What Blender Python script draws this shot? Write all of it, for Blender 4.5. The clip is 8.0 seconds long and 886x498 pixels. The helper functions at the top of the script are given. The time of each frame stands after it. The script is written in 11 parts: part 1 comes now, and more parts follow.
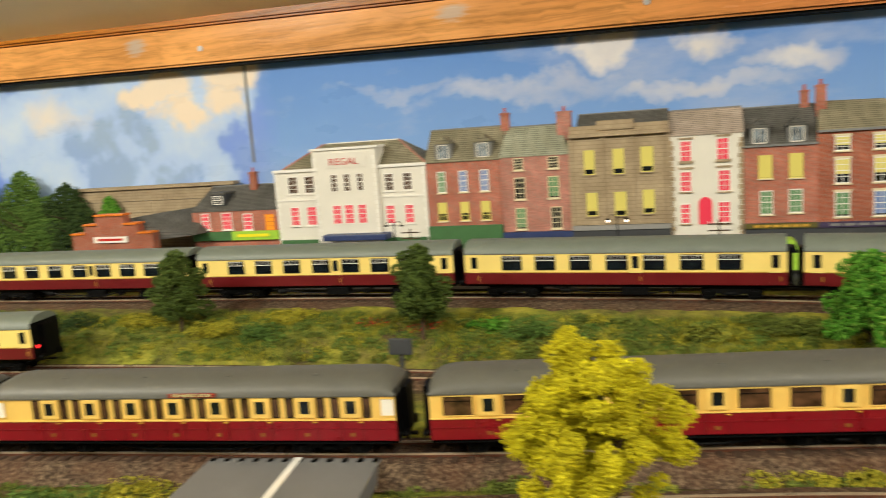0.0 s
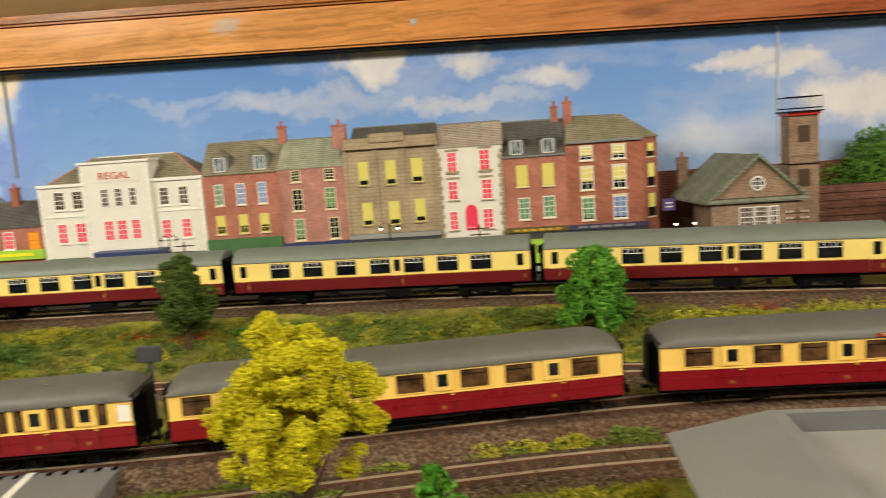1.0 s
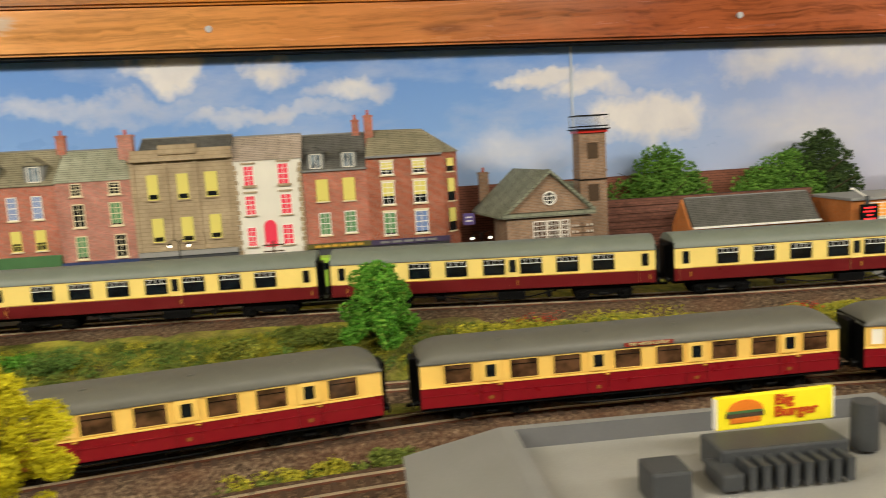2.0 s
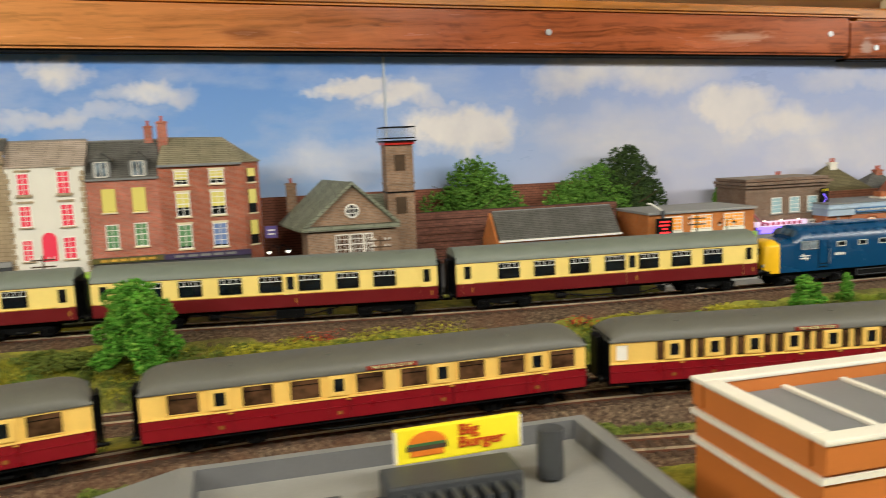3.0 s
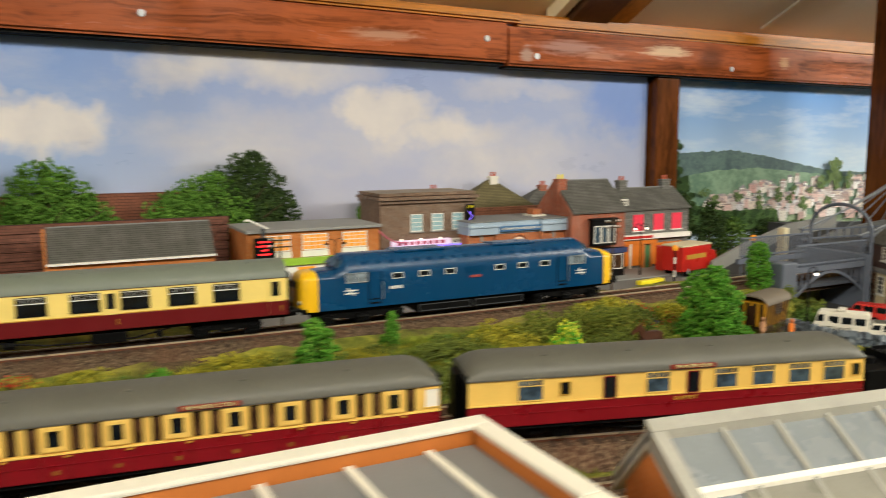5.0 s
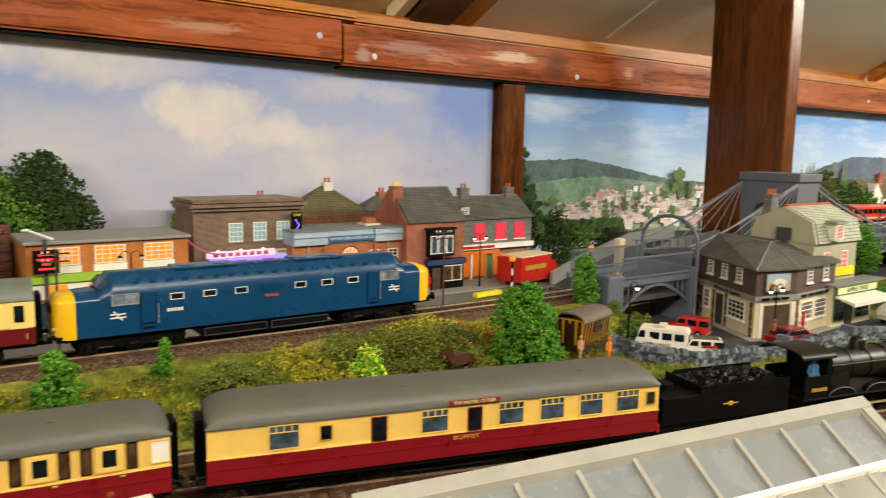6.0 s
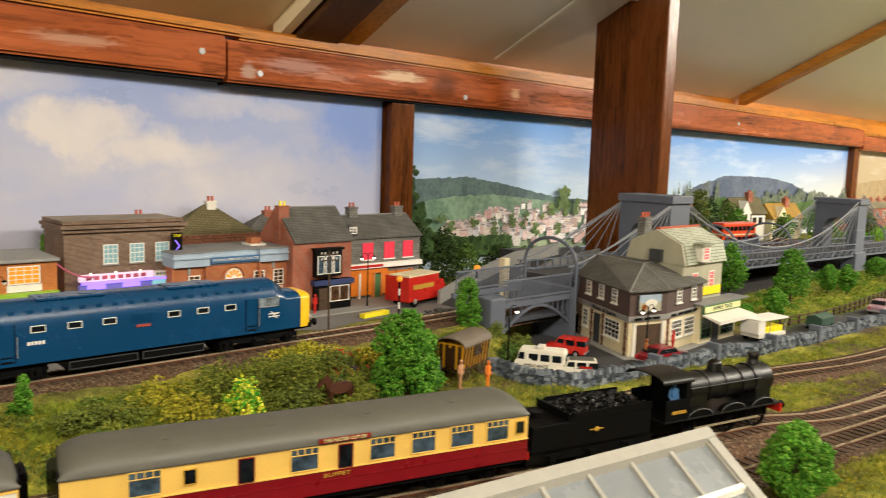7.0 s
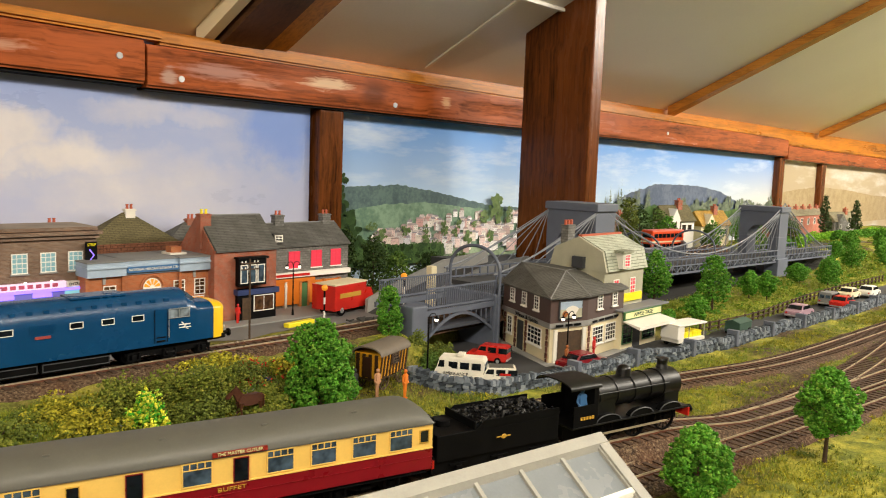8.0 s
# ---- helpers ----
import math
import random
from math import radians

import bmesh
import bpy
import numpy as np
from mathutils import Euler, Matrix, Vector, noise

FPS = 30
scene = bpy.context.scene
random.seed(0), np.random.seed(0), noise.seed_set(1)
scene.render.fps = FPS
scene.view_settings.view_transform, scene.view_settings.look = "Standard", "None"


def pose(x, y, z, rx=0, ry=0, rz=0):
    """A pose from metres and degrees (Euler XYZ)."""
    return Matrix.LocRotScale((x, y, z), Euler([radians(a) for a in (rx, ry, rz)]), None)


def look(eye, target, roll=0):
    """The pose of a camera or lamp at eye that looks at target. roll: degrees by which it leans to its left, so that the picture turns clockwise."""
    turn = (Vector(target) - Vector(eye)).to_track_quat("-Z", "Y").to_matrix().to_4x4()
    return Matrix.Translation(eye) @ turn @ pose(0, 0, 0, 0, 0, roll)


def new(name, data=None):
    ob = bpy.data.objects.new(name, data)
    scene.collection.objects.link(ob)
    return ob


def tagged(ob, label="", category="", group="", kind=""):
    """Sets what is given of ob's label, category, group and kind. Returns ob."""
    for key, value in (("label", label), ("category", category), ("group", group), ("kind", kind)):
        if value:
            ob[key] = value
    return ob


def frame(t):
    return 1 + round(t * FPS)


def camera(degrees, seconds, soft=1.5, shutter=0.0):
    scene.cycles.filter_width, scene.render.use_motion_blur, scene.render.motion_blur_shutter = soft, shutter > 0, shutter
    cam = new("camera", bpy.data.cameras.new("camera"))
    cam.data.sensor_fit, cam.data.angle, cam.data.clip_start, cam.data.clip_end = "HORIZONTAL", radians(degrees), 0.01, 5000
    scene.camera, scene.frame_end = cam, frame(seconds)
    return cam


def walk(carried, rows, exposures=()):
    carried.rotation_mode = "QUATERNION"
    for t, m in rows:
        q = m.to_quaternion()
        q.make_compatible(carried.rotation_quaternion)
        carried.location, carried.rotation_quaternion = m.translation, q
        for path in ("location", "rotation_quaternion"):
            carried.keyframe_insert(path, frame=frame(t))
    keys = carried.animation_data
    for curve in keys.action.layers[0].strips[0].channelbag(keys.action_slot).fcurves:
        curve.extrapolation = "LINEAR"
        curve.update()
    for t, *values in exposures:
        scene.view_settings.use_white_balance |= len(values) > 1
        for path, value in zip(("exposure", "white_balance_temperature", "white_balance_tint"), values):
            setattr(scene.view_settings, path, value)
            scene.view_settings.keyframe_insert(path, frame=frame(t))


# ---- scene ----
cam = camera(58.8, 8.0, soft=1.0, shutter=0.5)
METRES, EYE, TILT, LEAN, TURN = 0.59, 0.185, 0.0, 0.0, 18.7
ROWS = [
    (0.0, 0.0, 0.0, 0.0, -0.61, -8.61, 4.05),
    (0.5, 0.0401, -0.0215, -0.0099, -7.59, -8.33, 4.13),
    (1.0, 0.0714, -0.0482, -0.019, -13.74, -8.1, 4.01),
    (1.5, 0.1099, -0.0573, -0.0251, -19.47, -7.91, 3.69),
    (2.0, 0.1624, -0.0504, -0.025, -24.66, -7.79, 3.28),
    (3.5, 0.3674, -0.0982, -0.0266, -37.03, -7.58, 1.58),
    (4.0, 0.4562, -0.1068, -0.0248, -39.88, -7.62, 1.03),
    (4.5, 0.5932, -0.1224, -0.0243, -42.58, -7.76, 0.61),
    (5.0, 0.7503, -0.1613, -0.0273, -45.78, -7.81, 0.16),
    (6.5, 0.893, -0.1768, -0.0125, -58.12, -7.22, -1.5),
    (7.0, 0.8946, -0.1998, 0.0011, -61.38, -6.78, -1.85),
    (7.5, 0.9086, -0.2234, 0.0001, -63.85, -6.4, -2.07),
    (8.0, 0.9155, -0.232, 0.0021, -65.33, -6.07, -2.04),
]
walk(cam, [(t, pose(0, 0, EYE, TILT, LEAN, TURN) @ pose(METRES * x, METRES * y, METRES * z, 90 + pitch, roll, yaw)) for t, x, y, z, yaw, pitch, roll in ROWS],
     [(0.0, -0.17, 6180, 10), (1.5, -0.14, 6250, 11), (2.5, -0.13, 6050, 11), (3.5, -0.17, 5750, 10), (4.4, -0.21, 5650, 10), (5.0, -0.18, 6100, 10), (6.5, -0.10, 6400, 13), (8.0, -0.06, 6350, 14)])

# ---- world and lights ----
world = bpy.data.worlds.new("room_air")
scene.world = world
world.use_nodes = True
world.node_tree.nodes["Background"].inputs[0].default_value = (1.0, 0.9, 0.75, 1)
world.node_tree.nodes["Background"].inputs[1].default_value = 0.008


def area_lamp(name, eye, target, sx, sy, power, color):
    data = bpy.data.lights.new(name, "AREA")
    data.shape, data.size, data.size_y, data.energy, data.color = "RECTANGLE", sx, sy, power, color
    ob = new(name, data)
    ob.matrix_world = look(eye, target)
    return ob


def fill_point(name, place, power, color, size):
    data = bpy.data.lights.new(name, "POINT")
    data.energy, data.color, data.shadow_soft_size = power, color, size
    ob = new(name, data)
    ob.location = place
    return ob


WARM = (1.0, 0.93, 0.75)
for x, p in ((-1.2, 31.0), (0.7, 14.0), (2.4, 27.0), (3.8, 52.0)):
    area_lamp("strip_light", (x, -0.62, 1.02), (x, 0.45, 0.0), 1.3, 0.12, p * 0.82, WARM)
    # Added point lamp, unseen: extra fill for the ceiling and beams.
    fill_point("strip_light_glow", (x, -0.42, 0.79), p * 0.92, WARM, 0.10)


# ---- materials ----
def srgb(h):
    v = [int(h[i:i + 2], 16) / 255 for i in (0, 2, 4)]
    return tuple((c / 12.92 if c <= 0.04045 else ((c + 0.055) / 1.055) ** 2.4) for c in v) + (1,)


class Nodes:
    """A small helper round a node tree."""

    def __init__(self, name):
        self.m = bpy.data.materials.new(name)
        self.m.use_nodes = True
        self.t = self.m.node_tree
        self.b = self.t.nodes["Principled BSDF"]
        self.co = self.t.nodes.new("ShaderNodeTexCoord").outputs["Object"]

    def add(self, kind, **props):
        n = self.t.nodes.new(kind)
        for k, v in props.items():
            setattr(n, k, v)
        return n

    def link(self, a, b):
        self.t.links.new(a, b)

    def math(self, op, a, b=0.0, clamp=False):
        n = self.add("ShaderNodeMath", operation=op, use_clamp=clamp)
        for i, v in enumerate((a, b)):
            if isinstance(v, (int, float)):
                n.inputs[i].default_value = v
            else:
                self.link(v, n.inputs[i])
        return n.outputs[0]

    def noise(self, scale, detail=4, rough=0.55, vec=None):
        n = self.add("ShaderNodeTexNoise")
        n.inputs["Scale"].default_value, n.inputs["Detail"].default_value, n.inputs["Roughness"].default_value = scale, detail, rough
        self.link(vec or self.co, n.inputs["Vector"])
        return n.outputs["Fac"]

    def ramp(self, fac, stops):
        n = self.add("ShaderNodeValToRGB")
        e = n.color_ramp.elements
        while len(e) < len(stops):
            e.new(0.5)
        for el, (p, c) in zip(e, stops):
            el.position, el.color = p, c
        self.link(fac, n.inputs[0])
        return n.outputs[0]

    def mix(self, fac, a, b, mode="MIX"):
        n = self.add("ShaderNodeMix", data_type="RGBA", blend_type=mode)
        for i, v in ((0, fac), (6, a), (7, b)):
            if isinstance(v, (int, float, tuple)):
                n.inputs[i].default_value = v
            else:
                self.link(v, n.inputs[i])
        return n.outputs[2]

    def finish(self, color, rough=0.6, metal=0.0, bump=None, strength=0.2, dist=0.001, spec=0.5):
        if isinstance(color, tuple):
            self.b.inputs["Base Color"].default_value = color
        else:
            self.link(color, self.b.inputs["Base Color"])
        if isinstance(rough, (int, float)):
            self.b.inputs["Roughness"].default_value = rough
        else:
            self.link(rough, self.b.inputs["Roughness"])
        self.b.inputs["Metallic"].default_value = metal
        self.b.inputs["Specular IOR Level"].default_value = spec
        if bump is not None:
            n = self.add("ShaderNodeBump")
            n.inputs["Strength"].default_value, n.inputs["Distance"].default_value = strength, dist
            self.link(bump, n.inputs["Height"])
            self.link(n.outputs[0], self.b.inputs["Normal"])
        return self.m


def shade(c, k):
    return (min(c[0] * k, 1), min(c[1] * k, 1), min(c[2] * k, 1), 1)


def plain(name, hexcol, rough=0.5, metal=0.0, vary=0.18, grain=900.0, blot=60.0, spec=0.5):
    """Painted or moulded surface: fine grain and larger blotches of wear."""
    n = Nodes(name)
    c = srgb(hexcol)
    a = n.noise(blot, 3)
    g = n.noise(grain, 2)
    base = n.ramp(n.math("ADD", n.math("MULTIPLY", a, 0.65), n.math("MULTIPLY", g, 0.35)), [(0.3, shade(c, 1 - vary)), (0.7, shade(c, 1 + vary * 0.7))])
    r = n.math("ADD", n.math("MULTIPLY", a, 0.25), rough - 0.12)
    return n.finish(base, r, metal, g, 0.12, 0.0003, spec)


def brickwork(name, hexcol, mortar="9a8f82", w=0.0034, h=0.0012, vary=0.3):
    n = Nodes(name)
    c = srgb(hexcol)
    sep = n.add("ShaderNodeSeparateXYZ")
    n.link(n.co, sep.inputs[0])
    com = n.add("ShaderNodeCombineXYZ")
    n.link(n.math("ADD", sep.outputs[0], sep.outputs[1]), com.inputs[0])
    n.link(sep.outputs[2], com.inputs[1])
    br = n.add("ShaderNodeTexBrick")
    n.link(com.outputs[0], br.inputs["Vector"])
    for k, v in (("Scale", 1.0), ("Brick Width", w), ("Row Height", h), ("Mortar Size", h * 0.09), ("Bias", 0.0)):
        br.inputs[k].default_value = v
    br.inputs["Color1"].default_value = shade(c, 1 - vary)
    br.inputs["Color2"].default_value = shade(c, 1 + vary * 0.5)
    br.inputs["Mortar"].default_value = srgb(mortar)
    dirt = n.ramp(n.noise(35, 4), [(0.35, (0.72, 0.7, 0.68, 1)), (0.65, (1, 1, 1, 1))])
    return n.finish(n.mix(1.0, br.outputs["Color"], dirt, "MULTIPLY"), 0.8, 0, br.outputs["Fac"], -0.25, 0.0003, 0.25)


def slates(name, hexcol, row=0.0030, vary=0.08, wide=2.2):
    """Rows of roof slates, running along x and stepped down the slope."""
    n = Nodes(name)
    c = srgb(hexcol)
    sep = n.add("ShaderNodeSeparateXYZ")
    n.link(n.co, sep.inputs[0])
    com = n.add("ShaderNodeCombineXYZ")
    n.link(sep.outputs[0], com.inputs[0])
    n.link(n.math("ADD", sep.outputs[1], sep.outputs[2]), com.inputs[1])
    br = n.add("ShaderNodeTexBrick")
    n.link(com.outputs[0], br.inputs["Vector"])
    for k, v in (("Scale", 1.0), ("Brick Width", row * wide), ("Row Height", row), ("Mortar Size", row * 0.11)):
        br.inputs[k].default_value = v
    br.inputs["Color1"].default_value, br.inputs["Color2"].default_value = shade(c, 1 - vary), shade(c, 1 + vary)
    br.inputs["Mortar"].default_value = shade(c, 0.42)
    moss = n.ramp(n.noise(50, 4), [(0.4, (0.75, 0.74, 0.68, 1)), (0.7, (1.08, 1.05, 1.0, 1))])
    return n.finish(n.mix(1.0, br.outputs["Color"], moss, "MULTIPLY"), 0.75, 0, br.outputs["Fac"], -0.4, 0.0005, 0.3)


# worn and stained places on the long beam: x, z, half length, half height, colour, strength
BEAM_MARKS = [(-0.721, 0.323, 0.016, 0.012, "b8a898", 0.85), (-0.275, 0.319, 0.020, 0.010, "b8a898", 0.8), (0.20, 0.296, 0.03, 0.006, "5a2c12", 0.6), (0.813, 0.290, 0.045, 0.007, "c8a48c", 0.5), (1.005, 0.277, 0.010, 0.010, "b49c90", 0.7),
              (1.070, 0.288, 0.050, 0.010, "a88a84", 0.55), (1.240, 0.291, 0.042, 0.009, "e2c6a4", 0.7), (1.318, 0.285, 0.026, 0.018, "3c1a0c", 0.6), (1.470, 0.284, 0.012, 0.008, "d8a878", 0.7), (1.123, 0.280, 0.04, 0.006, "c89078", 0.5)]


def timber(name, light, dark, rough=0.3, along="x", paled="", marks=(), spec=0.5):
    """Varnished softwood with long grain, knots and worn patches."""
    n = Nodes(name)
    mp = n.add("ShaderNodeMapping")
    s = {"x": (0.06, 1, 1), "z": (1, 1, 0.06), "y": (1, 0.06, 1)}[along]
    mp.inputs["Scale"].default_value = s
    n.link(n.co, mp.inputs["Vector"])
    warp = n.noise(9, 3)
    add = n.add("ShaderNodeVectorMath", operation="ADD")
    n.link(mp.outputs[0], add.inputs[0])
    com = n.add("ShaderNodeCombineXYZ")
    for i in range(3):
        n.link(n.math("MULTIPLY", warp, 0.02), com.inputs[i])
    n.link(com.outputs[0], add.inputs[1])
    fine = n.noise(260, 4, 0.6, add.outputs[0])
    wide = n.noise(45, 4, 0.6, add.outputs[0])
    col = n.ramp(n.math("ADD", n.math("MULTIPLY", fine, 0.5), n.math("MULTIPLY", wide, 0.5)), [(0.34, srgb(dark)), (0.52, srgb(light)), (0.72, shade(srgb(light), 1.35))])
    # Colour blends to a paler tone towards the left end.
    if paled:
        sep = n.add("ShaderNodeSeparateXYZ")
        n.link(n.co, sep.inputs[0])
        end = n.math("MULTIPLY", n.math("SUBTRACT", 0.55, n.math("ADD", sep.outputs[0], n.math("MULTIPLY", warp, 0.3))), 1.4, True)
        pale = n.ramp(n.math("ADD", n.math("MULTIPLY", fine, 0.5), n.math("MULTIPLY", wide, 0.5)), [(0.36, shade(srgb(paled), 0.62)), (0.52, srgb(paled)), (0.72, shade(srgb(paled), 1.2))])
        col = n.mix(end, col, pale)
    blot = n.ramp(n.noise(5, 3), [(0.35, (0.70, 0.66, 0.62, 1)), (0.6, (1, 1, 1, 1))])
    worn = n.ramp(n.noise(7, 4, 0.7, add.outputs[0]), [(0.60, (0, 0, 0, 1)), (0.74, (1, 1, 1, 1))])
    col = n.mix(n.math("MULTIPLY", worn, 0.45), n.mix(0.8, col, blot, "MULTIPLY"), shade(srgb(light), 1.9))
    if marks:
        at = n.add("ShaderNodeSeparateXYZ")
        n.link(n.co, at.inputs[0])
        for mx, mz, rx, rz, hexcol, k in marks:
            dx = n.math("DIVIDE", n.math("SUBTRACT", at.outputs[0], mx), rx)
            dz = n.math("DIVIDE", n.math("SUBTRACT", at.outputs[2], mz), rz)
            d = n.math("SUBTRACT", 1.15, n.math("SQRT", n.math("ADD", n.math("MULTIPLY", dx, dx), n.math("MULTIPLY", dz, dz))))
            ragged = n.math("ADD", d, n.math("MULTIPLY", n.math("SUBTRACT", fine, 0.5), 2.2))
            col = n.mix(n.math("MULTIPLY", n.math("MULTIPLY", ragged, 1.5, True), k), col, srgb(hexcol))
    return n.finish(col, n.math("ADD", n.math("MULTIPLY", wide, 0.35), rough - 0.15), 0, fine, 0.12, 0.0006, spec)


def foliage(name, hexes, rough=0.7):
    """Small clumps and leaves, each with its own tint."""
    n = Nodes(name)
    rnd = n.add("ShaderNodeNewGeometry").outputs["Random Per Island"]
    cols = [(i / max(1, len(hexes) - 1), srgb(h)) for i, h in enumerate(hexes)]
    col = n.ramp(rnd, cols)
    n.b.inputs["Subsurface Weight"].default_value = 0.0
    return n.finish(n.mix(0.6, col, n.ramp(n.noise(120, 3), [(0.3, (0.5, 0.5, 0.5, 1)), (0.7, (1.2, 1.2, 1.1, 1))]), "MULTIPLY"), rough, 0, None, spec=0.2)


def islands(name, hexes, rough=0.7, constant=True):
    n = Nodes(name)
    rnd = n.add("ShaderNodeNewGeometry").outputs["Random Per Island"]
    r = n.add("ShaderNodeValToRGB")
    r.color_ramp.interpolation = "CONSTANT" if constant else "LINEAR"
    e = r.color_ramp.elements
    while len(e) < len(hexes):
        e.new(0.5)
    for i, (el, h) in enumerate(zip(e, hexes)):
        el.position, el.color = i / len(hexes), srgb(h)
    n.link(rnd, r.inputs[0])
    g = n.noise(300, 3)
    return n.finish(n.mix(0.5, r.outputs[0], n.ramp(g, [(0.3, (0.6, 0.6, 0.6, 1)), (0.7, (1.1, 1.1, 1.1, 1))]), "MULTIPLY"), rough, 0, g, 0.15, 0.0005, 0.3)


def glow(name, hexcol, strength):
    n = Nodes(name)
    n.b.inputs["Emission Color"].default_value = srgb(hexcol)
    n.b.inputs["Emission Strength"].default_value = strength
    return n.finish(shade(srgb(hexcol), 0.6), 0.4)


def clear_glass(name, tint="10161a", rough=0.08):
    """Model window pane over a dark interior: glossy and nearly black."""
    n = Nodes(name)
    c = srgb(tint)
    return n.finish(n.ramp(n.noise(140, 2), [(0.35, shade(c, 0.5)), (0.65, shade(c, 1.7))]), rough, 0, None, spec=0.5)


def sky_print():
    """Printed paper backscene: blue sky, paler low down, with drawn clouds."""
    n = Nodes("printed_sky")
    geo = n.add("ShaderNodeNewGeometry").outputs["Position"]
    sep = n.add("ShaderNodeSeparateXYZ")
    n.link(geo, sep.inputs[0])
    warp = n.add("ShaderNodeTexNoise")
    warp.inputs["Scale"].default_value, warp.inputs["Detail"].default_value = 11, 9
    warp.inputs["Roughness"].default_value = 0.62
    n.link(geo, warp.inputs["Vector"])
    ws = n.add("ShaderNodeSeparateColor")
    n.link(warp.outputs["Color"], ws.inputs[0])
    x = n.math("ADD", sep.outputs[0], n.math("MULTIPLY", n.math("SUBTRACT", ws.outputs[0], 0.5), 0.17))
    z = n.math("ADD", sep.outputs[2], n.math("MULTIPLY", n.math("SUBTRACT", ws.outputs[1], 0.5), 0.11))
    clouds = [(-0.11, 0.265, 0.045, 0.030, 1.0), (0.0, 0.262, 0.035, 0.022, 0.75), (0.09, 0.235, 0.06, 0.016, 0.6), (-0.22, 0.225, 0.14, 0.018, 0.5),
              (-0.02, 0.213, 0.12, 0.014, 0.5), (0.31, 0.238, 0.040, 0.016, 0.9), (0.37, 0.222, 0.06, 0.020, 0.8), (0.455, 0.190, 0.075, 0.040, 1.3),
              (0.60, 0.245, 0.08, 0.03, 0.8), (0.72, 0.250, 0.12, 0.03, 0.7), (0.82, 0.205, 0.075, 0.036, 1.2), (0.90, 0.180, 0.13, 0.03, 0.8),
              (0.68, 0.165, 0.22, 0.05, 0.45), (1.02, 0.145, 0.16, 0.045, 0.55), (0.30, 0.15, 0.10, 0.03, 0.3), (1.0, 0.235, 0.12, 0.02, 0.45),
              (-0.725, 0.262, 0.060, 0.026, 1.2), (-0.685, 0.235, 0.050, 0.020, 1.0), (-0.60, 0.275, 0.06, 0.022, 1.1), (-0.62, 0.250, 0.03, 0.03, 0.8),
              (-0.90, 0.24, 0.06, 0.05, 0.5), (-0.66, 0.19, 0.05, 0.04, 0.5), (-0.38, 0.24, 0.12, 0.012, 0.35)]
    total = None
    for cx, cz, rx, rz, k in clouds:
        dx = n.math("DIVIDE", n.math("SUBTRACT", x, cx), rx)
        dz = n.math("DIVIDE", n.math("SUBTRACT", z, cz), rz)
        d = n.math("ADD", n.math("MULTIPLY", dx, dx), n.math("MULTIPLY", dz, dz))
        v = n.math("MULTIPLY", n.math("SUBTRACT", 1.0, d, True), k)
        total = v if total is None else n.math("MAXIMUM", total, v)
    stretch = n.add("ShaderNodeMapping")
    stretch.inputs["Scale"].default_value = (1.0, 1.0, 2.6)
    n.link(geo, stretch.inputs["Vector"])
    soft = n.noise(5, 7, 0.62, stretch.outputs[0])
    mask = n.math("ADD", n.math("MULTIPLY", total, 1.15), n.math("MULTIPLY", n.math("SUBTRACT", soft, 0.50), 1.7), True)
    high = n.math("MULTIPLY", n.math("SUBTRACT", sep.outputs[2], 0.08), 5.0, True)
    left = n.ramp(high, [(0.0, srgb("a9bede")), (0.5, srgb("7fa4dc")), (1.0, srgb("5f8cd2"))])
    right = n.ramp(high, [(0.0, srgb("bcbcd0")), (0.5, srgb("a6b0d2")), (1.0, srgb("8f9fce"))])
    side = n.math("MULTIPLY", n.math("SUBTRACT", sep.outputs[0], 0.25), 2.2, True)
    sky = n.mix(side, left, right)
    white = n.mix(n.noise(22, 5, 0.6, geo), srgb("bcbac6"), n.mix(side, srgb("f4eee8"), srgb("e0d9d6")))
    gap_x = n.math("DIVIDE", n.math("SUBTRACT", x, 1.19), 0.085)
    gap_z = n.math("DIVIDE", n.math("SUBTRACT", z, 0.235), 0.075)
    gap = n.math("SUBTRACT", 1.0, n.math("ADD", n.math("MULTIPLY", gap_x, gap_x), n.math("MULTIPLY", gap_z, gap_z)), True)
    mask = n.math("MULTIPLY", mask, n.math("SUBTRACT", 1.0, gap, True))
    sky = n.mix(n.math("MULTIPLY", gap, 1.6, True), sky, srgb("7e98d6"))
    col = n.mix(mask, sky, white)
    brush = n.noise(45, 4, 0.6, geo)
    daub = n.math("ADD", n.math("MULTIPLY", n.noise(9, 4, 0.5, geo), 0.9), n.math("MULTIPLY", brush, 0.1))
    under = n.ramp(n.noise(6, 2, 0.5, geo), [(0.38, srgb("7c98e2")), (0.50, srgb("90aad8")), (0.62, srgb("9ab0d0"))])
    billow = n.ramp(daub, [(0.44, srgb("a2bce8")), (0.55, srgb("b6cbec")), (0.66, srgb("c8d6ea"))])
    hand = n.mix(n.math("MULTIPLY", n.math("SUBTRACT", daub, 0.445), 22.0, True), under, billow)
    cream = n.math("MULTIPLY", total, n.math("MULTIPLY", n.math("SUBTRACT", z, 0.205), 30.0, True), True)
    hand = n.mix(n.math("MULTIPLY", cream, 1.4, True), hand, srgb("ead8c2"))
    edge = n.math("MULTIPLY", n.math("SUBTRACT", -0.525, x), 18.0, True)
    col = n.mix(edge, col, hand)
    return n.finish(col, n.math("ADD", n.math("MULTIPLY", soft, 0.15), 0.22), 0, n.noise(3, 2, 0.5, geo), 0.05, 0.004, 0.4)


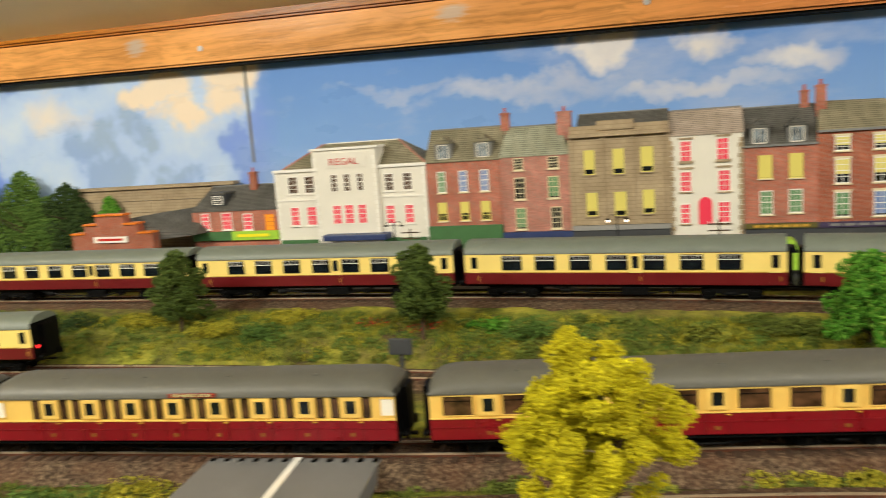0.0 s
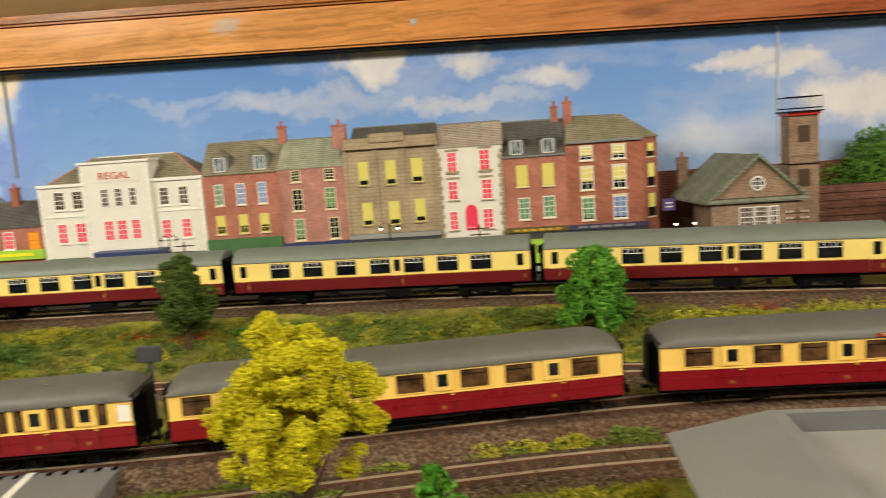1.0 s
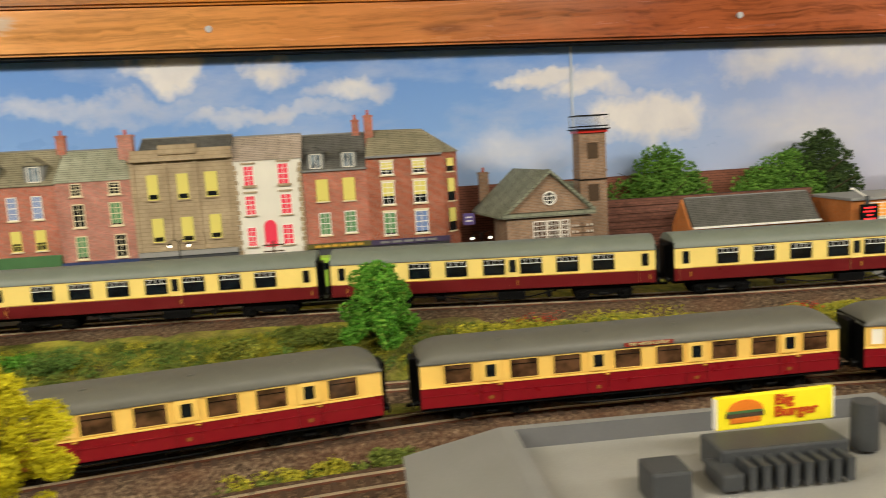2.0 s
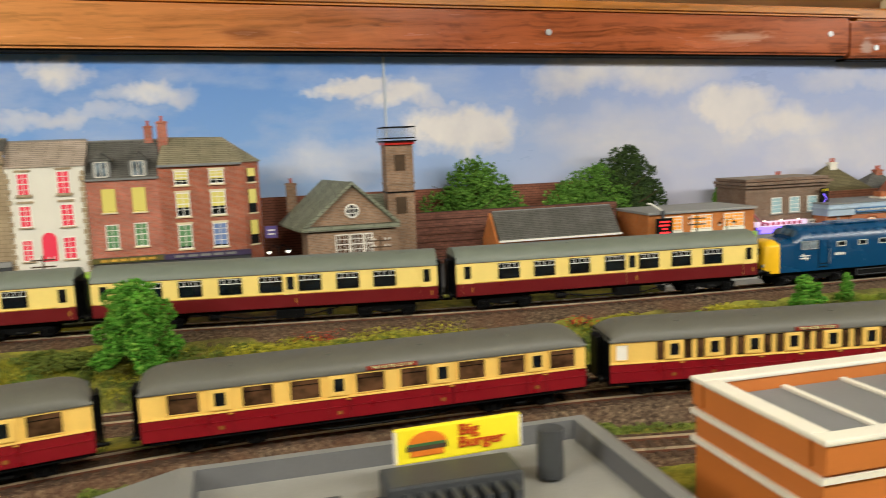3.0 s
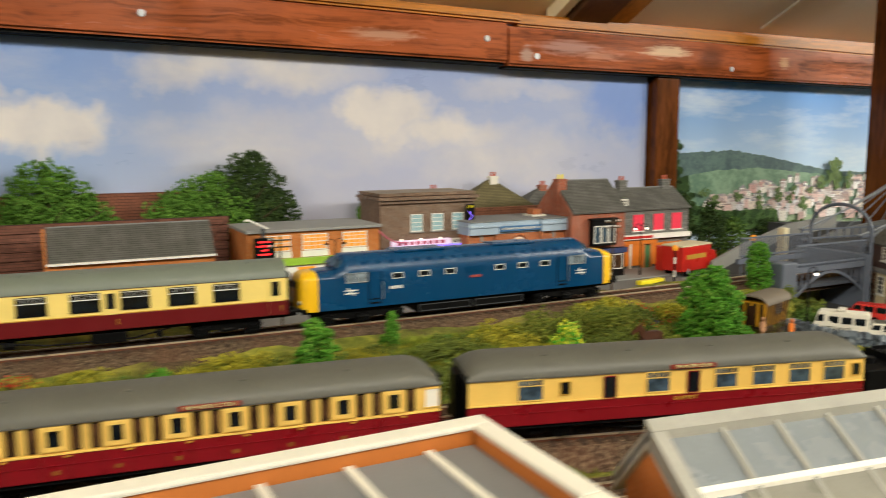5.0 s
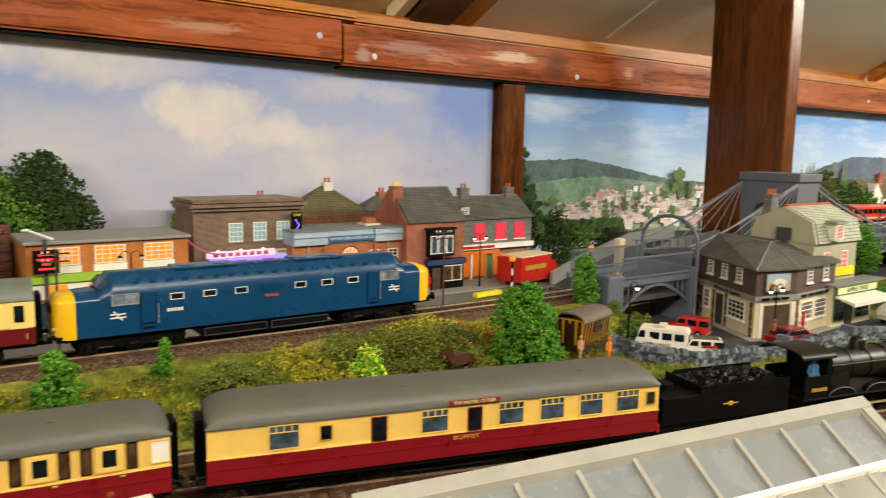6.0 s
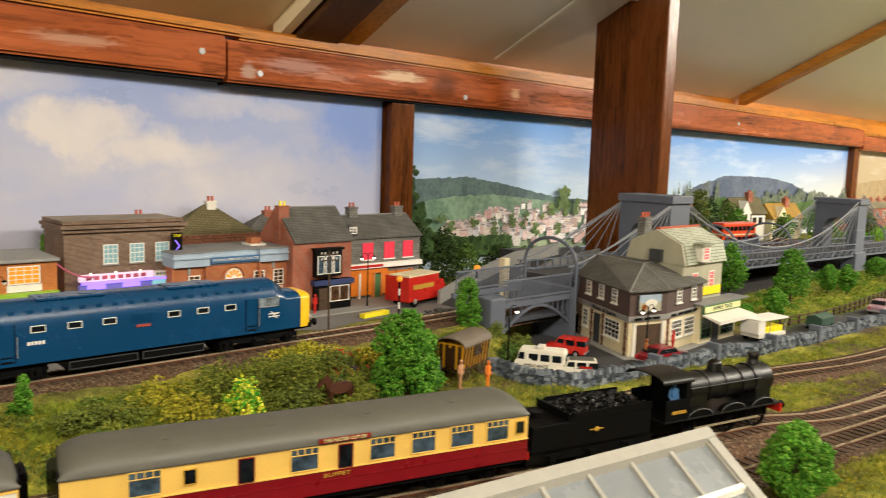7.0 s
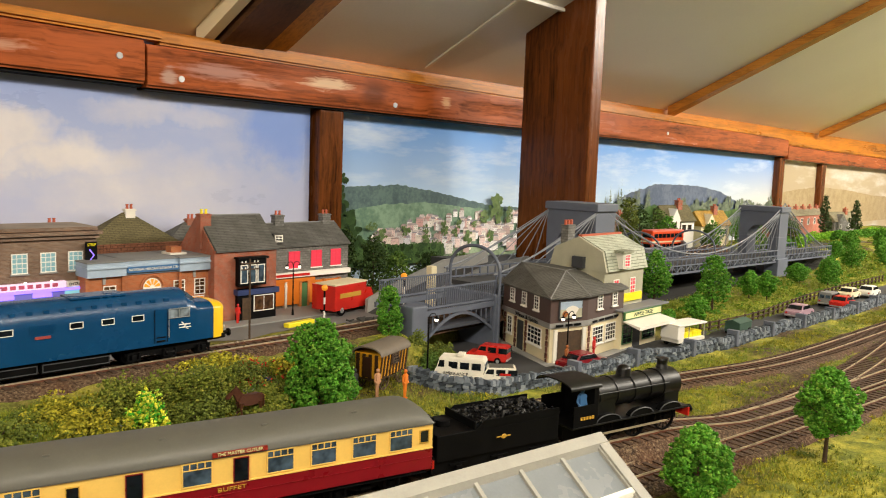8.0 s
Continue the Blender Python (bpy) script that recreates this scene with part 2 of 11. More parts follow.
def hill_sky():
    n = Nodes("printed_clear_sky")
    geo = n.add("ShaderNodeNewGeometry").outputs["Position"]
    sep = n.add("ShaderNodeSeparateXYZ")
    n.link(geo, sep.inputs[0])
    mp = n.add("ShaderNodeMapping")
    mp.inputs["Scale"].default_value = (1.4, 1, 7)
    n.link(geo, mp.inputs["Vector"])
    streak = n.noise(4, 6, 0.6, mp.outputs[0])
    high = n.math("MULTIPLY", n.math("SUBTRACT", sep.outputs[2], 0.12), 7.0, True)
    warm = n.math("MULTIPLY", n.math("SUBTRACT", sep.outputs[0], 2.2), 0.9, True)
    low = n.mix(warm, srgb("bcd2ea"), srgb("d6cab2"))
    sepia = n.math("MULTIPLY", n.math("SUBTRACT", sep.outputs[0], 2.93), 20.0, True)
    sky = n.mix(sepia, n.mix(high, low, srgb("4a8cdc")), srgb("b0a084"))
    col = n.mix(n.ramp(streak, [(0.5, (0, 0, 0, 1)), (0.85, (0.75, 0.75, 0.75, 1))]), sky, srgb("eef2f4"))
    return n.finish(col, 0.3, 0, streak, 0.03, 0.003, 0.4)


def ground_mat():
    n = Nodes("static_grass_ground")
    geo = n.add("ShaderNodeNewGeometry").outputs["Position"]
    a, b, c = n.noise(9, 5, 0.6, geo), n.noise(45, 5, 0.65, geo), n.noise(420, 4, 0.6, geo)
    grass = n.ramp(b, [(0.3, srgb("4c5222")), (0.45, srgb("7a8030")), (0.58, srgb("a29e3c")), (0.72, srgb("bcb24c"))])
    soil = n.ramp(c, [(0.3, srgb("33281d")), (0.7, srgb("6c5943"))])
    col = n.mix(n.ramp(a, [(0.40, (1, 1, 1, 1)), (0.56, (0, 0, 0, 1))]), grass, soil)
    return n.finish(n.mix(0.6, col, n.ramp(c, [(0.3, (0.5, 0.5, 0.45, 1)), (0.7, (1.2, 1.2, 1.1, 1))]), "MULTIPLY"), 0.9, 0, c, 0.8, 0.002, 0.2)


def ballast_mat():
    n = Nodes("track_ballast")
    geo = n.add("ShaderNodeNewGeometry").outputs["Position"]
    v = n.add("ShaderNodeTexVoronoi")
    v.inputs["Scale"].default_value = 700
    n.link(geo, v.inputs["Vector"])
    a, b = n.noise(30, 4, 0.6, geo), n.noise(520, 3, 0.65, geo)
    stone = n.ramp(b, [(0.3, srgb("1c150f")), (0.5, srgb("564536")), (0.70, srgb("907c64"))])
    return n.finish(n.mix(n.ramp(a, [(0.42, (0, 0, 0, 1)), (0.62, (1, 1, 1, 1))]), stone, n.mix(0.35, stone, srgb("6a442f"))), 0.9, 0, v.outputs["Distance"], 0.9, 0.0012, 0.2)


M = {
    "sky": sky_print(), "sky2": hill_sky(), "ground": ground_mat(), "ballast": ballast_mat(),
    "beam": timber("orange_varnished_timber", "a25226", "5a2a10", 0.20, paled="eaa65c", marks=BEAM_MARKS),
    "beam_y": timber("golden_varnished_timber", "bc7414", "84500c", 0.30),
    "post": timber("dark_stained_timber", "683816", "2c1607", 0.22, "z", spec=0.25),
    "rafter": timber("golden_rafter_timber", "c08030", "7e4c18", 0.35, "y"),
    "darkraf": timber("brown_rafter_timber", "5c3d24", "33200f", 0.45, "y"),
    "ceiling": plain("ceiling_board", "e6e2dc", 0.45, vary=0.06, grain=300, blot=4),
    "reveal": plain("cream_paint", "f2e2bc", 0.5, vary=0.08, blot=8),
    "roomwall": plain("room_wall_paint", "8a7f6c", 0.7, vary=0.05, blot=3),
    "floor": plain("brown_carpet", "4a3e32", 0.95, vary=0.2, blot=12),
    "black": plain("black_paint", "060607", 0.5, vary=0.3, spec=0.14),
    "soot": plain("sooty_black", "050506", 0.55, vary=0.4, blot=120, spec=0.14),
    "dkgrey": plain("dark_grey_plastic", "3b3d40", 0.55),
    "roofgrey": plain("coach_roof_grey", "585750", 0.5, vary=0.12, blot=70),
    "roofgreen": plain("coach_roof_green_grey", "6b7268", 0.5, vary=0.12, blot=70),
    "maroon": plain("crimson_coach_paint", "7c101b", 0.3, vary=0.1),
    "maroon2": plain("dark_crimson_coach_paint", "65161a", 0.32, vary=0.1),
    "cream": plain("coach_cream_paint", "f0d67c", 0.35, vary=0.06),
    "cream2": plain("carriage_yellow_cream_paint", "ecc466", 0.35, vary=0.08),
    "gold": plain("gold_lining", "c69a38", 0.4), "goldlow": plain("dull_gold_transfer", "8a5a24", 0.4),
    "plateRed": plain("dull_red_plate", "9a4440", 0.4), "glasspale": clear_glass("pale_grey_cab_glass", "6e7880", 0.1),
    "blue": plain("rail_blue_paint", "0b3e66", 0.25, vary=0.1, blot=40),
    "yellow": plain("warning_yellow_paint", "f2bd10", 0.35, vary=0.07),
    "white": plain("white_paint", "ece8df", 0.5, vary=0.06),
    "offwhite": plain("cream_white_render", "e0dbcf", 0.6, vary=0.07, blot=30),
    "silver": plain("silver_frame", "c9ccd0", 0.3, metal=0.6),
    "steel": plain("rail_steel", "d6c6a8", 0.30, metal=0.6, vary=0.25),
    "rust": plain("rusty_rail_side", "5e341e", 0.7, vary=0.3),
    "sleeper": plain("sleeper_brown", "46301f", 0.8, vary=0.4, blot=200),
    "glass": clear_glass("dark_window_glass"), "glassblue": clear_glass("blue_tinted_window_glass", "3a4a58"),
    "glassbrown": clear_glass("window_glass_over_brown_interior", "4a3322"),
    "brickred": brickwork("red_brick", "c0705a", vary=0.22), "brickred2": brickwork("pinkish_red_brick", "c68474", vary=0.2), "brickdark": brickwork("dark_red_brick", "ae5c40", vary=0.22),
    "brickbrown": brickwork("brown_brick", "98785e", h=0.0016), "brickorange": brickwork("orange_brick", "c8773a", vary=0.12, mortar="c08a58"),
    "brickgrey": brickwork("grey_brown_brick", "7d6351"), "stonework": brickwork("buff_stone", "b4a184", "9c8a6c", 0.009, 0.0040, 0.06),
    "greystone": brickwork("grey_rubble_stone", "7d7c78", "5c5a56", 0.005, 0.003, 0.3),
    "wallbrown": brickwork("purple_brown_brick", "7c5244", "54382f", 0.006, 0.003),
    "slate": slates("grey_slates", "8e8873", row=0.0042, wide=7.0), "slatedark": slates("dark_slates", "605f5d", row=0.0034, wide=5.0), "slatebrown": slates("brown_tiles", "8c5846"),
    "slategreen": slates("greenish_grey_slates", "a2a594", vary=0.04, row=0.0042, wide=6.0), "slatepink": slates("pinkish_grey_slates", "b0a298", vary=0.05, row=0.0042, wide=6.0),
    "slatesage": slates("sage_grey_slates", "868a7a", vary=0.06, row=0.0036, wide=4.0), "slatemoss": slates("mossy_olive_slates", "6a6244", vary=0.10), "slaterust": slates("rusty_brown_slates", "8a5a44", vary=0.10),
    "brickbank": brickwork("warm_red_brick", "b8663a", vary=0.2, mortar="b09070"), "cablegrey": plain("light_grey_cable", "74787f", 0.5), "horsebrown": plain("chestnut_brown_paint", "4a2818", 0.45, vary=0.25, blot=200),
    "lead": plain("lead_grey_paint", "7b7b7a", 0.6, vary=0.1), "roofpanel": plain("grey_roof_felt", "77777a", 0.6, vary=0.12, blot=40),
    "concrete": plain("grey_concrete", "8f8e8b", 0.7, vary=0.12, blot=40), "tarmac": plain("tarmac_grey", "6f6e6d", 0.8, vary=0.12, blot=50),
    "road": plain("dark_road", "3a3a3c", 0.75, vary=0.2, blot=50),
    "chimpot": plain("terracotta_pot", "b4583c", 0.7), "trunk": plain("bark_brown", "4a3826", 0.9, vary=0.35, blot=300),
    "winred": glow("red_lit_blind", "e2384c", 0.55), "winyellow": glow("yellow_lit_blind", "e3d36a", 0.35), "wingreen": plain("green_curtain", "5c8a5a", 0.6),
    "winamber": glow("amber_lit_room", "e8921c", 0.75), "winshop": glow("orange_lit_shop", "d8741a", 0.35), "winblue": plain("blue_curtain", "6f86b8", 0.6), "wincyan": glow("cyan_lit_room", "8fd4d8", 0.6),
    "neonviolet": glow("violet_neon", "8a6cff", 2.2), "lampwhite": glow("white_lamp_glow", "fff2d8", 3.0), "ledred": glow("red_led", "ff2a2a", 2.0),
    "bridgegrey": plain("bridge_grey_paint", "5c6270", 0.55, vary=0.12, blot=50), "grey_dk": plain("dark_bridge_grey", "41454f", 0.55, vary=0.12),
    "green": plain("green_shopfront_paint", "3f6a3c", 0.5), "lime": plain("lime_green_fascia", "9cc63a", 0.45), "navy": plain("navy_fascia", "2c3a66", 0.45),
    "purple": plain("purple_sign", "5a4a86", 0.5), "redpaint": plain("red_paint", "c4261c", 0.3, vary=0.1), "orange": plain("orange_paint", "e07a1c", 0.45),
    "ltblue": plain("pale_blue_stone_paint", "9fb0c2", 0.6), "signblue": plain("blue_sign", "3d6a9a", 0.5), "signyellow": plain("yellow_sign", "f4e21c", 0.4, vary=0.05),
    "brownwall": plain("brown_hung_tiles", "54423e", 0.65, vary=0.2, blot=200), "creamwall": plain("cream_render", "ddd0ac", 0.65, vary=0.08),
    "sage": plain("sage_grey_render", "a9a690", 0.6), "stonewall": islands("grey_stone_blocks", ["4a525c", "5c656f", "6e7680", "3a4048", "848b92"], 0.75),
    "coal": islands("coal_lumps", ["070708", "0e0e0f", "1c1c1e"], 0.45), "skin": plain("painted_figure_tan", "b98864", 0.6),
    "leaf": foliage("bright_green_foliage", ["3c7818", "508c22", "68a034", "30660f", "80aa40"]),
    "leafdk": foliage("dark_conifer_foliage", ["24351a", "334820", "465a2a", "2b3d1c"]),
    "leafyel": foliage("autumn_yellow_foliage", ["b0a60e", "d0c212", "bfb40e", "e0d624", "a29a0e"]),
    "leafmid": foliage("mid_green_foliage", ["4c6a2a", "628038", "3e5a22", "7a9444"]),
    "tuft": foliage("grass_tufts", ["4c5a22", "6e7a2c", "8c9038", "a2a444", "5c6a26", "b0a83c"]),
    "tufty": foliage("yellow_green_tufts", ["8a8a28", "a8a02c", "c0b436", "747a28"]),
    "bushbr": foliage("olive_foliage", ["4c5820", "606c2a", "7a8436", "54622a"]),
    "flowerred": foliage("red_flowers", ["b03020", "c84428", "a02a1c"]), "floweryel": foliage("yellow_flowers", ["e6e030", "f4ee58", "58b030", "3c9a24", "c8d83c"]),
    "glassgrey": plain("grey_roof_glazing", "80868c", 0.25, vary=0.1, blot=60), "skypane": plain("dusty_beige_glazing", "86847c", 0.30, vary=0.18, blot=50), "tuftcream": plain("cream_sign_panel", "d8d8a0", 0.5),
    "rockdark": islands("dark_rock", ["2a2826", "3a3734", "4c4844"], 0.85), "carpink": plain("dull_pink_car_paint", "a88a98", 0.35), "busred": plain("bus_red_paint", "d84a20", 0.3), "darkgreen": plain("dark_green_canvas", "2c4a3c", 0.7),
    "weathered": plain("weathered_white_paint", "9e9c95", 0.6, vary=0.12, blot=80), "carroof": plain("caravan_roof_felt", "6a6054", 0.7, vary=0.2, blot=200), "endpanel": plain("brown_orange_panel", "96541e", 0.55),
    "rimshade": plain("rim_shade_grey", "5a5a5c", 0.7, vary=0.15, blot=50),
    "signorange": plain("deep_orange_letters", "d8581a", 0.5), "oliveboard": plain("olive_sign_board", "5a5424", 0.5), "plum": plain("dark_plum_board", "3c3050", 0.5),
    "boardred": plain("dull_red_board", "8a2418", 0.45), "slatepale": slates("pale_grey_green_slates", "b8beb0", vary=0.02, row=0.0042, wide=6.0),
    "winpale": glow("pale_cyan_lit_room", "8fc0c8", 0.22), "violetwall": glow("violet_wall_glow", "7c76c8", 0.40), "pinksign": glow("pink_lit_sign", "eccfe0", 0.9), "pinkletter": plain("pink_letter_paint", "c85a78", 0.5),
    "locoblack": plain("satin_engine_black", "0c0c0c", 0.38, vary=0.3, blot=90, spec=0.45), "orangewall": plain("smooth_orange_wall", "b86a28", 0.6, vary=0.08, blot=30),
    "goldtile": slates("golden_tiles", "b08a3a"),
    "leafpine": foliage("pine_foliage", ["36481a", "485a22", "5a6a2c", "3e501c"]), "leafbk": foliage("soft_green_foliage", ["4a7424", "5c8630", "70983c", "3e641e"]), "fieldgrass": foliage("fresh_field_grass", ["6c8c28", "86982e", "a0a83a", "5a7c24", "b0ac44"]),
    "goldstripe": plain("yellow_ochre_stripe", "d49a1c", 0.45), "van_dark": plain("dark_brown_panel", "33190c", 0.5, vary=0.25), "vanwhite": plain("white_van_paint", "e6e0d2", 0.35, vary=0.05),
    "leaflime": foliage("lime_green_foliage", ["5a9a20", "7cb82c", "9ccc3c", "6aa828"]), "foam": foliage("olive_foam_foliage", ["4e5a1e", "687428", "848a36", "5a681f", "98963e"]),
    "townroof": islands("printed_town_roofs", ["9c96a0", "b4a2a4", "8a8690", "c4b6b4", "a48e8c", "d4cac8"], 0.5), "town": islands("printed_town", ["f4f0f0", "e2c2be", "d4a8a4", "faf8f8", "d8d0d0", "e6d8cc", "ecd2ce", "dcdae0", "f6f0e8", "c0a6a0", "eae2dc"], 0.5),
}


# ---- mesh helpers ----
def part(name, bm, mat, parent=None, label=""):
    """One mesh object made from a bmesh, under a thing or a part."""
    me = bpy.data.meshes.new(name)
    bm.to_mesh(me)
    bm.free()
    return attach(name, me, mat, parent, label)


def attach(name, me, mat, parent=None, label=""):
    if mat is not None and not me.materials:
        me.materials.append(M[mat] if isinstance(mat, str) else mat)
    ob = new(name, me)
    if parent is not None:
        ob.parent = parent
    if label:
        ob["label"] = label
    return ob


def thing(name, label, category, m=None, group="", kind=""):
    ob = new(name)
    ob.empty_display_size = 0.01
    if m is not None:
        ob.matrix_basis = m
    return tagged(ob, label, category, group, kind)


def bx(bm, x0, x1, y0, y1, z0, z1, bevel=0.0):
    v = [bm.verts.new((x, y, z)) for z in (z0, z1) for y in (y0, y1) for x in (x0, x1)]
    faces = [bm.faces.new([v[i] for i in q]) for q in ((0, 2, 3, 1), (4, 5, 7, 6), (0, 1, 5, 4), (2, 6, 7, 3), (0, 4, 6, 2), (1, 3, 7, 5))]
    if bevel:
        es = list({e for f in faces for e in f.edges})
        bmesh.ops.bevel(bm, geom=es, offset=bevel, segments=2, affect="EDGES", profile=0.6)
    return bm


def box(x0, x1, y0, y1, z0, z1, bevel=0.0):
    return bx(bmesh.new(), x0, x1, y0, y1, z0, z1, bevel)


def prism(bm, poly, axis, a, b):
    """A polygon pushed along an axis: poly holds (u, v) in the other two axes."""
    def p(u, v, w):
        return {"x": (w, u, v), "y": (u, w, v), "z": (u, v, w)}[axis]
    A = [bm.verts.new(p(u, v, a)) for u, v in poly]
    B = [bm.verts.new(p(u, v, b)) for u, v in poly]
    bm.faces.new(A), bm.faces.new(B[::-1])
    for i in range(len(poly)):
        j = (i + 1) % len(poly)
        bm.faces.new((A[j], A[i], B[i], B[j]))
    bmesh.ops.recalc_face_normals(bm, faces=bm.faces[:])
    return bm


def cyl(bm, p, q, r, r2=None, seg=12):
    p, q = Vector(p), Vector(q)
    d = q - p
    m = Matrix.Translation((p + q) / 2) @ d.to_track_quat("Z", "Y").to_matrix().to_4x4()
    bmesh.ops.create_cone(bm, cap_ends=True, segments=seg, radius1=r, radius2=r if r2 is None else r2, depth=d.length, matrix=m)
    return bm


def ball(bm, c, r, sub=2, s=(1, 1, 1)):
    bmesh.ops.create_icosphere(bm, subdivisions=sub, radius=r, matrix=Matrix.Translation(c) @ Matrix.Diagonal((*s, 1)))
    return bm


def hull(bm, pts):
    vs = [bm.verts.new(p) for p in pts]
    bmesh.ops.convex_hull(bm, input=vs)
    return bm


def tube(bm, pts, r, seg=6):
    """A round bar swept along a line of points."""
    P = [Vector(p) for p in pts]
    rings = []
    for i, p in enumerate(P):
        d = (P[min(i + 1, len(P) - 1)] - P[max(i - 1, 0)]).normalized()
        u = d.cross(Vector((0.31, 0.87, 0.39))).normalized()
        v = d.cross(u)
        rings.append([bm.verts.new(p + (u * math.cos(q * 2 * math.pi / seg) + v * math.sin(q * 2 * math.pi / seg)) * r) for q in range(seg)])
    for a, b in zip(rings, rings[1:]):
        for i in range(seg):
            j = (i + 1) % seg
            bm.faces.new((a[i], a[j], b[j], b[i]))
    bm.faces.new(rings[0][::-1]), bm.faces.new(rings[-1])
    return bm


def smooth(ob, deg=40):
    me = ob.data
    me.polygons.foreach_set("use_smooth", [True] * len(me.polygons))
    me.set_sharp_from_angle(angle=radians(deg))
    return ob


def words(text, size, mat, parent, m, name="lettering", depth=0.0002, width=1.0):
    """Raised lettering in the built-in font, as a mesh."""
    cu = bpy.data.curves.new(name, "FONT")
    cu.body, cu.size, cu.align_x, cu.align_y, cu.extrude, cu.resolution_u = text, size, "CENTER", "CENTER", depth, 2
    tmp = bpy.data.objects.new(name, cu)
    me = bpy.data.meshes.new_from_object(tmp)
    bpy.data.objects.remove(tmp)
    ob = attach(name, me, mat, parent)
    ob.matrix_basis = m @ Matrix.Diagonal((width, 1, 1, 1))
    return ob


FRONT = Matrix.Rotation(radians(90), 4, "X")


def curve_points(ctrl, step=0.01):
    """A smooth line through the control points (x, y[, z])."""
    P = [np.array(p, float) for p in ctrl]
    P = [2 * P[0] - P[1]] + P + [2 * P[-1] - P[-2]]
    out = []
    for i in range(1, len(P) - 2):
        n = max(2, int(np.linalg.norm(P[i + 1] - P[i]) / step))
        for k in range(n):
            t = k / n
            out.append(0.5 * (2 * P[i] + (P[i + 1] - P[i - 1]) * t + (2 * P[i - 1] - 5 * P[i] + 4 * P[i + 1] - P[i + 2]) * t ** 2 + (3 * P[i] - P[i - 1] - 3 * P[i + 1] + P[i + 2]) * t ** 3))
    out.append(P[-2])
    return np.array(out)


def at_x(line, x):
    """Place and heading on a line at a given x."""
    y = float(np.interp(x, line[:, 0], line[:, 1]))
    return y


def on_line(line, x0, x1, z):
    """The pose of a vehicle whose ends stand over the line at x0 and x1."""
    a, b = np.array((x0, at_x(line, x0))), np.array((x1, at_x(line, x1)))
    c = (a + b) / 2
    return pose(c[0], c[1], z, 0, 0, math.degrees(math.atan2(*(b - a)[::-1])))


# ---- lines of the tracks (centres) ----
RAIL_UP, RAIL_LOW, RAIL_MID = 0.037, 0.004, 0.0138
LINE_D = curve_points([(-1.6, 0.60), (-1.0, 0.635), (-0.6, 0.650), (-0.3, 0.662), (-0.1, 0.662), (0.06, 0.651), (0.2, 0.630), (0.35, 0.609), (0.5, 0.597), (0.7, 0.590), (0.9, 0.588), (1.05, 0.588), (1.3, 0.600), (1.6, 0.64), (2.2, 0.78)])
LINE_M = curve_points([(-1.6, 0.36), (-0.9, 0.470), (-0.5, 0.524), (-0.1, 0.538), (0.3, 0.524), (0.6, 0.479), (0.9, 0.420), (1.19, 0.366), (1.36, 0.324), (1.63, 0.304), (2.2, 0.275), (3.2, 0.22)])
LINE_N = curve_points([(-1.2, 0.12), (-0.75, 0.27), (-0.43, 0.342), (-0.15, 0.384), (0.107, 0.4350), (0.25, 0.4440), (0.37, 0.4420), (0.5, 0.427), (0.62, 0.4060), (0.85, 0.3415), (1.07, 0.288), (1.23, 0.258), (1.4, 0.232), (2.2, 0.15), (3.0, 0.06)])
LINE_C = curve_points([(-1.2, 0.02), (-0.6, 0.20), (-0.3, 0.29), (-0.03, 0.357), (0.12, 0.385), (0.30, 0.393), (0.42, 0.376), (0.62, 0.345), (0.85, 0.298), (1.0, 0.272), (1.07, 0.254), (1.335, 0.216), (2.2, 0.10), (3.0, 0.0)])
LINE_X = curve_points([(1.09, 0.284), (1.20, 0.2655), (1.32, 0.259), (1.45, 0.262), (1.62, 0.272), (1.85, 0.272), (2.2, 0.262), (3.0, 0.22)])


# ---- the room ----
def setting(name, bm, mat, label="", category=""):
    return tagged(part(name, bm, mat), label, category, kind="structure")


setting("floor", box(-2.6, 5.0, -2.6, 1.1, -1.05, -1.0), "floor", "brown carpeted floor of the railway room", "floor")
setting("wall_west", box(-2.65, -2.6, -2.6, 1.1, -1.0, 1.6), "roomwall", "plain painted end wall of the room", "wall")
setting("wall_east", box(5.0, 5.05, -2.6, 1.1, -1.0, 1.6), "roomwall", "plain painted end wall of the room", "wall")
setting("wall_south", box(-2.6, 5.0, -2.65, -2.6, -1.0, 1.6), "roomwall", "plain painted wall behind the layout", "wall")
setting("wall_north", box(-2.6, 5.0, 0.962, 1.02, -1.0, 0.45), "roomwall", "wall that carries the backscene", "wall")
SL = 0.47


def slope_z(y):
    return 0.335 + (0.955 - y) * SL


def slope_slab(x0, x1, y0, y1, lift, thick):
    """A slab that follows the roof slope, lift under it."""
    bm = bmesh.new()
    prism(bm, [(y0, slope_z(y0) - lift), (y1, slope_z(y1) - lift), (y1, slope_z(y1) - lift + thick), (y0, slope_z(y0) - lift + thick)], "x", x0, x1)
    return bm


